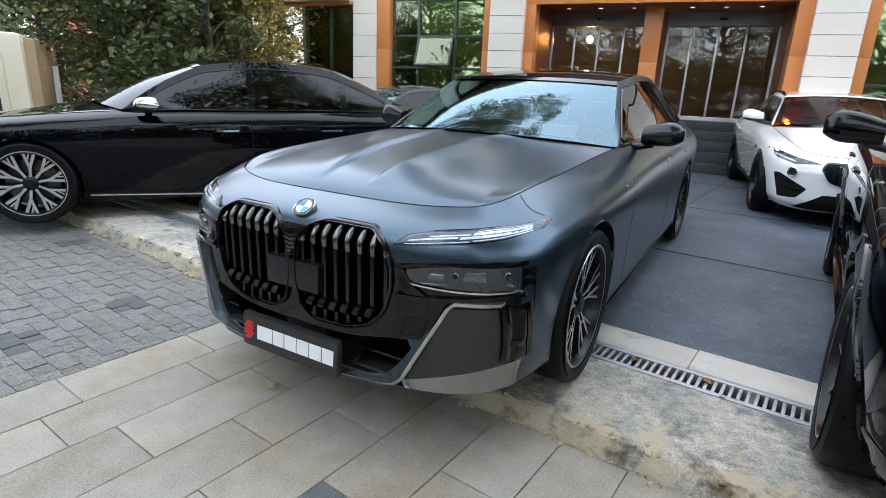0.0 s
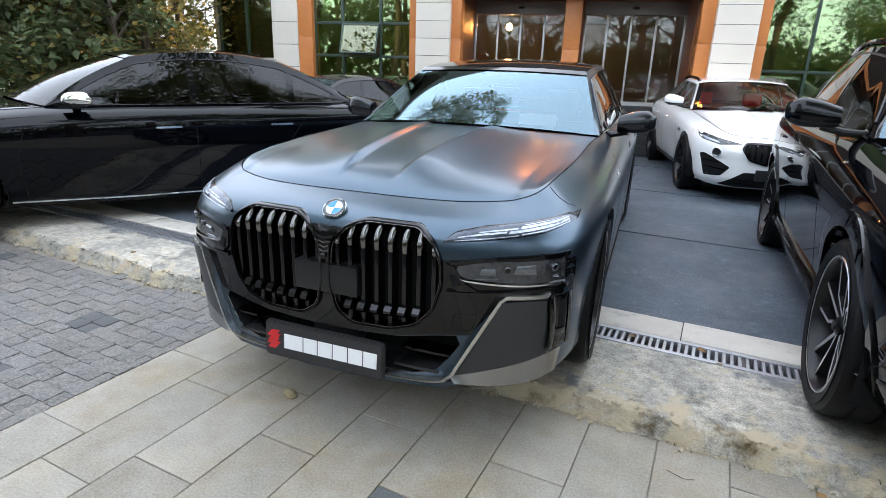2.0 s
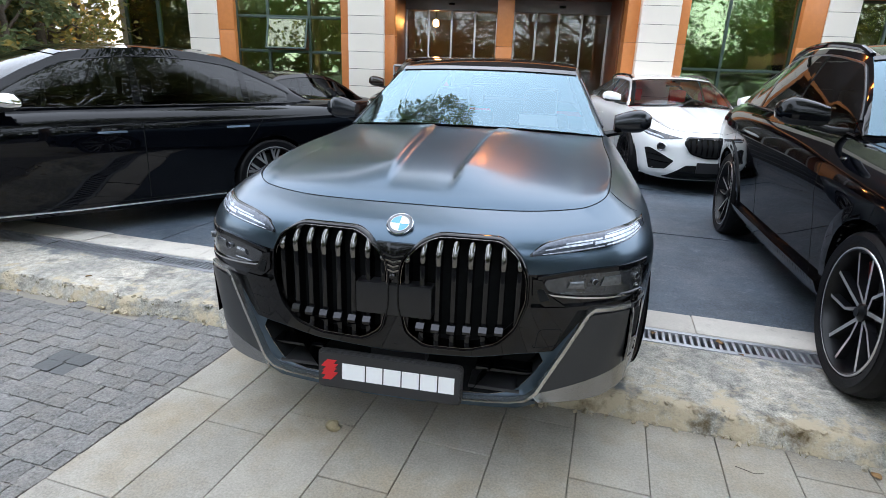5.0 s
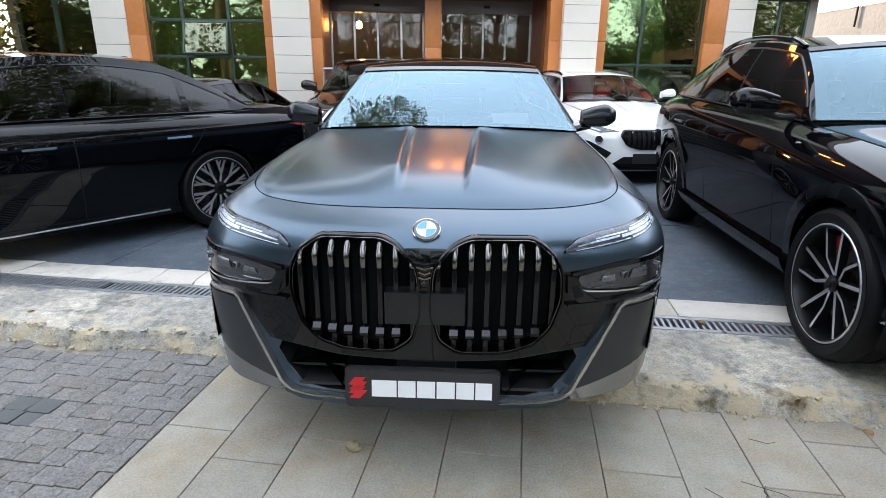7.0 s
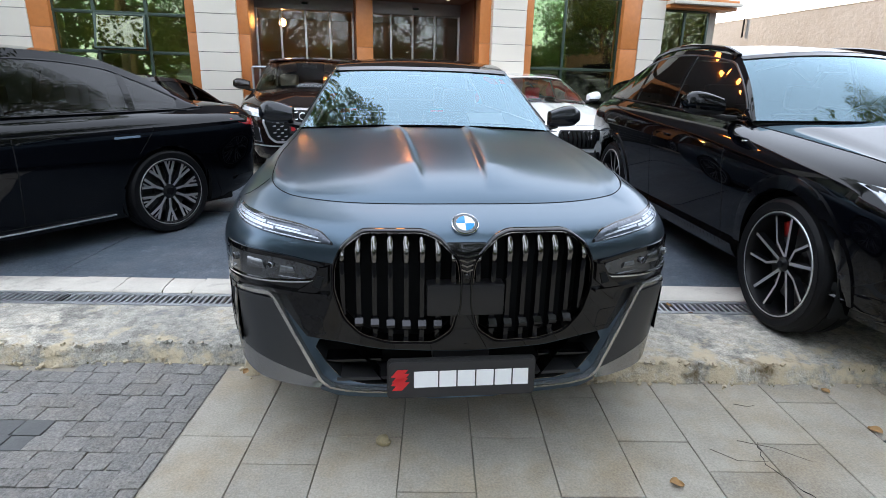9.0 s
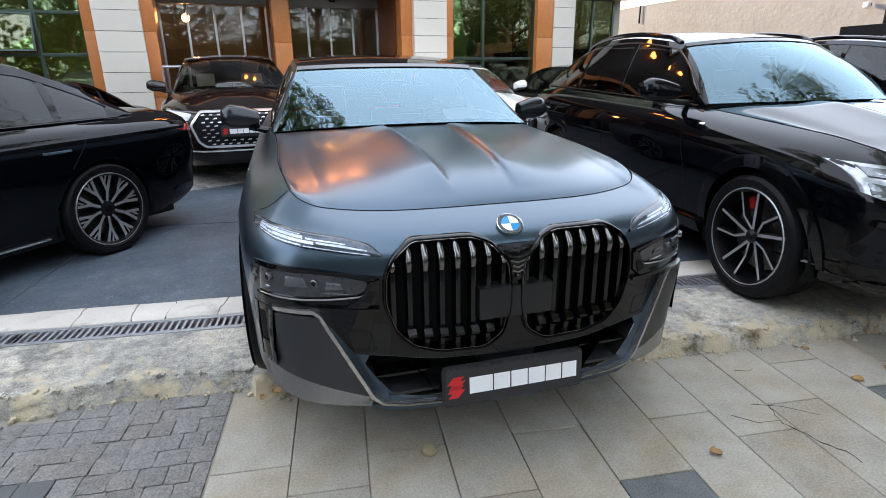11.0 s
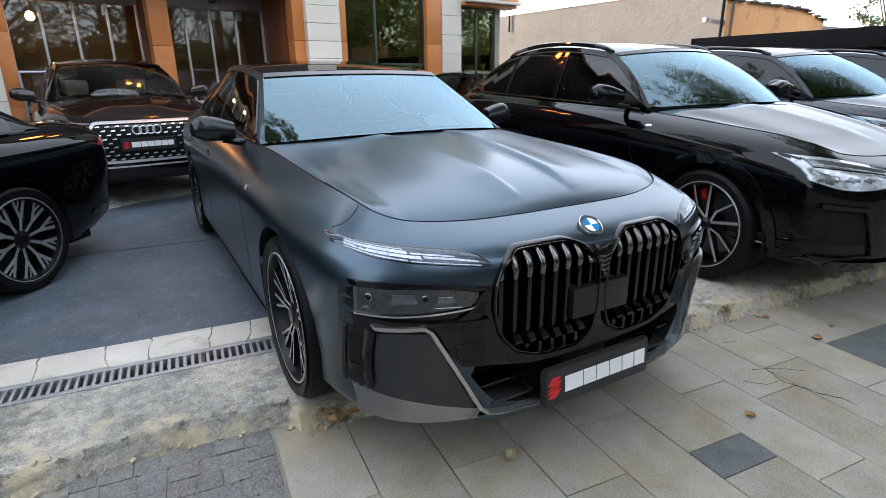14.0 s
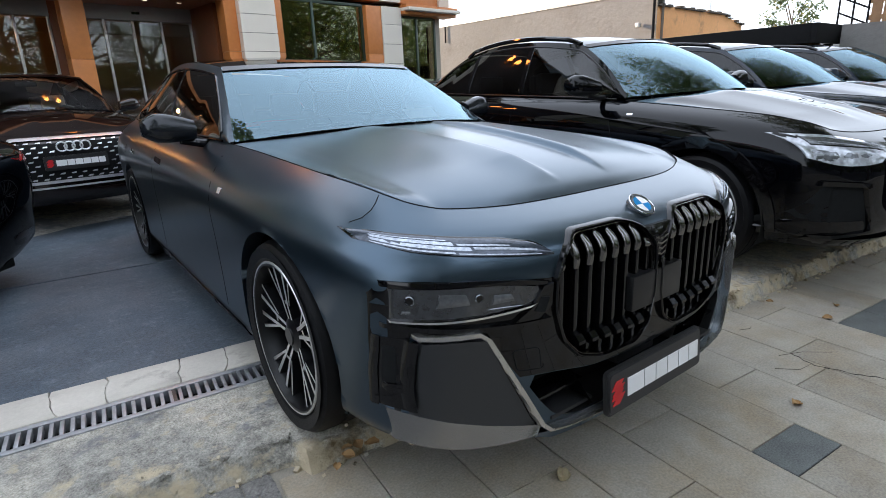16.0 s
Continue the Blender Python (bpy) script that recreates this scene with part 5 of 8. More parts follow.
            if 0.07 < x < 0.40:
                bm = bmesh.new()
                up = 0.006 * max(0, (x - 0.2) / 0.1)
                vs = sheet(bm, [[(s * x + w_, y - d_, h_ + up) for d_, h_ in ((-0.012, 0.470), (0.016, 0.470), (0.026, 0.480), (0.026, 0.490), (0.010, 0.506), (-0.012, 0.507))] for w_ in (-0.0145, 0.0145)])
                for f in bm.faces:
                    m_ = f.calc_center_median()
                    f.material_index = 1 if m_.z - up > 0.4905 and m_.y < y - 0.008 else 0
                for end in vs:
                    bm.faces.new(end)
                part("bar_foot", bm, [GLOSS, FOOT], b, smooth=False)
    part("sensor_panel", boxed(-0.140, 0.140, -0.016, 0.05, 0.522, 0.642, bevel=0.008), PANEL_BLACK, root, "smooth black sensor panel between grilles")
    bm = bmesh.new()
    rings = lathe(bm, [(0.012, 0.0), (0.012, 0.01), (0.007, 0.014)], 16, "Z")
    disc(bm, rings[-1])
    bmesh.ops.transform(bm, matrix=pose(0, -0.016, 0.676, 90), verts=bm.verts)
    part("nose_camera", bm, GLOSS, root)
    # round badge in its hollow
    ny = tree.ray_cast(Vector((0, -5, 0.835)), Vector((0, 1, 0)))[0].y
    badge = new("round_badge")
    badge.parent = root
    badge.matrix_local = pose(0, ny - 0.006, 0.839, 36)
    tagged(badge, "round black, blue and white enamel badge")
    bm = bmesh.new()
    rings = lathe(bm, [(0.047, -0.01), (0.047, 0.004), (0.043, 0.009), (0.034, 0.009)], 40, "Z")
    disc(bm, rings[-1])
    part("badge_ring", bm, BADGE_GREY, badge)
    bm = bmesh.new()
    lathe(bm, [(0.048, 0.004), (0.0485, 0.009), (0.0465, 0.011), (0.0455, 0.009)], 40, "Z")
    lathe(bm, [(0.035, 0.009), (0.0345, 0.0112), (0.0335, 0.0112), (0.033, 0.009)], 40, "Z")
    part("badge_rim", bm, CHROME, badge)
    for q in range(4):
        bm = bmesh.new()
        pts = [(0, 0)] + [(0.033 * math.cos(a), 0.033 * math.sin(a)) for a in np.linspace(q * math.pi / 2, (q + 1) * math.pi / 2, 9)]
        bm.faces.new([bm.verts.new((a, b, 0.0105)) for a, b in pts])
        part("badge_quarter", bm, BLUE_ENAMEL if q % 2 else WHITE_INK, badge)
    flat_plate(root, -0.008, -0.038, 0.286, 0.54, 0.142, -4, "black dealer board with red mark and white blocks")
    # chin lip
    both("chin_lip", ribbon([(0.0, 0.196), (0.3, 0.198), (0.46, 0.206), (0.53, 0.219)], 0.024), tree, "front", 0.03, 0.05, SATIN, root, step=0.06)
    # a pale sheet of paper lying on the dashboard
    part("dash_paper", boxed(-0.12, 0.12, -0.07, 0.07, 0.0, 0.003, m=pose(0.40, 1.86, 1.085, 38, 0, 8)), WHITE_INK, root, "white paper sheet on the dashboard", smooth=False)
    # side details
    seams(root, tree, [[(1.62, 0.25), (1.60, 0.6), (1.63, 0.85), (1.72, 0.98)], [(3.04, 0.25), (3.02, 0.6), (3.02, 1.0)], [(4.2, 0.80), (4.16, 0.9), (4.12, 1.02)], [(1.62, 0.25), (2.4, 0.24), (3.6, 0.25)]])
    for y in (2.75, 3.72):
        both("flush_handle", rounded([(y, 0.865), (y + 0.2, 0.875), (y + 0.2, 0.905), (y, 0.895)], 0.012), tree, "left", 0.003, 0.004, GLOSS, root)
    both("side_badge", rounded([(1.47, 0.845), (1.52, 0.845), (1.52, 0.868), (1.47, 0.868)], 0.004), tree, "left", 0.006, 0.006, CHROME, root, "small chrome side badge")
    both("sill", [(1.40, 0.2), (3.70, 0.2), (3.70, 0.265), (1.40, 0.25)], tree, "left", 0.012, 0.02, GLOSS, root, step=0.12)
    # tail lamps
    both("tail_lamp", rounded([(0.30, 0.92), (0.84, 0.93), (0.86, 0.99), (0.32, 0.97)], 0.02), tree, "rear", 0.01, 0.012, LAMP_RED, root)
    # panel gap between wing and nose
    for sg in (1, -1):
        bm = bmesh.new()
        pts = [lay_on(tree, "front", sg * a, b) + Vector((0, -0.001, 0.0)) for a, b in ((0.752, 0.932), (0.775, 0.915), (0.80, 0.898), (0.83, 0.88), (0.858, 0.866))]
        tube(bm, pts, 0.0016, 6)
        part("wing_seam", bm, DARK, root)
    return root


BADGE_GREY = surf("badge_grey", (0.10, 0.11, 0.12), 0.2, 0.3, grain=(80, 0.1))
PANEL_BLACK = surf("matt_black_panel", (0.010, 0.010, 0.011), 0.3, 0.0, stain=(3, 0.15), spec=0.4)
CHROME_DARK = surf("dark_chrome", (0.18, 0.175, 0.17), 0.03, 1.0, grain=(60, 0.2), bump=(9, 0.003))
RING_DARK = surf("black_chrome_ring", (0.2, 0.19, 0.18), 0.06, 1.0, grain=(60, 0.1))
graphite_saloon()

# ---- the showroom building ----
FAC = pose(0, 9.1, 0, 0, 0, 6)  # its front runs along local x, depth along local y


def fac(name, label, category):
    return thing(name, FAC.copy(), label, category, kind="structure")


for a, b in ((-6.31, -5.74), (-3.21, -2.545), (2.07, 2.75), (5.30, 5.84), (7.02, 7.35)):
    ob = tagged(finish("wall_pier", boxed(a, b, 0.0, 0.4, 3.2, 6.6, bevel=0.004), STONE), "cream stone pier of the upper wall", "wall", kind="structure")
    ob.matrix_world = FAC
ob = tagged(finish("wall_over_entrance", boxed(-2.54, 2.065, 0.02, 0.4, 3.1, 6.6, bevel=0.004), DARK_PANEL), "dark brown upper wall over the entrance", "wall", kind="structure")
ob.matrix_world = FAC
for a, b in ((-7.66, -6.31), (-5.74, -3.21), (2.75, 5.30), (5.84, 7.02)):
    ob = tagged(finish("spandrel", boxed(a, b, 0.06, 0.38, 3.2, 3.5, bevel=0.004), WOODY), "orange wood-look band between the storeys", "wall", kind="structure")
    ob.matrix_world = FAC
    ob = tagged(finish("upper_glazing", boxed(a, b, 0.16, 0.18, 3.5, 6.6), FACADE_GLASS, smooth=False), "green-tinted upper glazing", "window", kind="structure")
    ob.matrix_world = FAC
# two globes added out of view, only for their orange reflection in the bonnets
for s in (-0.3, 0.3):
    wl_ = thing("unseen_glow_globe", FAC @ pose(s, 0.0, 5.45), "unseen warm globe added for the orange glow on the bonnets", "lamp", "lamps over the entrance")
    part("backplate", boxed(-0.06, 0.06, -0.02, 0.02, -0.12, 0.12, bevel=0.01), CANOPY, wl_)
    bm = bmesh.new()
    rings = lathe(bm, [(0.03, 0.17), (0.115, 0.12), (0.14, 0.0), (0.115, -0.12), (0.03, -0.17)], 22, "Z")
    bmesh.ops.translate(bm, vec=(0, -0.1, 0), verts=bm.verts)
    part("globe", bm, BONNET_GLOW, wl_)
shell_wall = bmesh.new()
box(shell_wall, -7.68, 7.3, 7.0, 7.25, 0.1, 6.6)
box(shell_wall, -7.95, -7.68, 0.45, 7.25, 0.1, 6.6)
box(shell_wall, 7.05, 7.3, 0.3, 7.25, 0.1, 6.6)
ob = tagged(finish("wall_back", shell_wall, ROOM, smooth=False), "plain dim plaster walls of the building", "wall", kind="structure")
ob.matrix_world = FAC
ob = tagged(finish("roof", boxed(-7.95, 7.45, -0.1, 7.3, 6.6, 6.75), ROOM, smooth=False), "flat roof of the building", "roof", kind="structure")
ob.matrix_world = FAC
ob = tagged(finish("floor_inside", boxed(-7.68, 7.05, 1.6, 7.0, 0.1, 1.0), ROOM_FLOOR, smooth=False), "dark polished lobby floor", "floor", kind="structure")
ob.matrix_world = FAC
ob = tagged(finish("ceiling_inside", boxed(-7.68, 7.05, 0.45, 7.0, 3.06, 3.1), ROOM, smooth=False), "dim lobby ceiling", "ceiling", kind="structure")
ob.matrix_world = FAC

rng = random.Random(8)


def stone_pillar(name, s0, s1, n0, n1, pitch, z_first):
    p = fac(name, "pillar clad in cream stone panels with open joints", "pillar")
    part("core", boxed(s0 + 0.03, s1 - 0.03, n0 + 0.03, n1, 0.1, 3.1), DARK, p, smooth=False)
    z = z_first
    while z > 0.15:
        z -= pitch
    while z < 3.1:
        a, b = max(0.1, z), min(3.1, z + pitch - 0.008)
        if b - a > 0.03:
            e = rng.uniform(-0.0015, 0.0015)
            part("stone_panel", boxed(s0 + e, s1 + e, n0 + e, n1 - 0.002, a, b, bevel=0.003), STONE, p, smooth=False)
        z += pitch
    return p


stone_pillar("pillar_1", -6.31, -5.74, 0.0, 0.45, 0.43, 2.41)
stone_pillar("pillar_2", -3.21, -2.545, -0.12, 0.45, 0.31, 2.45)
stone_pillar("pillar_3", 2.07, 2.75, -0.12, 0.45, 0.31, 2.45)
stone_pillar("pillar_4", 5.30, 5.84, 0.0, 0.45, 0.40, 2.35)


def wood_strip(name, s0, s1, n0, n1, z0=0.1, z1=3.1):
    w = fac(name, "orange-brown wood-look cladding strip", "trim")
    z = z0
    while z < z1 - 0.05:
        h = min(1.02, z1 - z)
        part("cladding_board", boxed(s0, s1, n0, n1, z, z + h - 0.005, bevel=0.003), WOODY, w)
        z += h
    return w


wood_strip("trim_1", -5.737, -5.43, 0.02, 0.3)
wood_strip("trim_2", -3.38, -3.213, 0.02, 0.3)
wood_strip("trim_3", -2.542, -2.36, 0.0, 0.3)
wood_strip("trim_4", 1.85, 2.067, 0.0, 0.3)
wood_strip("trim_5", 2.753, 2.95, 0.02, 0.3)
wood_strip("trim_6", 4.9, 5.297, 0.02, 0.32)
wood_strip("trim_7", -0.46, -0.15, 0.42, 0.72, 1.0, 2.98)

# porch: lined sides, soffit with spots, front beam
porch = fac("porch_lining", "brown wood-lined entrance porch", "porch")
part("lining_side", boxed(-2.545, -2.36, 0.302, 1.5, 0.1, 2.98), WOOD_DARK, porch, smooth=False)
part("lining_side", boxed(1.85, 2.4, 0.455, 1.5, 0.1, 2.98), WOOD_DARK, porch, smooth=False)
part("lining_soffit", boxed(-2.36, 1.85, 0.1, 1.5, 2.98, 3.04), WOOD_DARK, porch, smooth=False)
part("front_beam", boxed(-2.542, 2.067, -0.004, 0.1, 2.96, 3.098, bevel=0.003), WOODY, porch)
for s in (-1.9, -1.3, -0.7, 0.3, 0.85, 1.4):
    sp = new("soffit_spot")
    sp.parent = porch
    sp.location = (s, 0.75, 2.98)
    bm = bmesh.new()
    lathe(bm, [(0.05, 0.0), (0.055, -0.004), (0.045, -0.008), (0.04, 0.0)], 20, "Z")
    part("spot_ring", bm, ALU, sp)
    bm = bmesh.new()
    disc(bm, [bm.verts.new((0.04 * math.cos(a), 0.04 * math.sin(a), -0.003)) for a in np.linspace(0, 2 * math.pi, 17)[:-1]])
    part("spot_lens", bm, SPOT_LAMP, sp)

# steps and landing
steps = fac("steps", "dark granite entrance steps", "steps")
for k in range(5):
    part("step", boxed(-0.12, 1.85, 0.38 + 0.23 * k, 1.6, 0.1 + 0.18 * k, 0.28 + 0.18 * k - 0.001, bevel=0.006), GRANITE, steps)
    part("nosing", boxed(-0.12, 1.85, 0.374 + 0.23 * k, 0.43 + 0.23 * k, 0.268 + 0.18 * k, 0.284 + 0.18 * k, bevel=0.003), STEEL, steps)
part("landing", boxed(-2.36, -0.122, 1.15, 1.6, 0.1, 1.0, bevel=0.006), GRANITE, steps)

# windows of green glass
def facade_window(name, s0, s1, z0, z1, n, ups, bars, gap=None):
    w = fac(name, "tall green-tinted window in thin dark frames", "window")
    for s in [s0] + list(ups) + [s1]:
        part("window_frame", boxed(s - 0.025, s + 0.025, n - 0.02, n + 0.06, z0, z1, bevel=0.003), FRAME_DARK, w)
    for z in [z0] + list(bars) + [z1]:
        part("window_rail", boxed(s0 + 0.025, s1 - 0.025, n - 0.017, n + 0.057, z - 0.025, z + 0.025, bevel=0.003), FRAME_DARK, w)
    ss_, zz = [s0] + list(ups) + [s1], [z0] + list(bars) + [z1]
    for a, b in zip(ss_, ss_[1:]):
        for c, d in zip(zz, zz[1:]):
            if gap and abs((a + b) / 2 - gap[0]) < 0.1 and abs((c + d) / 2 - gap[1]) < 0.1:
                continue
            o = part("pane", boxed(a + 0.02, b - 0.02, n + 0.012, n + 0.024, c + 0.02, d - 0.02), FACADE_GLASS, w, smooth=False)
            o.rotation_euler = (radians(rng.uniform(-0.25, 0.25)), 0, radians(rng.uniform(-0.15, 0.15)))
    return w


facade_window("window_1", -7.64, -6.31, 0.35, 3.0, 0.2, (-7.0,), (0.9,))
w2 = facade_window("window_2", -5.43, -3.38, 0.35, 3.1, 0.16, (-4.82, -4.02), (1.0, 1.79, 2.41), gap=(-4.42, 2.1))
facade_window("window_3", 2.95, 4.9, 0.35, 3.1, 0.16, (3.68,), (1.0, 1.72))
facade_window("window_4", 5.84, 7.02, 0.35, 2.95, 0.2, (6.45,), ())
tilt = new("tilted_sash")
tilt.parent = w2
tilt.matrix_local = pose(-4.42, 0.13, 2.39, -20)
for x0, x1, z0, z1 in ((-0.39, -0.36, -0.6, 0), (0.36, 0.39, -0.6, 0), (-0.36, 0.36, -0.03, 0), (-0.36, 0.36, -0.6, -0.57)):
    part("sash_frame", boxed(x0, x1, -0.03, 0.01, z0, z1, bevel=0.003), FRAME_DARK, tilt)
part("pane", boxed(-0.365, 0.365, -0.016, -0.006, -0.575, -0.025), FACADE_GLASS, tilt, smooth=False)
for nm, a, b in (("eave_1", -8.0, -6.312), ("eave_2", 5.842, 7.45)):
    z = 3.0 if a < 0 else 2.97
    e = fac(nm, "orange wood-look eave band over a window", "trim")
    for k, out in enumerate((0.0, 0.16, 0.06)):
        part("eave_board", boxed(a, b, -0.12 - out, 0.3, z + 0.065 * k, z + 0.062 + 0.065 * k, bevel=0.004), WOODY if k != 1 else STONE, e)
for a, b in ((-7.64, -6.31), (-5.43, -3.38), (2.95, 4.9), (5.84, 7.02)):
    ob = tagged(finish("plinth", boxed(a, b, 0.08, 0.34, 0.1, 0.33, bevel=0.004), GRANITE), "dark granite plinth under the window", "wall", kind="structure")
    ob.matrix_world = FAC

# sliding glass doors
def glass_doors(name, s0, s1, cuts):
    d = fac(name, "closed sliding glass doors in pale aluminium frames", "door")
    n = 1.5
    part("door_header", boxed(s0, s1, n - 0.06, n + 0.12, 2.74, 2.98, bevel=0.004), ALU_GREY, d)
    part("door_sensor", boxed((s0 + s1) / 2 - 0.06, (s0 + s1) / 2 + 0.06, n - 0.1, n - 0.06, 2.84, 2.88, bevel=0.01), GLOSS, d)
    part("threshold", boxed(s0, s1, n - 0.05, n + 0.12, 1.0, 1.03, bevel=0.003), ALU, d)
    xs = [s0 + 0.02] + list(cuts) + [s1 - 0.02]
    for s in xs:
        part("door_stile", boxed(s - 0.02, s + 0.02, n - 0.025, n + 0.03, 1.03, 2.74, bevel=0.003), ALU, d)
    for a, b in zip(xs, xs[1:]):
        part("pane", boxed(a + 0.02, b - 0.02, n, n + 0.012, 1.05, 2.72), DOOR_GLASS, d, smooth=False)
        part("door_rail", boxed(a + 0.02, b - 0.02, n - 0.02, n + 0.028, 1.03, 1.075, bevel=0.003), ALU, d)


ALU_GREY = surf("grey_header", (0.27, 0.26, 0.25), 0.4, 0.4, grain=(20, 0.06))
glass_doors("door_1", -2.36, -0.42, (-1.87, -1.39, -0.9))
glass_doors("door_2", -0.1, 1.85, (0.36, 0.82, 1.3))
part_wall = tagged(finish("wall_between_doors", boxed(-0.42, -0.1, 1.45, 1.6, 1.0, 2.98), WOOD_DARK, smooth=False), "brown wood panel between the doors", "wall", kind="structure")
part_wall.matrix_world = FAC

# a pale blind behind the glass
blind = thing("roller_blind", FAC @ pose(-6.78, 0.42, 1.75), "pale roller blind half drawn behind the glass", "blind")
part("cloth", boxed(-0.2, 0.2, 0, 0.008, 0, 0.85), CREAM, blind, smooth=False)
part("bottom_bar", boxed(-0.21, 0.21, -0.006, 0.014, -0.03, 0.0, bevel=0.004), ALU, blind)

# inside: an added glowing globe for the warm glint in the doors, a desk and a wooden armchair behind the glass
lamp = thing("door_glint_globe", FAC @ pose(-1.9, 3.6, 2.66), "glowing globe added in the lobby for the warm glint in the door glass", "lamp")
bm = bmesh.new()
rings = lathe(bm, [(0.02, 0.09), (0.06, 0.06), (0.075, 0.0), (0.06, -0.05), (0.02, -0.07)], 20, "Z")
part("globe", bm, lamp_mat("door_glint_glow", (1.0, 0.40, 0.12), 60.0), lamp)
bm = bmesh.new()
tube(bm, [(0, 0, 0.1), (0, 0, 0.6)], 0.008, 6)
part("cord", bm, PLASTIC, lamp)
chair = thing("armchair", FAC @ pose(-2.05, 2.1, 1.0, 0, 0, 30), "wooden armchair standing inside behind the glass", "chair")
for x, y in ((-0.26, -0.24), (0.26, -0.24), (-0.26, 0.24), (0.26, 0.24)):
    part("leg", boxed(x - 0.025, x + 0.025, y - 0.025, y + 0.025, 0, 0.62 if y < 0 else 1.0, bevel=0.006), TIMBER, chair)
part("seat", boxed(-0.28, 0.28, -0.27, 0.27, 0.40, 0.48, bevel=0.02), SEAT_CREAM, chair)
part("backrest", boxed(-0.235, 0.235, 0.215, 0.265, 0.55, 0.98, bevel=0.015), TIMBER, chair)
for x in (-0.26, 0.26):
    part("armrest", boxed(x - 0.03, x + 0.03, -0.28, 0.215, 0.62, 0.655, bevel=0.008), TIMBER, chair)
rail = thing("handrail", FAC @ pose(-2.2, -0.1, 0.1), "grey metal handrail beside the entrance", "railing")
for x in (-0.15, 0.25):
    bm = bmesh.new()
    tube(bm, [(x, 0, 0), (x, 0, 1.5)], 0.02, 10)
    part("post", bm, GALV, rail)
bm = bmesh.new()
tube(bm, [(-0.15, 0, 1.5), (0.25, 0, 1.5)], 0.022, 10)
part("top_rail", bm, GALV, rail)


# ---- the other cars ----
def make_car(name, at, label, k, paint, group=""):
    """A car from a table of its shape; k holds plan, heights and details."""
    root = thing(name, at, label, "car", group)
    wheels = k["wheels"]
    sh = Shell(k["plan"], k["top"], k["bottom"], k["top_inset"], k["front"], k["side"], k["rear"], wheels, k["arch"], k.get("fine", 0.035), k.get("rows", 32))
    tree = sh.bvh
    part("body", sh.bm, paint, root, angle=60)
    k["cabin"]["trim"] = k.get("trim", GLOSS)
    k["cabin"]["frame_mat"] = k.get("frame_mat", paint)
    greenhouse(root, sh, k["cabin"], paint, k.get("roof_mat", paint), k.get("screen", SCREEN), k.get("side_glass", TINT), k.get("seats", SEAT_DARK))
    bonnet(root, sh, k["cabin"], paint, k.get("crown", 0.05), k.get("ridge", 0.006), width=k["hood_w"], brow=k.get("brow", 0.0))
    r = k["radius"]
    undertray(root, k["length"], k["half"], wheels, r, k["bottom"][0][1])
    for s in (1, -1):
        for yw, _ in wheels:
            make_wheel(root, s * (k["half"] - 0.155), yw, r, 0.27, k["rim"], k["spokes"], k["style"], k.get("spoke_mat", ALLOY), k["wheel_label"], k.get("caliper"))
    mx, my, mz = k["mirror"]
    mirror_pair(root, mx, my, mz, k.get("mirror_mat", paint), k.get("mirror_low", PLASTIC), stretch=k.get("mirror_stretch", (1, 1, 1)))
    seams(root, tree, k["seams"])
    for y, z in k["handles"]:
        handles(root, tree, [y], k.get("handle_mat", paint), z)
    if k.get("cladding"):
        for yw, zw in wheels:
            arc = [(yw + (k["arch"] + 0.035) * math.cos(a), zw + (k["arch"] + 0.035) * math.sin(a)) for a in np.linspace(-0.12, math.pi + 0.12, 26)]
            both("arch_trim", ribbon(arc, 0.075), tree, "left", 0.014, 0.03, k["cladding"], root, step=0.09)
    if k.get("rails"):
        c = k["cabin"]
        for s in (1, -1):
            bm = bmesh.new()
            (bx, by, bz), (rx, ry, rz), pts = c["head"], c["tail"], []
            for t in np.linspace(0.02, 0.96, 15):
                x = (bx + (rx - bx) * t) * (1 + c["rail"] * 4 * t * (1 - t) / max(bx, rx))
                z = bz + (rz - bz) * t + 4 * t * (1 - t) * (c["roof"] - 0.035 - max(bz, rz))
                pts.append((s * (x - 0.01), by + (ry - by) * t, z + (0.03 if 0.05 < t < 0.93 else 0.004)))
            tube(bm, [tuple(p) for p in spline(pts, 24)], 0.02, 8)
            part("roof_rail", bm, GLOSS, root)
    return root, sh, tree


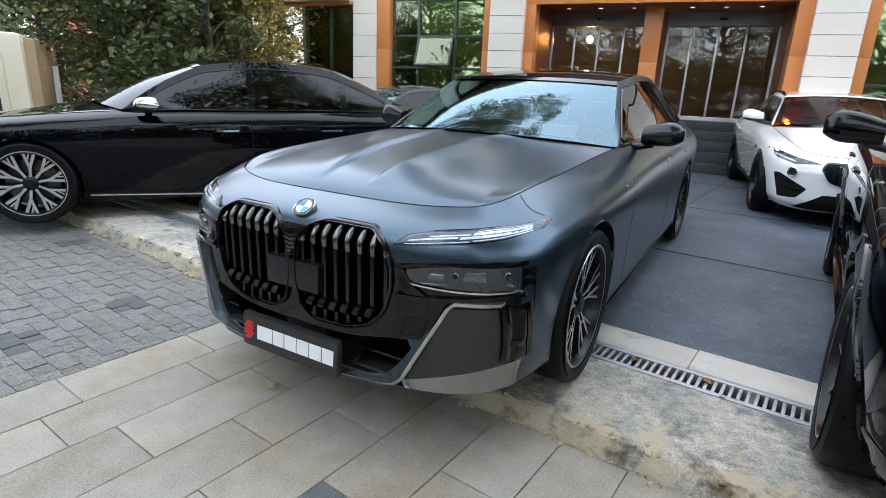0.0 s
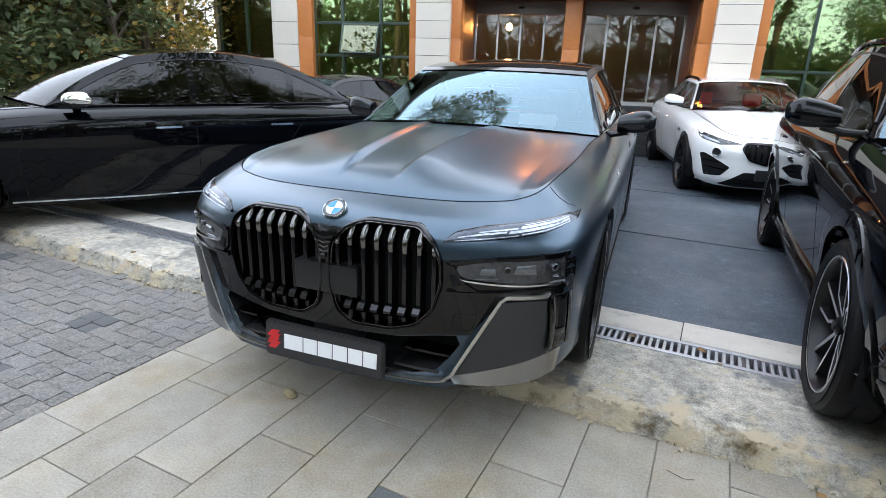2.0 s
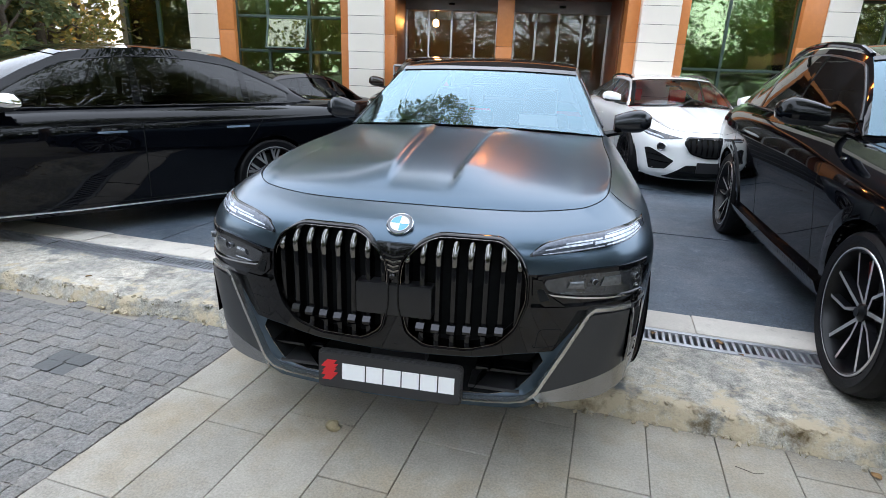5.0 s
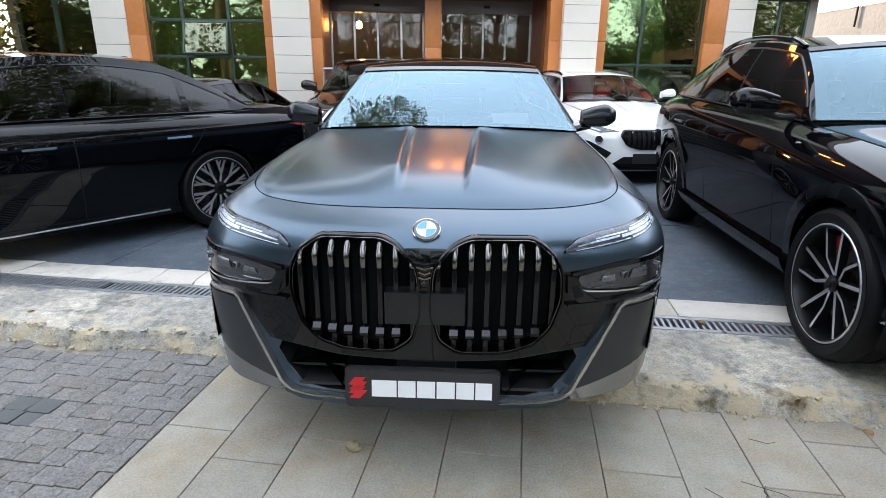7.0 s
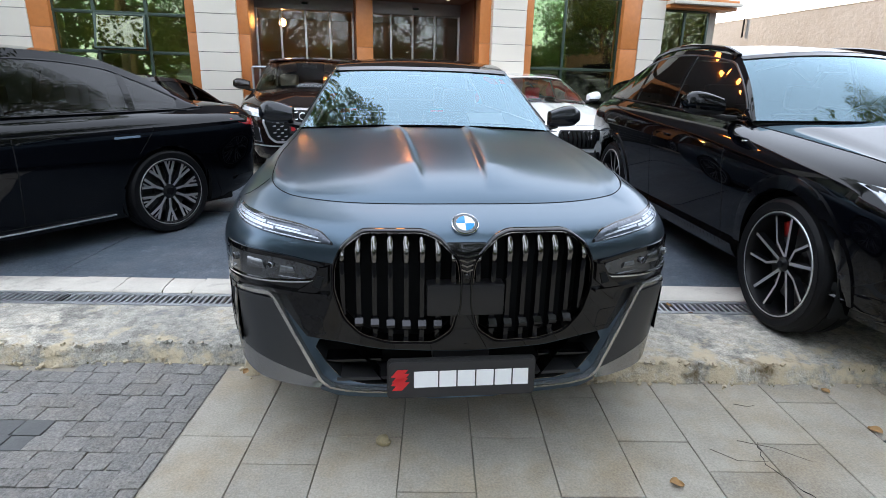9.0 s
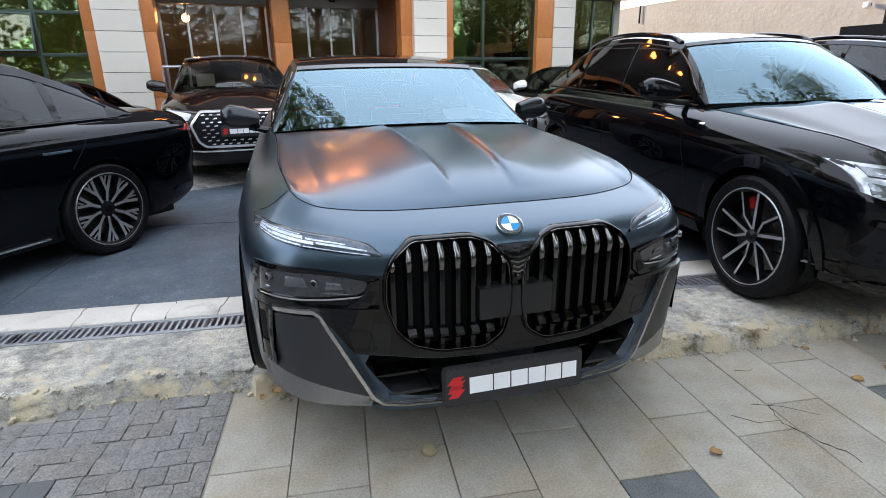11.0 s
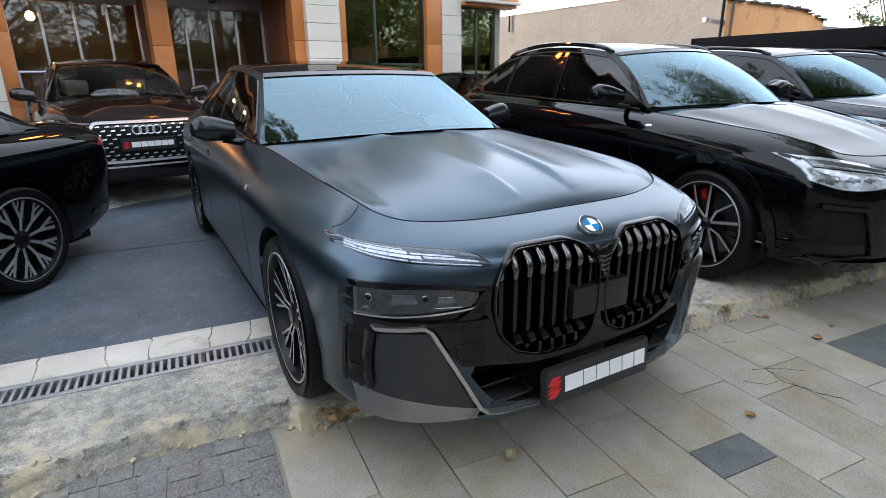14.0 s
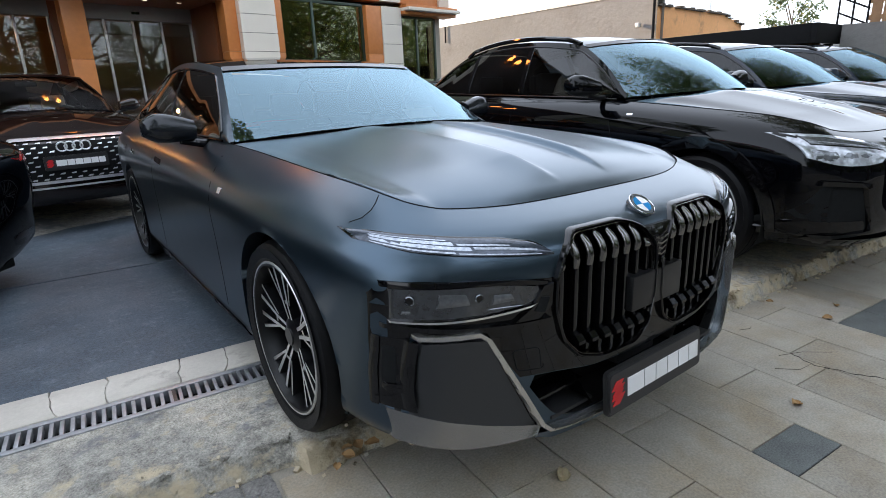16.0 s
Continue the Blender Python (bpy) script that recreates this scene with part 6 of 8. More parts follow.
SUV = dict(
    length=4.99, half=0.995, radius=0.385, rim=0.302, arch=0.43, wheels=[(0.93, 0.385), (3.84, 0.385)],
    plan=[(0, 0), (0.3, 0.005), (0.5, 0.025), (0.68, 0.07), (0.82, 0.15), (0.905, 0.26), (0.95, 0.4), (0.973, 0.6), (0.985, 1.1), (0.985, 2.2), (0.993, 3.9), (0.97, 4.4), (0.92, 4.75), (0.80, 4.93), (0.5, 4.98), (0, 4.99)],
    top=[(0, 0.90), (0.25, 0.96), (0.6, 1.02), (1.2, 1.07), (1.9, 1.125), (3.0, 1.16), (4.0, 1.19), (4.6, 1.2), (4.99, 1.15)],
    bottom=[(0, 0.24), (0.5, 0.26), (4.5, 0.27), (4.99, 0.36)],
    top_inset=[(0, 0.2), (1.4, 0.2), (2.2, 0.165), (3.6, 0.165), (4.5, 0.19), (4.99, 0.2)],
    front=[(0, 0.12), (0.1, 0.03), (0.2, 0.0), (0.7, 0.0), (0.82, 0.02), (0.92, 0.07), (1, 0.2)],
    side=[(0, 0.6), (0.08, 0.4), (0.15, 0.3), (0.4, 0.13), (0.55, 0.03), (0.66, 0.0), (0.76, 0.03), (0.85, 0.13), (0.92, 0.33), (0.97, 0.65), (1, 1.0)],
    rear=[(0, 0.12), (0.12, 0.02), (0.6, 0.0), (0.85, 0.05), (1, 0.15)],
    cabin=dict(cowl=(0.79, 1.66, 1.135), head=(0.62, 2.28, 1.56), tail=(0.56, 4.1, 1.56), deck=(0.72, 4.7, 1.22), mid=(1.3, 2.14, 4.15, 4.76), roof=1.68, rail=0.05, glass=(1.80, 4.35), pillars=(2.86, 3.72), cowl_crown=0.03, margin=(0.045, 0.1)),
    hood_w=0.78, crown=0.020, ridge=0.016, brow=0.018, spokes=5, style="fork", wheel_label="black five-spoke alloy wheel with polished faces",
    mirror=(0.96, 1.86, 1.21), rails=True, cladding=GLOSS, trim=PANEL_BLACK,
    seams=[[(1.62, 0.3), (1.6, 0.7), (1.72, 1.08)], [(2.84, 0.3), (2.83, 1.12)], [(3.6, 0.82), (3.72, 0.98), (3.74, 1.14)], [(1.62, 0.33), (3.4, 0.34)]],
    handles=[(2.52, 0.96), (3.44, 0.985)])


def black_suv(at, paint, label, plate=False, fine=0.035, rows=32, full=True):
    k = dict(SUV, fine=fine, rows=rows, caliper=RED if full else None, screen=SCREEN, cabin=dict(SUV["cabin"]))
    root, sh, tree = make_car("suv_car", at, label, k, paint, "black SUVs parked in a row")
    for s in (1, -1):
        loft("headlamp", [(s * 0.60, 0.755), (s * 0.72, 0.745), (s * 0.84, 0.752), (s * 0.915, 0.79)], [(s * 0.50, 0.83), (s * 0.62, 0.872), (s * 0.80, 0.912), (s * 0.922, 0.925)], tree, 0.014, 0.016, LAMP_GLASS, root, "clear faceted headlamp")
        loft("running_light", [(s * 0.55, 0.832), (s * 0.66, 0.845), (s * 0.78, 0.858), (s * 0.89, 0.870)], [(s * 0.57, 0.846), (s * 0.66, 0.872), (s * 0.78, 0.896), (s * 0.89, 0.908)], tree, 0.013, 0.01, LAMP_CELL, root)
        panel("lamp_divider", ribbon([(s * 0.55, 0.818), (s * 0.66, 0.838), (s * 0.89, 0.866)], 0.008), tree, "front", 0.016, 0.014, GLOSS, root, step=0.05)
        for k2 in range(3):
            x = 0.66 + 0.085 * k2
            panel("lamp_cell", rounded([(s * x, 0.765), (s * (x + 0.07), 0.775), (s * (x + 0.07), 0.84), (s * x, 0.825)], 0.012), tree, "front", 0.014, 0.012, LAMP_CELL, root, step=0.05)
    oct_ = rounded([(-0.50, 0.72), (-0.40, 0.86), (0.40, 0.86), (0.50, 0.72), (0.47, 0.50), (0.34, 0.40), (-0.34, 0.40), (-0.47, 0.50)], 0.03)
    g = panel("grille", oct_, tree, "front", 0.01, 0.014, DARK, root, "large black octagonal grille", step=0.06)
    for x in np.linspace(-0.42, 0.42, 8):
        panel("grille_bar", [(x - 0.012, 0.44), (x + 0.012, 0.44), (x + 0.012, 0.83), (x - 0.012, 0.83)], tree, "front", 0.03, 0.03, GLOSS, g, step=0.1)
    for r0 in range(4):
        z = 0.48 + r0 * 0.1
        panel("grille_bar", [(-0.46, z - 0.006), (0.46, z - 0.006), (0.46, z + 0.006), (-0.46, z + 0.006)], tree, "front", 0.024, 0.024, GLOSS, g, step=0.1)
    panel("grille_frame", ribbon(oct_ + oct_[:2], 0.03), tree, "front", 0.04, 0.044, GLOSS, root, step=0.07)
    for s in (1, -1):
        i = panel("side_intake", rounded([(s * a, b) for a, b in ((0.62, 0.35), (0.70, 0.62), (0.87, 0.64), (0.925, 0.38), (0.885, 0.33))], 0.02), tree, "front", 0.008, 0.014, DARK, root, "black honeycomb side intake", step=0.06)
        panel("intake_floor", rounded([(s * 0.65, 0.35), (s * 0.91, 0.36), (s * 0.90, 0.42), (s * 0.68, 0.43)], 0.012), tree, "front", 0.02, 0.018, GLOSS, i, step=0.06)
        panel("intake_fin", ribbon([(s * 0.80, 0.42), (s * 0.82, 0.62)], 0.05), tree, "front", 0.016, 0.014, DARK, i, step=0.06)
        panel("intake_blade", ribbon([(s * 0.89, 0.65), (s * 0.70, 0.635), (s * 0.62, 0.36), (s * 0.88, 0.315), (s * 0.925, 0.365)], 0.028), tree, "front", 0.035, 0.04, GLOSS, root, step=0.06)
    panel("chin_lip", ribbon([(-0.85, 0.30), (-0.5, 0.275), (0, 0.27), (0.5, 0.275), (0.85, 0.30)], 0.04), tree, "front", 0.03, 0.05, GLOSS, root, step=0.08)
    both("tail_lamp", rounded([(0.1, 0.98), (0.9, 1.0), (0.93, 1.06), (0.1, 1.03)], 0.02), tree, "rear", 0.01, 0.012, LAMP_RED, root, step=0.07)
    both("side_badge", rounded([(1.50, 1.012), (1.55, 1.012), (1.55, 1.024), (1.50, 1.024)], 0.004), tree, "left", 0.005, 0.005, CHROME, root)
    both("sill", [(1.42, 0.27), (3.46, 0.27), (3.46, 0.37), (1.42, 0.36)], tree, "left", 0.045, 0.06, GLOSS, root, step=0.05)
    both("shoulder_line", ribbon([(1.75, 1.1), (2.6, 1.112), (3.6, 1.13)], 0.012), tree, "left", 0.006, 0.008, paint, root, step=0.12)
    return root


black_suv(pose(2.83, -0.12, 0.095, 0, 0, -5.7), BLACK_PAINT, "glossy black coupe-like SUV with black multi-spoke wheels", full=True, fine=0.028, rows=40)
black_suv(pose(5.5, -0.05, 0.095, 0, 0, -4), BLUE_BLACK, "dark blue-black SUV parked beside the black one", fine=0.06, rows=20, full=False)
black_suv(pose(8.0, -0.2, 0.095, 0, 0, -5), BLUE_BLACK, "dark blue SUV at the end of the row", fine=0.06, rows=20, full=False)

SALOON = dict(
    length=5.17, half=0.97, radius=0.365, rim=0.288, arch=0.395, wheels=[(0.97, 0.365), (3.97, 0.365)],
    plan=[(0, 0), (0.3, 0.01), (0.5, 0.05), (0.66, 0.12), (0.78, 0.23), (0.87, 0.40), (0.92, 0.6), (0.95, 0.9), (0.968, 1.4), (0.97, 3.6), (0.95, 4.3), (0.90, 4.75), (0.80, 5.02), (0.55, 5.13), (0.3, 5.165), (0, 5.17)],
    top=[(0, 0.78), (0.3, 0.83), (0.7, 0.88), (1.2, 0.92), (1.8, 0.965), (3.0, 0.985), (4.2, 1.0), (4.9, 1.02), (5.17, 1.0)],
    bottom=[(0, 0.17), (0.6, 0.19), (4.6, 0.2), (5.17, 0.27)],
    top_inset=[(0, 0.2), (1.5, 0.19), (2.2, 0.14), (3.6, 0.13), (4.4, 0.17), (5.17, 0.22)],
    front=[(0, 0.1), (0.1, 0.02), (0.2, 0.0), (0.7, 0.0), (0.82, 0.02), (0.92, 0.07), (1, 0.2)],
    side=[(0, 0.8), (0.06, 0.62), (0.14, 0.5), (0.4, 0.2), (0.58, 0.03), (0.70, 0.0), (0.80, 0.015), (0.88, 0.09), (0.94, 0.32), (1, 1.0)],
    rear=[(0, 0.12), (0.1, 0.02), (0.6, 0.0), (0.85, 0.03), (0.95, 0.07), (1, 0.14)],
    cabin=dict(cowl=(0.775, 1.72, 0.97), head=(0.65, 2.42, 1.385), tail=(0.625, 3.75, 1.385), deck=(0.70, 4.55, 1.035), mid=(1.4, 2.28, 3.84, 4.62), roof=1.478, rail=0.045, glass=(1.98, 4.28), pillars=(2.86, 3.78), cowl_crown=0.05),
    hood_w=0.775, crown=0.045, ridge=0.008, spokes=10, style="lattice", wheel_label="multi-spoke polished and black alloy wheel",
    mirror=(0.90, 1.95, 1.02), trim=GLOSS, handle_mat=BLACK_PAINT,
    seams=[[(1.52, 0.25), (1.5, 0.6), (1.62, 0.93)], [(2.86, 0.24), (2.85, 0.97)], [(3.72, 0.72), (3.86, 0.86), (3.9, 0.98)], [(1.52, 0.27), (3.5, 0.27)]],
    handles=[(2.52, 0.80), (3.52, 0.815)])


def black_saloon(at):
    k = dict(SALOON, fine=0.028, rows=40, caliper=None, mirror_mat=CHROME, handle_mat=CHROME, mirror_stretch=(1.1, 1.45, 0.78), screen=TINT, mirror=(0.90, 1.95, 1.06), handles=[(2.52, 0.84), (3.52, 0.855)],
             top=[(y, z + 0.045 * min(1, y / 0.8)) for y, z in SALOON["top"]],
             seams=[[(1.52, 0.25), (1.5, 0.6), (1.62, 0.97)], [(2.86, 0.24), (2.85, 1.01)], [(3.72, 0.72), (3.86, 0.9), (3.9, 1.02)], [(1.52, 0.27), (3.5, 0.27)]],
             cabin=dict(SALOON["cabin"], cowl=(0.775, 1.72, 1.015), head=(0.65, 2.42, 1.435), tail=(0.625, 3.7, 1.435), deck=(0.72, 4.46, 1.08), mid=(1.4, 2.28, 3.79, 4.53), roof=1.528, glass=(1.95, 4.2), margin=(0.07, 0.1)))
    root, sh, tree = make_car("saloon_car", at, "glossy black long saloon with lattice alloy wheels", k, BLACK_PAINT)
    both("tail_lamp", rounded([(0.0, 0.86), (0.80, 0.865), (0.88, 0.90), (0.90, 0.955), (0.80, 0.945), (0.0, 0.90)], 0.012), tree, "rear", 0.008, 0.012, LAMP_RED, root, "slim red tail lamp", step=0.06)
    for v in ("left", "right"):
        panel("tail_lamp_side", rounded([(4.86, 0.89), (5.10, 0.875), (5.10, 0.955), (4.90, 0.935)], 0.01), tree, v, 0.006, 0.01, LAMP_RED, root, step=0.04)
        panel("sill_trim", ribbon([(1.40, 0.235), (2.4, 0.228), (3.5, 0.24)], 0.012), tree, v, 0.012, 0.014, SILVER, root, "thin chrome sill line", step=0.15)
        panel("shoulder_crease", ribbon([(0.9, 0.815), (2.2, 0.855), (3.4, 0.868), (4.7, 0.90)], 0.012), tree, v, 0.004, 0.006, BLACK_PAINT, root, step=0.15)
    both("headlamp", rounded([(0.46, 0.60), (0.52, 0.68), (0.86, 0.73), (0.90, 0.70), (0.82, 0.60)], 0.015), tree, "front", 0.006, 0.012, LAMP_CLEAR, root, step=0.06)
    panel("grille", rounded([(-0.42, 0.62), (-0.34, 0.72), (0.34, 0.72), (0.42, 0.62), (0.36, 0.36), (-0.36, 0.36)], 0.03), tree, "front", 0.008, 0.012, DARK, root, step=0.07)
    panel("rear_bumper_trim", rounded([(-0.8, 0.3), (0.8, 0.3), (0.84, 0.4), (-0.84, 0.4)], 0.03), tree, "rear", 0.01, 0.014, GLOSS, root, step=0.08)
    bm = bmesh.new()
    box(bm, -0.012, 0.012, 3.55, 3.68, 1.475, 1.52, bevel=0.008)
    part("roof_antenna", bm, BLACK_PAINT, root)
    return root


# front hub near (-3.92, 0.88), rear hub near (-2.02, 3.2), its near flank faces the pavement
ang = math.degrees(math.atan2(3.2 - 0.88, -2.02 + 3.92)) - 90
black_saloon(pose(-3.92, 0.88, 0.095, 0, 0, ang) @ pose(-0.955, -0.97, 0))


def chrome_grille_saloon(at):
    k = dict(SALOON, fine=0.05, rows=26, screen=SCREEN_CLEAR, side_glass=TINT_LIGHT, seats=SEAT_CREAM, length=4.75, cabin=dict(SALOON["cabin"], cowl=(0.775, 1.55, 1.02), head=(0.60, 2.1, 1.44), tail=(0.55, 3.4, 1.42), deck=(0.70, 4.1, 1.06), mid=(1.2, 1.96, 3.48, 4.18), roof=1.53, glass=(1.8, 3.9), pillars=(2.6, 3.4)),
             mirror=(0.92, 1.75, 1.07), wheels=[(0.93, 0.365), (3.6, 0.365)],
             plan=[(0, 0), (0.3, 0.01), (0.5, 0.04), (0.66, 0.1), (0.78, 0.2), (0.87, 0.36), (0.92, 0.55), (0.95, 0.9), (0.968, 1.4), (0.97, 3.2), (0.95, 3.9), (0.90, 4.3), (0.80, 4.55), (0.55, 4.68), (0.3, 4.74), (0, 4.75)],
             top=[(0, 0.84), (0.3, 0.90), (0.7, 0.95), (1.2, 0.985), (1.8, 1.02), (3.0, 1.03), (4.75, 1.03)],
             top_inset=[(0, 0.2), (1.3, 0.19), (2.0, 0.14), (3.2, 0.13), (4.1, 0.17), (4.75, 0.22)], handles=[(2.2, 0.83)], seams=[[(1.4, 0.25), (1.45, 0.95)], [(2.6, 0.24), (2.6, 0.97)]])
    root, sh, tree = make_car("saloon_car", at, "dark brown-black saloon with chrome-studded grille and dealer board", k, BROWN_BLACK)
    oct_ = rounded([(-0.60, 0.66), (-0.48, 0.812), (0.48, 0.812), (0.60, 0.66), (0.53, 0.46), (0.45, 0.40), (-0.45, 0.40), (-0.53, 0.46)], 0.03)
    g = panel("grille", oct_, tree, "front", 0.006, 0.012, DARK, root, "octagonal grille studded with chrome", step=0.06)
    half = len(oct_) // 2
    for run in (oct_[: half + 1], oct_[half:] + oct_[:1]):
        panel("grille_frame", ribbon(run, 0.026), tree, "front", 0.03, 0.034, SILVER, root, step=0.07)
    for r0 in range(9):
        z = 0.43 + r0 * 0.043
        n = 11
        for q in range(n):
            x = (q - (n - 1) / 2 + (0.5 if r0 % 2 else 0)) * 0.092
            lim = 0.46 + 0.1 * min(1, (z - 0.40) / 0.25) if z < 0.66 else 0.57 - (z - 0.66) * 0.72
            if abs(x) < lim - 0.02 and not (abs(x) < 0.3 and 0.50 < z < 0.65) and not (abs(x) < 0.17 and z > 0.66):
                panel("chrome_stud", [(x - 0.022, z - 0.006), (x + 0.018, z - 0.007), (x + 0.024, z + 0.009), (x - 0.010, z + 0.005)], tree, "front", 0.02, 0.02, SILVER, g, step=0.1)
    for q in range(4):
        bm = bmesh.new()
        y = tree.ray_cast(Vector((0, -5, 0.73)), Vector((0, 1, 0)))[0].y - 0.03
        tube(bm, [((q - 1.5) * 0.066 + 0.043 * math.cos(a), y - 0.012, 0.728 + 0.043 * math.sin(a)) for a in np.linspace(0, 2 * math.pi, 25)], 0.008, 6)
        part("badge_ring", bm, SILVER, g)
    flat_plate(root, 0, -0.03, 0.578, 0.53, 0.125, 0, "black dealer board with red mark and white blocks")
    for s in (1, -1):
        l = panel("headlamp", rounded([(s * a, b) for a, b in ((0.62, 0.71), (0.575, 0.785), (0.84, 0.855), (0.91, 0.845), (0.87, 0.735))], 0.015), tree, "front", 0.006, 0.012, LAMP_GLASS, root, "bright faceted headlamp", step=0.05)
        panel("light_bar", [(s * 0.61, 0.755), (s * 0.63, 0.795), (s * 0.88, 0.846), (s * 0.87, 0.79)], tree, "front", 0.012, 0.01, SILVER, l, step=0.05)
        panel("side_intake", rounded([(s * a, b) for a, b in ((0.62, 0.40), (0.66, 0.58), (0.88, 0.62), (0.86, 0.42))], 0.02), tree, "front", 0.008, 0.012, DARK, root, step=0.06)
        panel("intake_trim", ribbon([(s * 0.655, 0.58), (s * 0.63, 0.40), (s * 0.85, 0.415)], 0.012), tree, "front", 0.016, 0.016, CHROME, root, step=0.06)
    panel("bumper_line", ribbon([(-0.82, 0.365), (-0.5, 0.345), (0.5, 0.345), (0.82, 0.365)], 0.016), tree, "front", 0.02, 0.024, SILVER, root, step=0.08)
    return root


chrome_grille_saloon(pose(-1.05, 5.6, 0.235, 0, 0, 5))


def white_suv(at):
    k = dict(SUV, fine=0.035, rows=34, screen=SCREEN_CLEAR, side_glass=TINT_LIGHT, seats=SEAT_RED, handle_mat=WHITE_PAINT, style="twin", spokes=5, spoke_mat=RIM_BLACK, wheel_label="gloss black alloy wheel", mirror=(0.91, 1.80, 1.115), cladding=None, rails=True, caliper=None,
             radius=0.365, rim=0.285, arch=0.40, wheels=[(0.95, 0.365), (3.86, 0.365)],
             plan=[(0, 0), (0.3, 0.006), (0.5, 0.03), (0.66, 0.09), (0.78, 0.18), (0.87, 0.32), (0.92, 0.48), (0.95, 0.7), (0.965, 1.1), (0.96, 2.2), (0.975, 3.9), (0.95, 4.4), (0.90, 4.75), (0.80, 4.93), (0.5, 4.98), (0, 4.99)],
             top=[(0, 0.775), (0.2, 0.83), (0.45, 0.885), (0.8, 0.93), (1.2, 0.965), (1.9, 1.025), (3.0, 1.06), (4.0, 1.1), (4.6, 1.11), (4.99, 1.06)],
             bottom=[(0, 0.185), (0.5, 0.21), (4.5, 0.23), (4.99, 0.32)], hood_w=0.76,
             cabin=dict(SUV["cabin"], dash_mat=SEAT_RED, cowl=(0.77, 1.66, 1.025), head=(0.60, 2.3, 1.405), tail=(0.53, 3.95, 1.38), deck=(0.68, 4.7, 1.14), mid=(1.34, 2.16, 4.02, 4.76), roof=1.50),
             seams=[[(1.60, 0.27), (1.6, 0.65), (1.72, 0.97)], [(2.82, 0.27), (2.82, 1.02)], [(3.55, 0.76), (3.66, 0.9), (3.68, 1.04)], [(1.62, 0.29), (3.4, 0.3)]],
             handles=[(2.5, 0.865), (3.4, 0.885)])
    root, sh, tree = make_car("suv_car", at, "white sporty SUV with black grille and red seats", k, WHITE_PAINT)
    for s in (1, -1):
        l = panel("headlamp", rounded([(s * a, b) for a, b in ((0.47, 0.705), (0.70, 0.757), (0.895, 0.822), (0.925, 0.81), (0.86, 0.728), (0.71, 0.685))], 0.012), tree, "front", 0.006, 0.012, LAMP_DARK, root, "slim dark headlamp", step=0.04)
        panel("light_bar", [(s * 0.70, 0.70), (s * 0.72, 0.722), (s * 0.89, 0.785), (s * 0.85, 0.745)], tree, "front", 0.012, 0.01, LAMP_CLEAR, l, step=0.04)
        panel("lamp_ring", rounded([(s * 0.60, 0.705), (s * 0.645, 0.705), (s * 0.645, 0.735), (s * 0.60, 0.725)], 0.012), tree, "front", 0.012, 0.01, STEEL, l, step=0.04)
        bm = bmesh.new()
        hit = tree.ray_cast(Vector((s * 0.72, -5, 0.60)), Vector((0, 1, 0)))[0]
        rings = lathe(bm, [(0.052, 0.0), (0.054, 0.02), (0.048, 0.028), (0.04, 0.014)], 24, "Z")
        disc(bm, rings[-1], 1)
        bmesh.ops.transform(bm, matrix=pose(hit.x, hit.y, hit.z, 90, 0, s * 34), verts=bm.verts)
        part("fog_lamp", bm, [CHROME, LAMP_DARK], root, "round fog lamp")
        panel("side_intake", rounded([(s * a, b) for a, b in ((0.57, 0.43), (0.65, 0.325), (0.80, 0.305), (0.87, 0.565), (0.83, 0.575))], 0.015), tree, "front", 0.006, 0.012, DARK, root, "black triangular side intake", step=0.04)
        panel("intake_slat", ribbon([(s * 0.62, 0.40), (s * 0.82, 0.42)], 0.01), tree, "front", 0.014, 0.012, GLOSS, root, step=0.06)
        panel("intake_slat", ribbon([(s * 0.70, 0.48), (s * 0.84, 0.50)], 0.01), tree, "front", 0.014, 0.012, GLOSS, root, step=0.06)
    oct_ = rounded([(-0.475, 0.655), (-0.43, 0.722), (0.43, 0.722), (0.475, 0.655), (0.39, 0.53), (0.22, 0.485), (-0.22, 0.485), (-0.39, 0.53)], 0.03)
    g = panel("grille", oct_, tree, "front", 0.006, 0.012, DARK, root, "wide black grille with upright bars", step=0.06)
    panel("grille_frame", ribbon(oct_ + oct_[:2], 0.016), tree, "front", 0.02, 0.024, GLOSS, g, step=0.08)
    for x in np.linspace(-0.40, 0.40, 13):
        lo = 0.50 + 0.06 * max(0, abs(x) - 0.2) / 0.2
        panel("grille_bar", [(x - 0.009, lo), (x + 0.009, lo), (x + 0.009, 0.705), (x - 0.009, 0.705)], tree, "front", 0.018, 0.02, GLOSS, g, step=0.1)
    for dx in (-0.035, 0, 0.035):
        panel("grille_mark", ribbon([(dx, 0.57), (dx * 1.2, 0.65 + (0.02 if dx == 0 else 0))], 0.012), tree, "front", 0.03, 0.02, CHROME, g, step=0.1)
    panel("lower_grille", rounded([(-0.66, 0.215), (-0.42, 0.385), (0.42, 0.385), (0.66, 0.215), (0.5, 0.195), (-0.5, 0.195)], 0.02), tree, "front", 0.008, 0.014, DARK, root, "dark lower grille", step=0.06)
    for z in (0.24, 0.30):
        panel("lower_slat", ribbon([(-0.5, z), (0.5, z)], 0.012), tree, "front", 0.016, 0.014, GLOSS, root, step=0.1)
    panel("board_blank", rounded([(-0.30, 0.295), (0.30, 0.295), (0.30, 0.425), (-0.30, 0.425)], 0.01), tree, "front", 0.022, 0.02, PLATE_BLACK, root, "blank black number board", step=0.1)
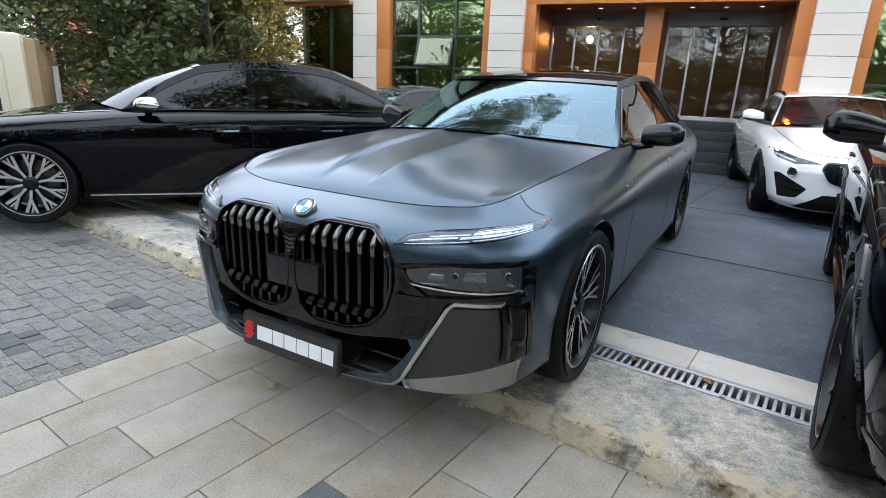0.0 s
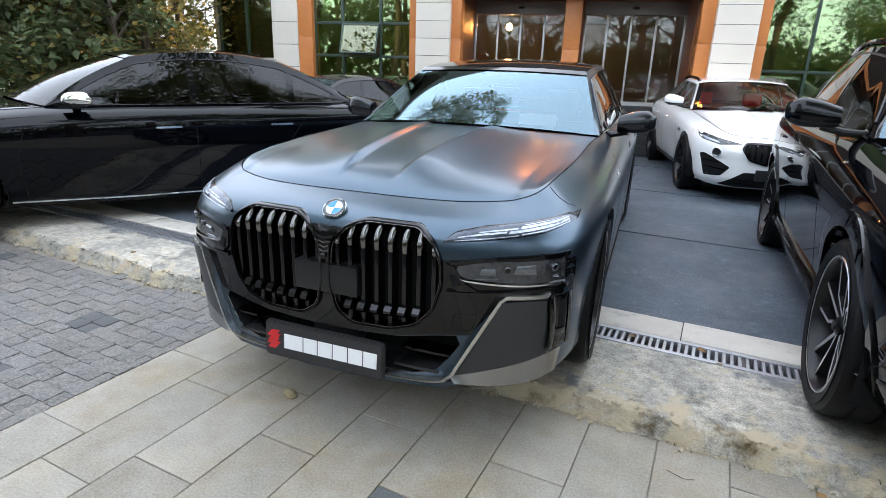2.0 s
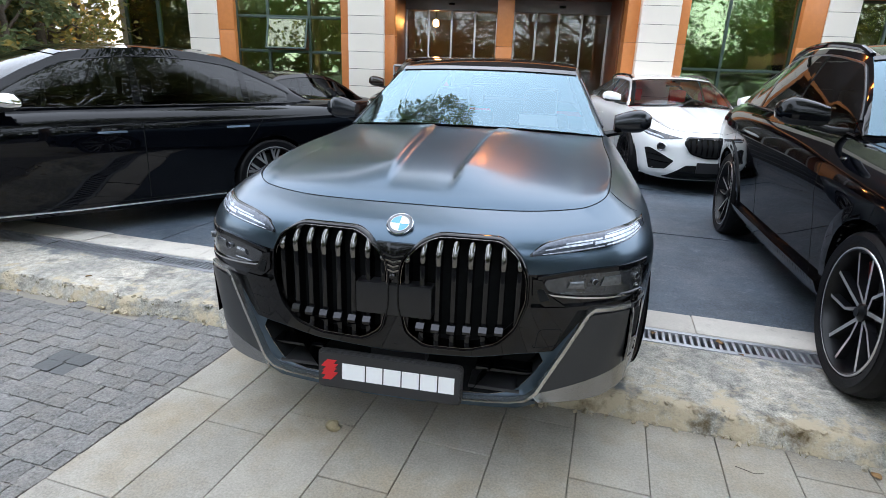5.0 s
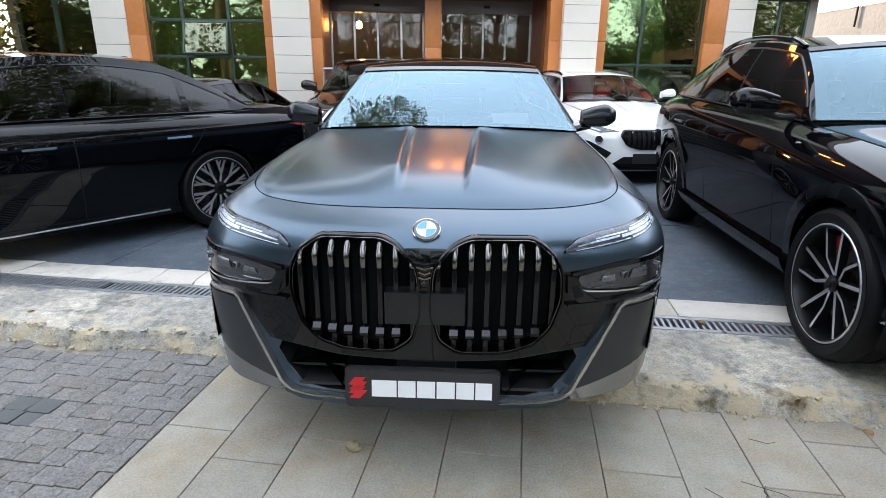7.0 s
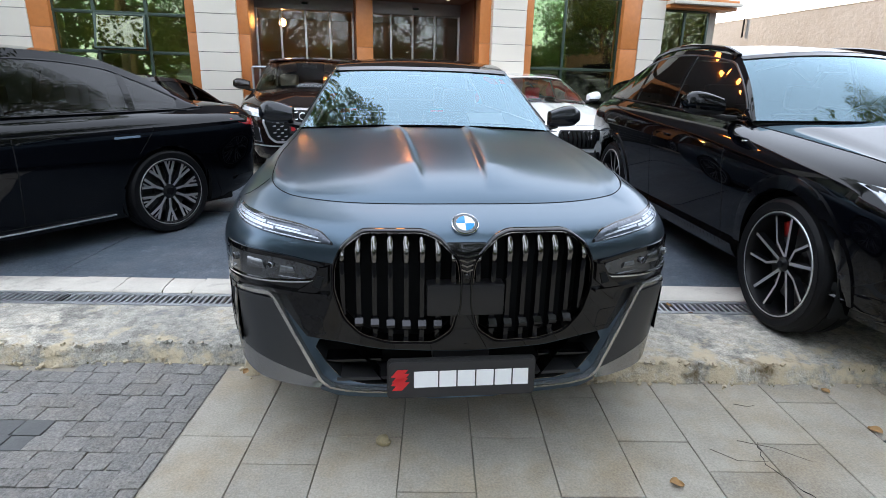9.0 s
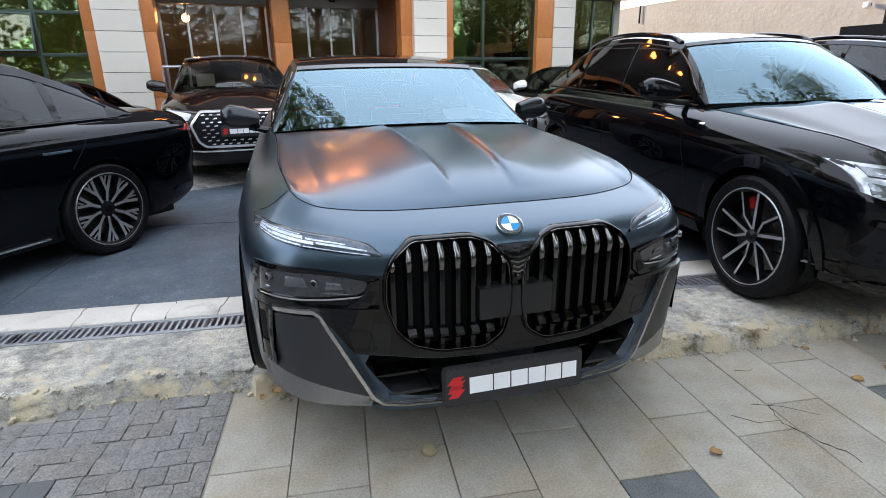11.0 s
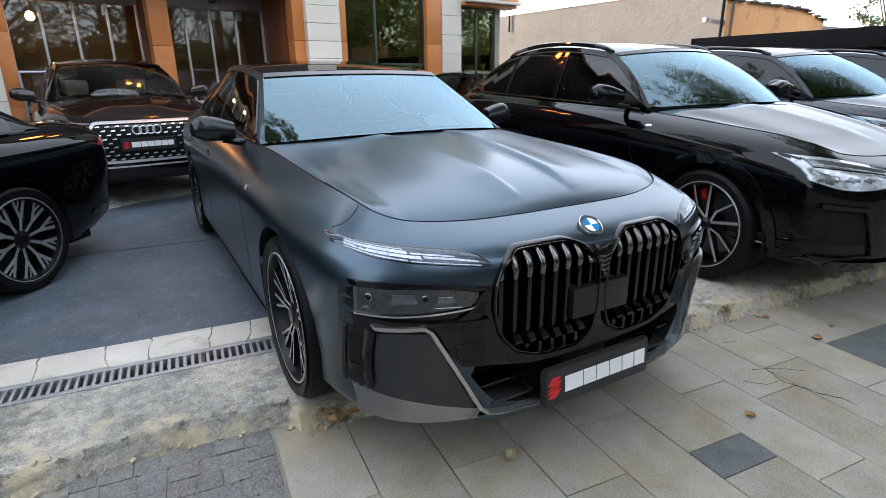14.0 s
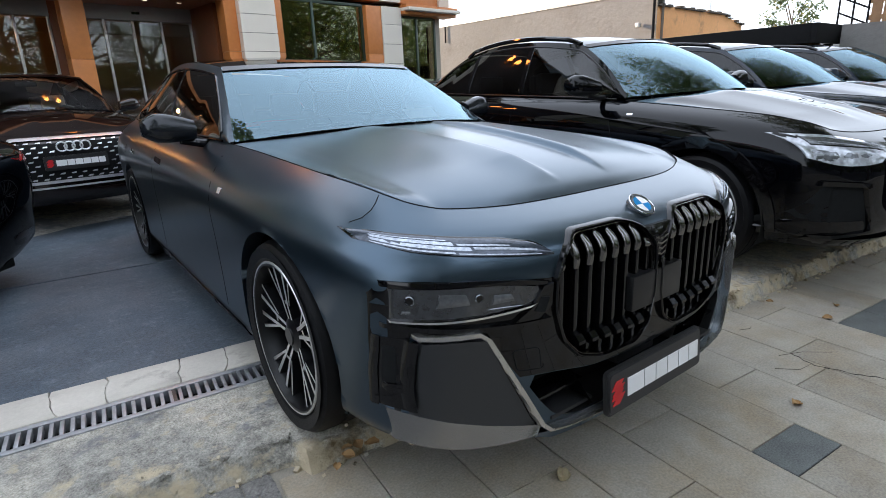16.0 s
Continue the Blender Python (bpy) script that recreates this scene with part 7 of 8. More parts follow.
    for v in ("left", "right"):
        for q in range(3):
            panel("wing_vent", ribbon([(1.28 + q * 0.07, 0.745), (1.31 + q * 0.07, 0.775)], 0.032), tree, v, 0.004, 0.005, DARK, root)
        panel("sill", [(1.40, 0.23), (3.4, 0.24), (3.4, 0.29), (1.40, 0.28)], tree, v, 0.012, 0.02, PLASTIC, root, step=0.12)
    return root


white_suv(pose(2.73, 5.56, 0.1, 0, 0, 7))


def plain_saloon(at, paint, label):
    k = dict(SALOON, fine=0.06, rows=20, cabin=dict(SALOON["cabin"]), style="fork", spokes=5)
    root, sh, tree = make_car("saloon_car", at, label, k, paint)
    both("headlamp", rounded([(0.46, 0.60), (0.52, 0.68), (0.86, 0.73), (0.90, 0.70), (0.82, 0.60)], 0.015), tree, "front", 0.006, 0.012, LAMP_CLEAR, root, step=0.06)
    panel("grille", rounded([(-0.42, 0.62), (-0.34, 0.72), (0.34, 0.72), (0.42, 0.62), (0.36, 0.36), (-0.36, 0.36)], 0.03), tree, "front", 0.008, 0.012, DARK, root, step=0.07)
    both("tail_lamp", rounded([(0.3, 0.86), (0.80, 0.865), (0.88, 0.90), (0.90, 0.955), (0.80, 0.945), (0.3, 0.90)], 0.012), tree, "rear", 0.008, 0.012, LAMP_RED, root, step=0.06)
    return root


plain_saloon(pose(-4.95, 5.0, 0.1, 0, 0, -30) @ Matrix.Diagonal((0.85, 0.78, 0.9, 1)), BROWN_BLACK, "dark saloon parked close to the windows")
plain_saloon(pose(6.0, 5.6, 0.1, 0, 0, 10), BLACK_PAINT, "black saloon behind the white SUV")

# ---- walls, sheds and terrace on the far side of the yard ----
def slab_wall(name, pts, z0, tops, thick, mat, label, category="wall"):
    """An upright wall along a line, with a top that may slope."""
    bm = bmesh.new()
    (x0, y0), (x1, y1) = pts
    d = Vector((x1 - x0, y1 - y0, 0)).normalized()
    nrm = Vector((-d.y, d.x, 0)) * thick
    a, b = Vector((x0, y0, 0)), Vector((x1, y1, 0))
    n = 12
    rows = []
    for k in range(n + 1):
        p = a.lerp(b, k / n)
        t = tops[0] + (tops[1] - tops[0]) * k / n
        rows.append([p + Vector((0, 0, z0)), p + Vector((0, 0, t)), p + nrm + Vector((0, 0, t)), p + nrm + Vector((0, 0, z0)), p + Vector((0, 0, z0))])
    sheet(bm, rows)
    return tagged(finish(name, bm, mat, angle=30), label, category, kind="structure")


slab_wall("wall_yard", ((10.75, 6.55), (10.75, 26.0)), 0.0, (3.30, 3.44), -0.3, RENDER_GREY, "long rough grey rendered wall with a level top")
bm = bmesh.new()
sheet(bm, [[(x, y, z + d) for x, d in ((10.73, -0.015), (10.73, 0.02), (11.07, 0.02), (11.07, -0.015), (10.73, -0.015))] for y, z in ((6.53, 3.32), (16.0, 3.385), (26.0, 3.46))])
tagged(finish("coping", bm, GALV, smooth=False), "thin grey metal coping on the grey wall", "trim", kind="structure")
bm = bmesh.new()
tube(bm, [(10.70, 6.60, 0.1), (10.70, 6.60, 3.28)], 0.03, 10)
tagged(finish("downpipe", bm, CANOPY), "dark downpipe at the wall corner", "pipe", kind="structure")
bm = bmesh.new()
tube(bm, [(10.70, 14.2, 2.85), (10.70, 14.2, 3.36)], 0.025, 6)
tagged(finish("wall_seam_post", bm, CANOPY), "thin dark post on the grey wall", "post", kind="structure")
slab_wall("wall_orange", ((10.80, 6.62), (14.2, 6.62)), 0.0, (3.02, 2.96), 0.25, ORANGE_SUNLIT, "orange rendered wall with evening sunlight put into its colour")
slab_wall("wall_orange_low", ((14.2, 6.62), (15.2, 6.62)), 0.0, (2.94, 2.74), 0.25, ORANGE_SUNLIT, "lower end of the orange wall with a worn top")
slab_wall("wall_far_low", ((15.2, 6.62), (24.0, 6.62)), 0.0, (2.62, 2.5), 0.25, RENDER_GREY, "low grey wall beyond the orange one")
bm = bmesh.new()
for k in range(26):
    t = k / 25
    x = 10.85 + 4.3 * t
    z = 3.02 - 0.06 * (x - 10.8) / 3.4 if x < 14.2 else 2.94 - 0.2 * (x - 14.2)
    if k % 9 != 4:
        box(bm, x - 0.09, x + 0.09, 6.56, 6.92, z - 0.01, z + 0.035 + 0.02 * math.sin(k * 2.3))
tagged(finish("wall_tiles", bm, BARK, smooth=False), "row of dark cap tiles on the orange wall", "roof tiles", kind="stuff")
flood = thing("flood_light", pose(10.72, 6.95, 2.62, 0, 0, -90) @ pose(0, -0.06, 0), "small white flood light on the wall corner", "lamp")
part("lamp_head", boxed(-0.05, 0.05, -0.09, 0.0, -0.05, 0.05, bevel=0.012), WHITE_INK, flood)
part("bracket", boxed(-0.02, 0.02, 0.0, 0.06, -0.04, 0.04, bevel=0.004), STEEL, flood)

# black flat canopy with an open front
can = thing("canopy", pose(8.9, 5.9, 0, 0, 0, -90), "black flat-roofed canopy over an outdoor terrace", "canopy")
part("fascia", boxed(0.0, 3.2, -0.06, 0.05, 1.83, 2.13, bevel=0.01), CANOPY, can)
part("fascia_end", boxed(-0.1, -0.002, -0.06, 2.6, 1.83, 2.13, bevel=0.01), CANOPY, can)
part("fascia_end", boxed(3.202, 3.3, -0.06, 2.6, 1.83, 2.13, bevel=0.01), CANOPY, can)
part("roof_sheet", boxed(0.0, 3.2, 0.052, 2.6, 2.05, 2.12), CANOPY, can)
for x, y in ((0.05, 0.0), (0.05, 2.5), (3.2, 2.5), (3.2, 0.8)):
    part("post", boxed(x - 0.06, x + 0.06, y - 0.05, y + 0.05, 0.1, 1.83, bevel=0.008), CANOPY, can)
part("awning_edge", boxed(2.1, 3.1, 0.7, 0.76, 1.72, 1.95, bevel=0.01), TIMBER, can, "pale timber board under the canopy")
slab_wall("wall_terrace", ((9.75, 2.55), (9.75, -2.6)), 0.0, (2.12, 2.02), 0.3, RENDER_GREY, "grey concrete terrace wall")
ter = thing("terrace_fence", pose(9.9, 2.22, 2.04, 0, 0, -90), "pale timber board fence on a terrace edge", "fence")
for k in range(16):
    part("board", boxed(k * 0.16, k * 0.16 + 0.14, 0, 0.03, 0.0, 0.50 + 0.05 * math.sin(k * 1.7), bevel=0.006), TIMBER, ter)
for z in (0.12, 0.38):
    part("fence_rail", boxed(-0.05, 2.6, 0.03, 0.07, z, z + 0.08, bevel=0.006), TIMBER, ter)
rl = thing("terrace_railing", pose(9.9, 2.68, 2.06, 0, 0, -90), "dark metal railing sloping along the terrace steps", "railing")
for k in range(3):
    bm = bmesh.new()
    tube(bm, [(k * 0.21, 0, 0), (k * 0.21, 0, 0.78 - 0.11 * k)], 0.016, 8)
    part("post", bm, CANOPY, rl)
for z in (0.26, 0.50, 0.76):
    bm = bmesh.new()
    tube(bm, [(0, 0, z), (0.44, 0, z - 0.22)], 0.014, 8)
    part("rail", bm, CANOPY, rl)

# street lamp far off
sl = thing("street_lamp", pose(27, 13.5, -0.1), "slim grey street lamp far behind the canopy", "street lamp")
bm = bmesh.new()
tube(bm, [(0, 0, 0), (0, 0, 5.0), (0.1, 0, 5.3)], [0.07, 0.05, 0.045], 8)
part("pole", bm, GALV, sl)
part("lamp_head", boxed(0.05, 0.75, -0.1, 0.1, 5.28, 5.38, bevel=0.03), GALV, sl)

# cream gatehouse beyond the black saloon
gate = thing("gatehouse", pose(-10.3, 3.89, -0.05, 0, 0, 55), "small cream gatehouse with a tan corner and white window", "kiosk")
part("gate_wall", boxed(-2.5, 0.25, -1.0, 1.2, 0.0, 2.05, bevel=0.12), CREAM, gate)
part("gate_corner", boxed(0.16, 0.42, -0.9, 1.1, 0.0, 1.98, bevel=0.1), TAN, gate, "tan rounded corner")
part("downpipe", boxed(0.43, 0.52, 0.2, 0.32, 0.0, 1.55, bevel=0.02), WHITE_WALL, gate)
win = part("window", boxed(-1.5, -0.12, -1.03, -0.99, 0.75, 1.65), LAMP_DARK, gate)
for x0, x1, z0, z1 in ((-1.55, -0.05, 1.62, 1.72), (-1.55, -0.05, 0.68, 0.78), (-0.16, -0.05, 0.78, 1.62), (-0.85, -0.78, 0.78, 1.62), (-1.55, -1.45, 0.78, 1.62)):
    part("window_frame", boxed(x0, x1, -1.07, -1.0, z0, z1, bevel=0.008), CREAM, win)


# red and white apartment block behind the trees
def apartment(at):
    b = thing("apartment_building", at, "red and white apartment building behind the trees", "building")
    part("wall", boxed(-9, 9, 0, 8, 0, 11.0), WHITE_WALL, b, smooth=False)
    for f in range(4):
        z = 0.4 + f * 2.7
        for k in range(6):
            x = -8.0 + k * 2.9
            if k % 2 == 0:
                part("wall_panel", boxed(x - 0.35, x + 1.85, -0.05, 0.0, z - 0.1, z + 2.3), PINK, b, "red rendered wall panel", smooth=False)
            w = part("window", boxed(x, x + 1.3, -0.08, -0.05, z + 0.7, z + 2.0), LAMP_DARK, b, smooth=False)
            for x0, x1, z0, z1 in ((x - 0.06, x + 1.36, z + 2.0, z + 2.08), (x - 0.06, x + 1.36, z + 0.62, z + 0.7), (x - 0.06, x, z + 0.7, z + 2.0), (x + 1.3, x + 1.36, z + 0.7, z + 2.0), (x + 0.62, x + 0.68, z + 0.7, z + 2.0)):
                part("window_frame", boxed(x0, x1, -0.12, -0.05, z0, z1), WHITE_WALL, w, smooth=False)
        part("balcony", boxed(-2.6, 2.6, -1.2, -0.06, z - 0.2, z - 0.05, bevel=0.02), WHITE_WALL, b)
        for q in range(14):
            part("baluster", boxed(-2.55 + q * 0.39, -2.51 + q * 0.39, -1.18, -1.14, z - 0.05, z + 0.8), WHITE_WALL, b, smooth=False)
    part("roof", boxed(-9.4, 9.4, -0.4, 8.4, 11.0, 11.3), PINK, b, smooth=False)


apartment(pose(-24, 13.5, -0.1, 0, 0, 48))


# ---- trees ----
def leaf_cloud(bm, centre, radius, count, size, rg, squash=0.85):
    """Small folded leaves round a limb's end, thinner towards the edge."""
    for _ in range(count):
        d = Vector((rg.gauss(0, 1), rg.gauss(0, 1), rg.gauss(0, 1) * squash))
        d = d.normalized() * radius * rg.random() ** 0.45
        c = Vector(centre) + d
        a = Vector((rg.gauss(0, 1), rg.gauss(0, 1), rg.gauss(0, 0.6))).normalized()
        n = Vector((rg.gauss(0, 0.6), rg.gauss(0, 0.6), 1)).normalized()
        b = n.cross(a).normalized()
        s = size * rg.uniform(0.6, 1.25)
        p = [bm.verts.new(c + a * s * u + b * s * v + n * s * w) for u, v, w in ((-0.55, 0, 0), (-0.1, 0.42, 0.1), (0.6, 0, -0.05), (-0.1, -0.42, 0.1))]
        bm.faces.new((p[0], p[1], p[2], p[3]))


def make_tree(at, height, spread, clumps, leaves, size, mat, label, seed, trunk=0.14, low=0.35, group="", lean=(0, 0)):
    rg = random.Random(seed)
    t = thing("tree", at, label, "tree", group)
    bm = bmesh.new()
    top = Vector((rg.uniform(-0.3, 0.3) + lean[0] * 0.6, rg.uniform(-0.3, 0.3) + lean[1] * 0.6, height * 0.8))
    bend = Vector((rg.uniform(-0.2, 0.2), rg.uniform(-0.2, 0.2), height * 0.4))
    tube(bm, [(0, 0, -0.1), (0.02, 0, 0.3), tuple(bend), tuple(top)], [trunk * 1.5, trunk, trunk * 0.75, trunk * 0.2], 10)
    ends = []
    for k in range(clumps):
        h = low + (1 - low) * (k + rg.random()) / clumps
        a = k * 2.4 + rg.uniform(-0.5, 0.5)
        reach = spread * (0.35 + 0.65 * math.sin(math.pi * min(1, (h - low) / (1.05 - low) * 0.85 + 0.15))) * rg.uniform(0.6, 1.1)
        e = Vector((reach * math.cos(a) + lean[0] * h, reach * math.sin(a) + lean[1] * h, height * h))
        base = bend.lerp(top, min(1, max(0, h * 1.2 - 0.45)))
        mid = base.lerp(e, 0.5) + Vector((0, 0, 0.08 * height * rg.uniform(-0.3, 1)))
        tube(bm, [tuple(base), tuple(mid), tuple(e)], [trunk * 0.4, trunk * 0.22, trunk * 0.06], 6)
        ends.append(e)
        ends.append(mid.lerp(e, 0.4))
    part("trunk", bm, BARK, t, angle=60)
    bm = bmesh.new()
    for e in ends:
        leaf_cloud(bm, e, spread * rg.uniform(0.24, 0.42), leaves, size, rg)
    part("crown", bm, mat, t, smooth=False)
    return t


# thicket beside the building
for i, (x, y, h, s, warm) in enumerate(((-8.9, 6.7, 4.6, 1.5, 1), (-10.2, 7.6, 5.0, 1.7, 0), (-9.8, 5.6, 4.2, 1.6, 0), (-11.6, 6.3, 5.2, 1.9, 1), (-11.3, 4.6, 4.4, 1.7, 0), (-13.2, 5.2, 5.2, 2.0, 0), (-8.6, 8.4, 5.0, 1.4, 1), (-12.8, 8.4, 5.6, 2.0, 1), (-13.4, 2.8, 4.6, 1.8, 0), (-8.0, 6.2, 3.9, 1.1, 0), (-8.3, 7.5, 4.6, 1.3, 1), (-9.3, 5.9, 4.2, 1.3, 0), (-9.4, 8.0, 5.2, 1.5, 1), (-10.6, 6.6, 5.0, 1.6, 1), (-12.0, 10.4, 6.4, 2.0, 1), (-14.6, 9.6, 6.6, 2.2, 0), (-15.6, 6.8, 6.2, 2.1, 1), (-16.6, 4.0, 6.0, 2.1, 0))):
    make_tree(pose(x, y, -0.1), h, s, 16, 120, 0.13 if not warm else 0.10, LEAF_WARM if warm else LEAF, "leafy tree turning yellow" if warm else "dense green broad-leaved tree", 20 + i, 0.08, 0.12, "thicket beside the building")
# tall trees whose high limbs reach over the yard, seen mirrored in the windscreens
make_tree(pose(-8.1, 6.9, -0.1), 10.2, 1.65, 18, 230, 0.095, LEAF_DARK, "tall slender tree leaning over the yard", 41, 0.1, 0.72, lean=(6.2, 0.2))
make_tree(pose(8.8, -4.9, -0.1), 9.8, 2.9, 26, 380, 0.10, LEAF_DARK, "tall street tree spreading over the parked cars", 44, 0.2, 0.6, "street trees", lean=(-0.6, 6.9))
for x, y, k, ln in ((-6.8, -5.0, 1, (0.0, 3.0)), (4.2, -5.2, 3, (-0.6, 4.6)), (7.6, -5.6, 5, (-0.8, 4.4))):
    make_tree(pose(x, y, -0.15), 11.0, 3.4, 24, 165, 0.16, LEAF_DARK, "tall street tree with high dark green crown", 140 + k, 0.17, 0.47, "street trees", lean=ln)
for x, y, k in ((12.8, -2.2, 7), (16.2, -1.2, 9), (15.0, -4.6, 11), (19.5, -0.6, 13)):
    make_tree(pose(x, y, -0.15), 6.4, 2.3, 22, 130, 0.15, LEAF_DARK, "dense low street tree beyond the parked cars", 240 + k, 0.12, 0.12, "street trees")
# street trees across the road, seen mirrored in glass and paint
for i in range(13):
    x = -22 + i * 3.6 + 0.8 * math.sin(i * 2.1)
    make_tree(pose(x, -7.6 - 2.6 * (i % 2) + 0.5 * math.sin(i * 1.3), -0.15), (9.5 if x < -6 else 6.6) + 1.0 * math.sin(i * 1.9), 3.0 if x < -6 else 2.6, 22, 190 if x < -6 else 140, 0.13, LEAF_DARK, "tall street tree with dark green crown", 60 + i, 0.17, 0.2, "street trees")
# the far side of the street, closed by a bank of bushes and trees
rg = random.Random(3)
bm = bmesh.new()
for i in range(420):
    x = -46 + 92 * i / 420 + rg.uniform(-0.4, 0.4)
    tall = 5.0 if x < -7 else 5.0 - 1.8 * min(1, (x + 7) / 7)
    for q in range(3):
        z = tall * rg.random() ** 0.8
        leaf_cloud(bm, (x, -15.5 + rg.uniform(-1.2, 1.2), z), 1.1, 22, 0.5, rg)
tagged(finish("far_woods", bm, LEAF_DARK, smooth=False), "bank of dense green bushes across the street", "bushes", kind="stuff")
make_tree(pose(21.0, 7.6, -0.15), 4.6, 0.9, 12, 60, 0.12, LEAF, "small tree behind the canopy", 91, 0.07, 0.45)

# ---- small things on the ground ----
rng = random.Random(31)
stone = thing("pebble", pose(-0.285, 0.155, 0.002, 0, 0, 20), "small pale crumpled leaf-like lump on a slab", "pebble")
bm = bmesh.new()
bmesh.ops.create_icosphere(bm, subdivisions=3, radius=0.03)
for v in bm.verts:
    k = 1 + 0.5 * noise.noise(v.co * 40)
    v.co = Vector((v.co.x * k, v.co.y * k * 0.7, max(0, (v.co.z + 0.022) * 0.8 * k)))
part("lump", bm, surf("pale_clod", (0.34, 0.28, 0.17), 0.9, grain=(80, 0.3)), stone)


def dry_leaf(at, size, seed):
    rg = random.Random(seed)
    bm = bmesh.new()
    rows = []
    for k in range(7):
        t = k / 6
        w = math.sin(math.pi * (0.08 + 0.9 * t)) * 0.42
        rows.append([(size * (t - 0.5), size * w * u, size * (0.05 + 0.18 * u * u * rg.uniform(0.7, 1.2) + 0.06 * math.sin(t * 5))) for u in (-1, -0.5, 0, 0.5, 1)])
    sheet(bm, rows)
    ob = tagged(finish("dry_leaf", bm, DEAD_LEAF), "dry brown fallen leaf", "leaf", "fallen leaves")
    ob.matrix_world = at


for i, (x, y) in enumerate(((-0.86, 0.66), (-0.80, 0.69), (-0.92, 0.63), (-0.76, 0.66), (-0.84, 0.70), (1.86, 0.02), (2.1, 0.05), (1.62, 1.10), (1.55, 1.22), (1.2, 1.26), (-2.4, 1.22), (1.9, 0.34), (0.8, -0.2), (-2.6, 0.9))):
    dry_leaf(pose(x, y, 0.004 if y < 0.62 else 0.10, rng.uniform(-15, 15), rng.uniform(-15, 15), rng.uniform(0, 360)), rng.uniform(0.03, 0.055), i)
for i, pts in enumerate((((1.2, 0.02), (1.32, -0.04), (1.42, -0.14)), ((1.05, -0.02), (1.12, -0.10), (1.24, -0.12)), ((1.36, 0.28), (1.42, 0.25), (1.46, 0.26)))):
    bm = bmesh.new()
    tube(bm, [(x, y, 0.006) for x, y in pts], [0.0015, 0.0013, 0.0008], 5)
    tagged(finish("twig", bm, BARK), "thin dry twig lying on the slabs", "twig", "twigs")

bm = bmesh.new()
rg = random.Random(9)
way = spline([(1.285, 0.005, 0.0028), (1.232, -0.10, 0.0028), (1.226, -0.142, 0.0028), (1.255, -0.225, 0.0028), (1.262, -0.28, 0.0028), (1.30, -0.35, 0.0028), (1.305, -0.42, 0.0028)], 26)
tube(bm, [(x + rg.uniform(-0.006, 0.006), y + rg.uniform(-0.003, 0.003), z - 0.0015) for x, y, z in way], [0.0015 * rg.uniform(0.5, 1.2) for _ in way], 5)
o = tagged(finish("slab_crack", bm, DARK), kind="stuff")
o.parent = pavement

# grass tufts and crumbs along the broken edge
bm = bmesh.new()
for _ in range(420):
    u = rng.uniform(-6.5, 5.5)
    if -0.9 < u < 0.8 or noise.noise((u * 1.7, 4, 0)) < 0.05:
        continue
    v = strip_front(u) + rng.uniform(-0.06, 0.02)
    p = PAVE @ Vector((u, v, 0.0 if v < strip_front(u) - 0.03 else 0.06))
    a = rng.uniform(0, 6.28)
    for q in range(3):
        h = rng.uniform(0.008, 0.03)
        d = Vector((math.cos(a + q), math.sin(a + q), 0)) * 0.012
        bm.faces.new([bm.verts.new(p + w) for w in (-d * 0.2, d * 0.2, d + Vector((0, 0, h)))])
tagged(finish("weeds", bm, leafy("dry_weeds", (0.14, 0.13, 0.05), (0.3, 0.24, 0.1)), smooth=False), "sparse dry weeds along the broken concrete edge", "weeds", kind="stuff")
bm = bmesh.new()
for _ in range(900):
    u = rng.uniform(-6.5, 6.0)
    v = strip_front(u) + rng.gauss(-0.03, 0.03)
    s = rng.uniform(0.003, 0.012)
    z = 0.0 if v < strip_front(u) - 0.02 else 0.085
    box(bm, -s, s, -s * 0.8, s * 0.8, -s * 0.5, s * 0.7, m=PAVE @ pose(u, v, z + s * 0.4, rng.uniform(-30, 30), rng.uniform(-30, 30), rng.uniform(0, 90)))
tagged(finish("crumbs", bm, CONCRETE, smooth=False), "crumbs of broken concrete along the edge", "rubble", kind="stuff")

# pale worn joints in the drive
bm = bmesh.new()
for q in range(6):
    u = -8.4 + q * 2.84
    for a, b in ((1.76, 5.2), (5.2, 9.6)):
        box(bm, u - 0.002, u + 0.002, a, b, 0.1, 0.109, m=PAVE @ pose(0.1 * (a > 3), 0, 0))
for q in range(3):
    box(bm, -9.0, 8.0, 3.7 + q * 2.3, 3.704 + q * 2.3, 0.1, 0.1085, m=PAVE.copy())
o = tagged(finish("driveway_joints", bm, surf("drive_joint", (0.094, 0.106, 0.13), 0.8, grain=(40, 0.4), stain=(2, 0.5), world_space=True), smooth=False), kind="stuff")
o.parent = drive

# ---- pavement pieces ----
def slab_mesh(name, w, d, mat, uneven):
    bm = bmesh.new()
    box(bm, -w / 2, w / 2, -d / 2, d / 2, -0.04, 0.0)
    top = [v for v in bm.verts if v.co.z > -0.01]
    bmesh.ops.bevel(bm, geom=[e for e in bm.edges if all(v in top for v in e.verts)], offset=uneven, segments=1, affect="EDGES")
    me = bpy.data.meshes.new(name)
    bm.to_mesh(me)
    bm.free()
    me.materials.append(mat)
    return me


COL = [-1.155, -0.85, -0.55, -0.23, 0.06, 0.37, 0.68, 0.98, 1.265, 1.54]
while COL[-1] < 9.4:
    COL.append(COL[-1] + 0.295)
FIRST = {0: 0.165, 1: -0.005, 2: 0.17, 3: -0.148, 4: 0.178, 5: 0.49, 6: 0.162, 7: -0.02, 8: 0.155, 9: 0.47, 10: 0.19, 11: 0.19}
PITCH = 0.655
slab_cache = {}
rng = random.Random(12)
rest = bmesh.new()


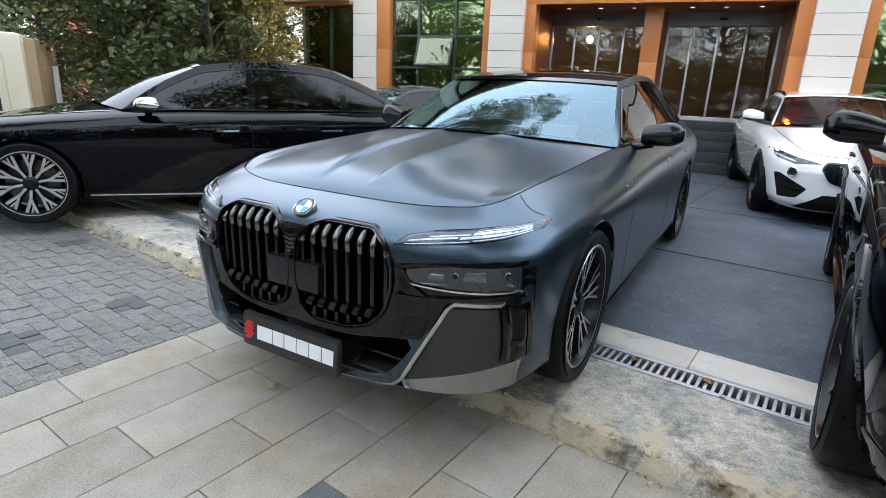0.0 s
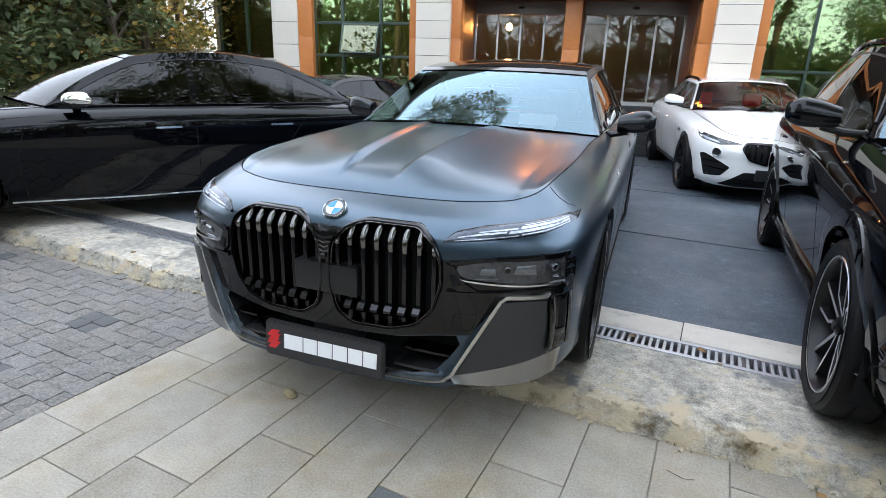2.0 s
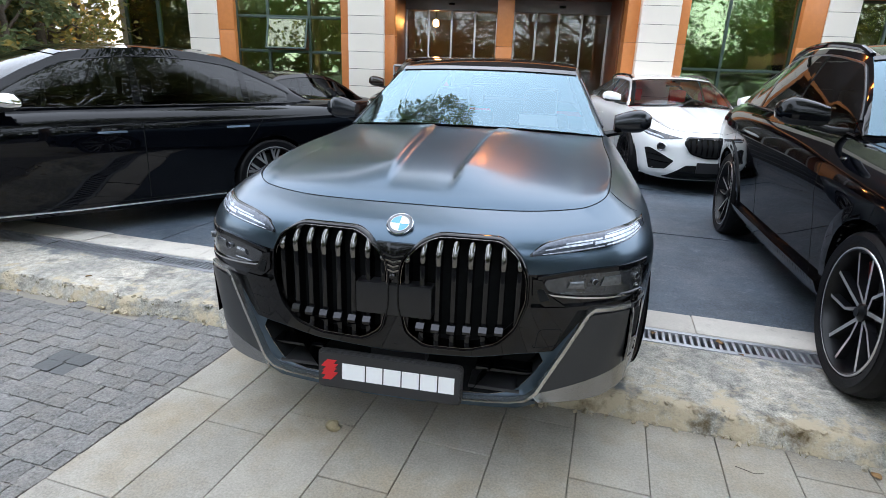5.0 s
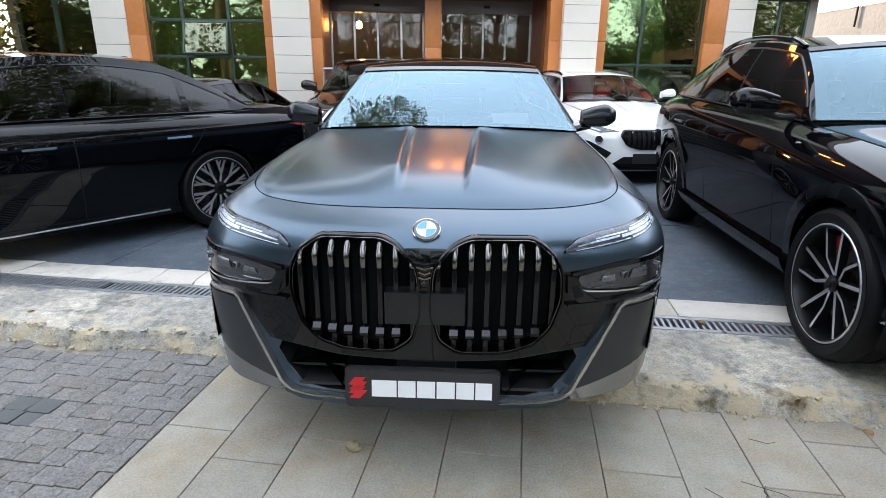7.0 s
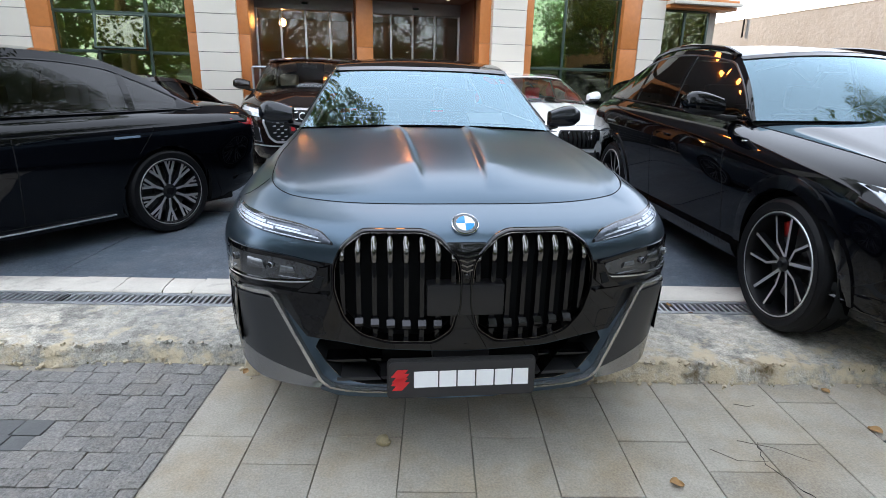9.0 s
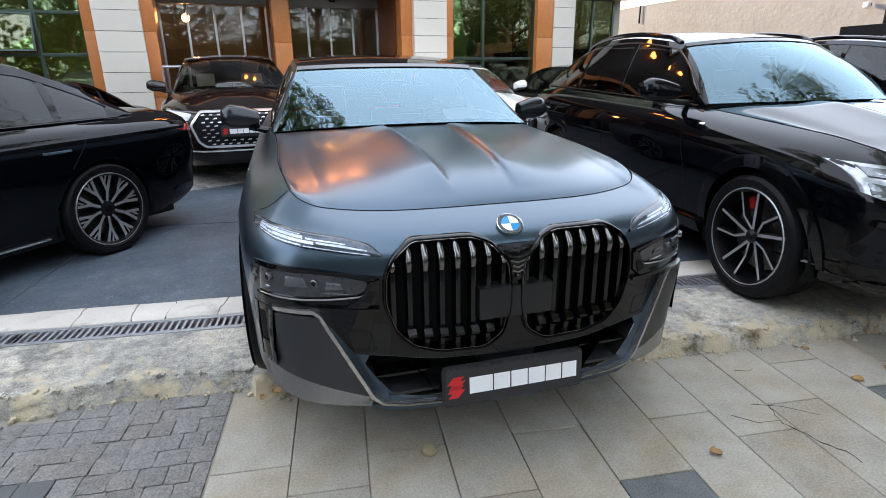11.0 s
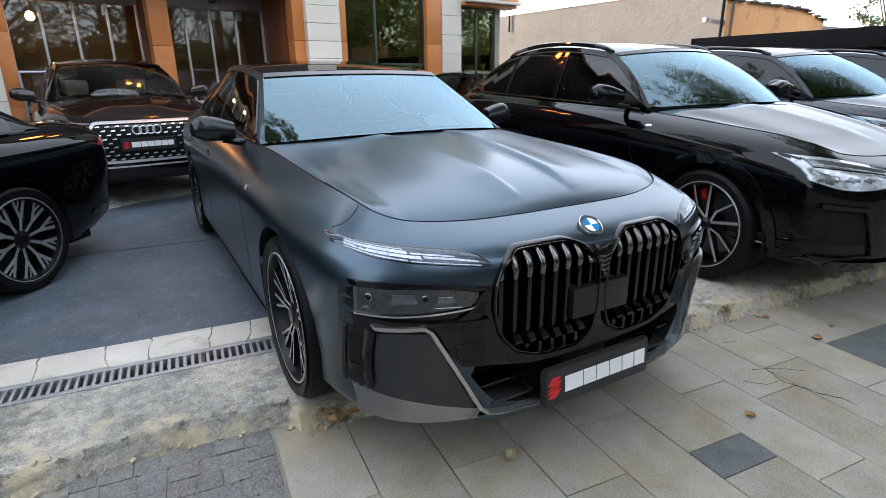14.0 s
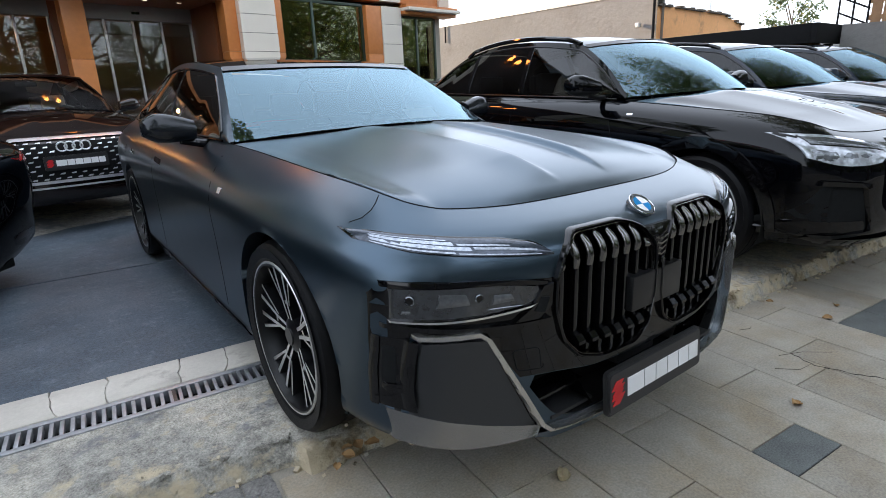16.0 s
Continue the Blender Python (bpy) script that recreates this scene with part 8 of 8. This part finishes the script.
def lay(mat, tag, u0, u1, v0, v1, gap, lift, far=False):
    w, d = round(u1 - u0 - gap, 3), round(v1 - v0 - gap, 3)
    if w < 0.02 or d < 0.02:
        return
    at = PAVE @ pose((u0 + u1) / 2, (v0 + v1) / 2, lift, rng.uniform(-0.15, 0.15), rng.uniform(-0.15, 0.15), 0)
    key = (tag, w, d)
    if key not in slab_cache:
        slab_cache[key] = slab_mesh(tag, w, d, mat, 0.0022)
    o = new(tag, slab_cache[key])
    o.parent = pavement
    o.matrix_world = at


for i in range(len(COL) - 1):
    u0, u1 = COL[i], COL[i + 1]
    v = FIRST.get(i, rng.choice((0.02, 0.17, -0.14, 0.34, 0.5)))
    cuts = [v + k * PITCH for k in range(-7, 3)]
    for a, b in zip(cuts, cuts[1:]):
        a, b = max(a, -3.58), min(b, 0.70)
        if b - a < 0.03 or a > 0.68:
            continue
        if i == 5 and abs(b - (0.49 - PITCH)) < 0.01:  # a small dark slab set among the rest
            lay(SLAB, "slab", u0, u1, a, -0.332, 0.004, 0.0)
            lay(SLAB_DARK, "slab_dark", u0, u1, -0.332, b, 0.004, 0.0)
            continue
        if i in (10, 11) and abs(a - (0.19 - PITCH)) < 0.01:
            lay(SLAB, "slab", u0, u1, a, -0.13, 0.004, 0.0)
            lay(SLAB_DARK, "slab_dark", u0, u1, -0.13, b, 0.004, 0.0)
            continue
        lay(SLAB, "slab", u0, u1, a, b, 0.004, rng.uniform(-0.0015, 0.0015))

# setts: uneven rows, the near ones each a piece
def sett_mesh(k):
    rg = random.Random(k)
    bm = bmesh.new()
    w, d = 0.5, 0.5
    n = 4
    grid = [[(-w + 2 * w * i / n, -d + 2 * d * j / n) for i in range(n + 1)] for j in range(n + 1)]
    rows = []
    for j, row in enumerate(grid):
        r = []
        for i, (x, y) in enumerate(row):
            edge = i in (0, n) or j in (0, n)
            corner = i in (0, n) and j in (0, n)
            r.append((x * (0.97 if corner else 1) + rg.uniform(-0.018, 0.018), y * (0.97 if corner else 1) + rg.uniform(-0.018, 0.018), (-0.06 if edge else 0.0) + rg.uniform(-0.012, 0.012)))
        rows.append(r)
    vs = sheet(bm, rows)
    ring = vs[0] + [r[-1] for r in vs[1:]] + vs[-1][-2::-1] + [r[0] for r in vs[-2:0:-1]]
    low = [bm.verts.new((v.co.x, v.co.y, -0.35)) for v in ring]
    for a in range(len(ring)):
        b = (a + 1) % len(ring)
        bm.faces.new((ring[a], low[a], low[b], ring[b]))
    me = bpy.data.meshes.new("sett")
    bmesh.ops.recalc_face_normals(bm, faces=bm.faces)
    bm.to_mesh(me)
    bm.free()
    me.polygons.foreach_set("use_smooth", [True] * len(me.polygons))
    me.set_sharp_from_angle(angle=radians(50))
    return me


setts = [sett_mesh(k) for k in range(8)]
setts_dark = [sett_mesh(20)]
for me in setts:
    me.materials.append(SETT)
setts_dark[0].materials.append(SETT_DARK)
rng = random.Random(77)
far_bits = bmesh.new()
n_near = 0
v = -3.4
row = 0
while v < 0.80:
    d = 0.103 * rng.uniform(0.92, 1.08)
    u = -1.165 - 0.0 * row
    first = True
    while u > -9.0:
        w = 0.108 * rng.uniform(0.85, 1.2) * (0.6 if first and row % 2 else 1)
        first = False
        cu, cv = u - w / 2, v + d / 2 + 0.02 * math.sin(u * 1.3) + rng.uniform(-0.002, 0.002)
        if cv + d / 2 < strip_front(cu) - 0.02:
            m = PAVE @ pose(cu, cv, rng.uniform(-0.003, 0.003), rng.uniform(-1.0, 1.0), rng.uniform(-1.0, 1.0), rng.uniform(-1.3, 1.3)) @ Matrix.Diagonal((w - 0.003, d - 0.003, 0.07, 1))
            dark = any(abs(cu - a) < 0.115 and abs(cv - b) < 0.06 for a, b in ((-1.88, 0.16), (-1.75, -0.44), (-3.55, 0.5), (-2.9, -0.9)))
            if -2.75 < cu and -0.42 < cv and n_near < 330:
                o = new("sett", setts_dark[0] if dark else rng.choice(setts))
                o.parent = pavement
                o.matrix_world = m
                n_near += 1
            else:
                src = rng.choice(setts)
                base = [far_bits.verts.new(m @ vv.co) for vv in src.vertices]
                for p in src.polygons:
                    f = far_bits.faces.new([base[i] for i in p.vertices])
                    f.smooth = True
                    f.material_index = 1 if dark else 0
        u -= w
    v += d
    row += 1
SETT_FAR = surf("granite_sett_far", (0.18, 0.173, 0.163), 0.78, grain=(90, 0.9), stain=(24, 0.45), dirt=((0.185, 0.168, 0.146), 3.0, 0.45, 0.7), bump=(46, 0.016), island=0.09, world_space=True)
me = bpy.data.meshes.new("setts_far")
far_bits.to_mesh(me)
far_bits.free()
me.materials.append(SETT_FAR)
me.materials.append(SETT_DARK)
me.set_sharp_from_angle(angle=radians(50))
o = tagged(new("setts_far", me), kind="stuff")
o.parent = pavement
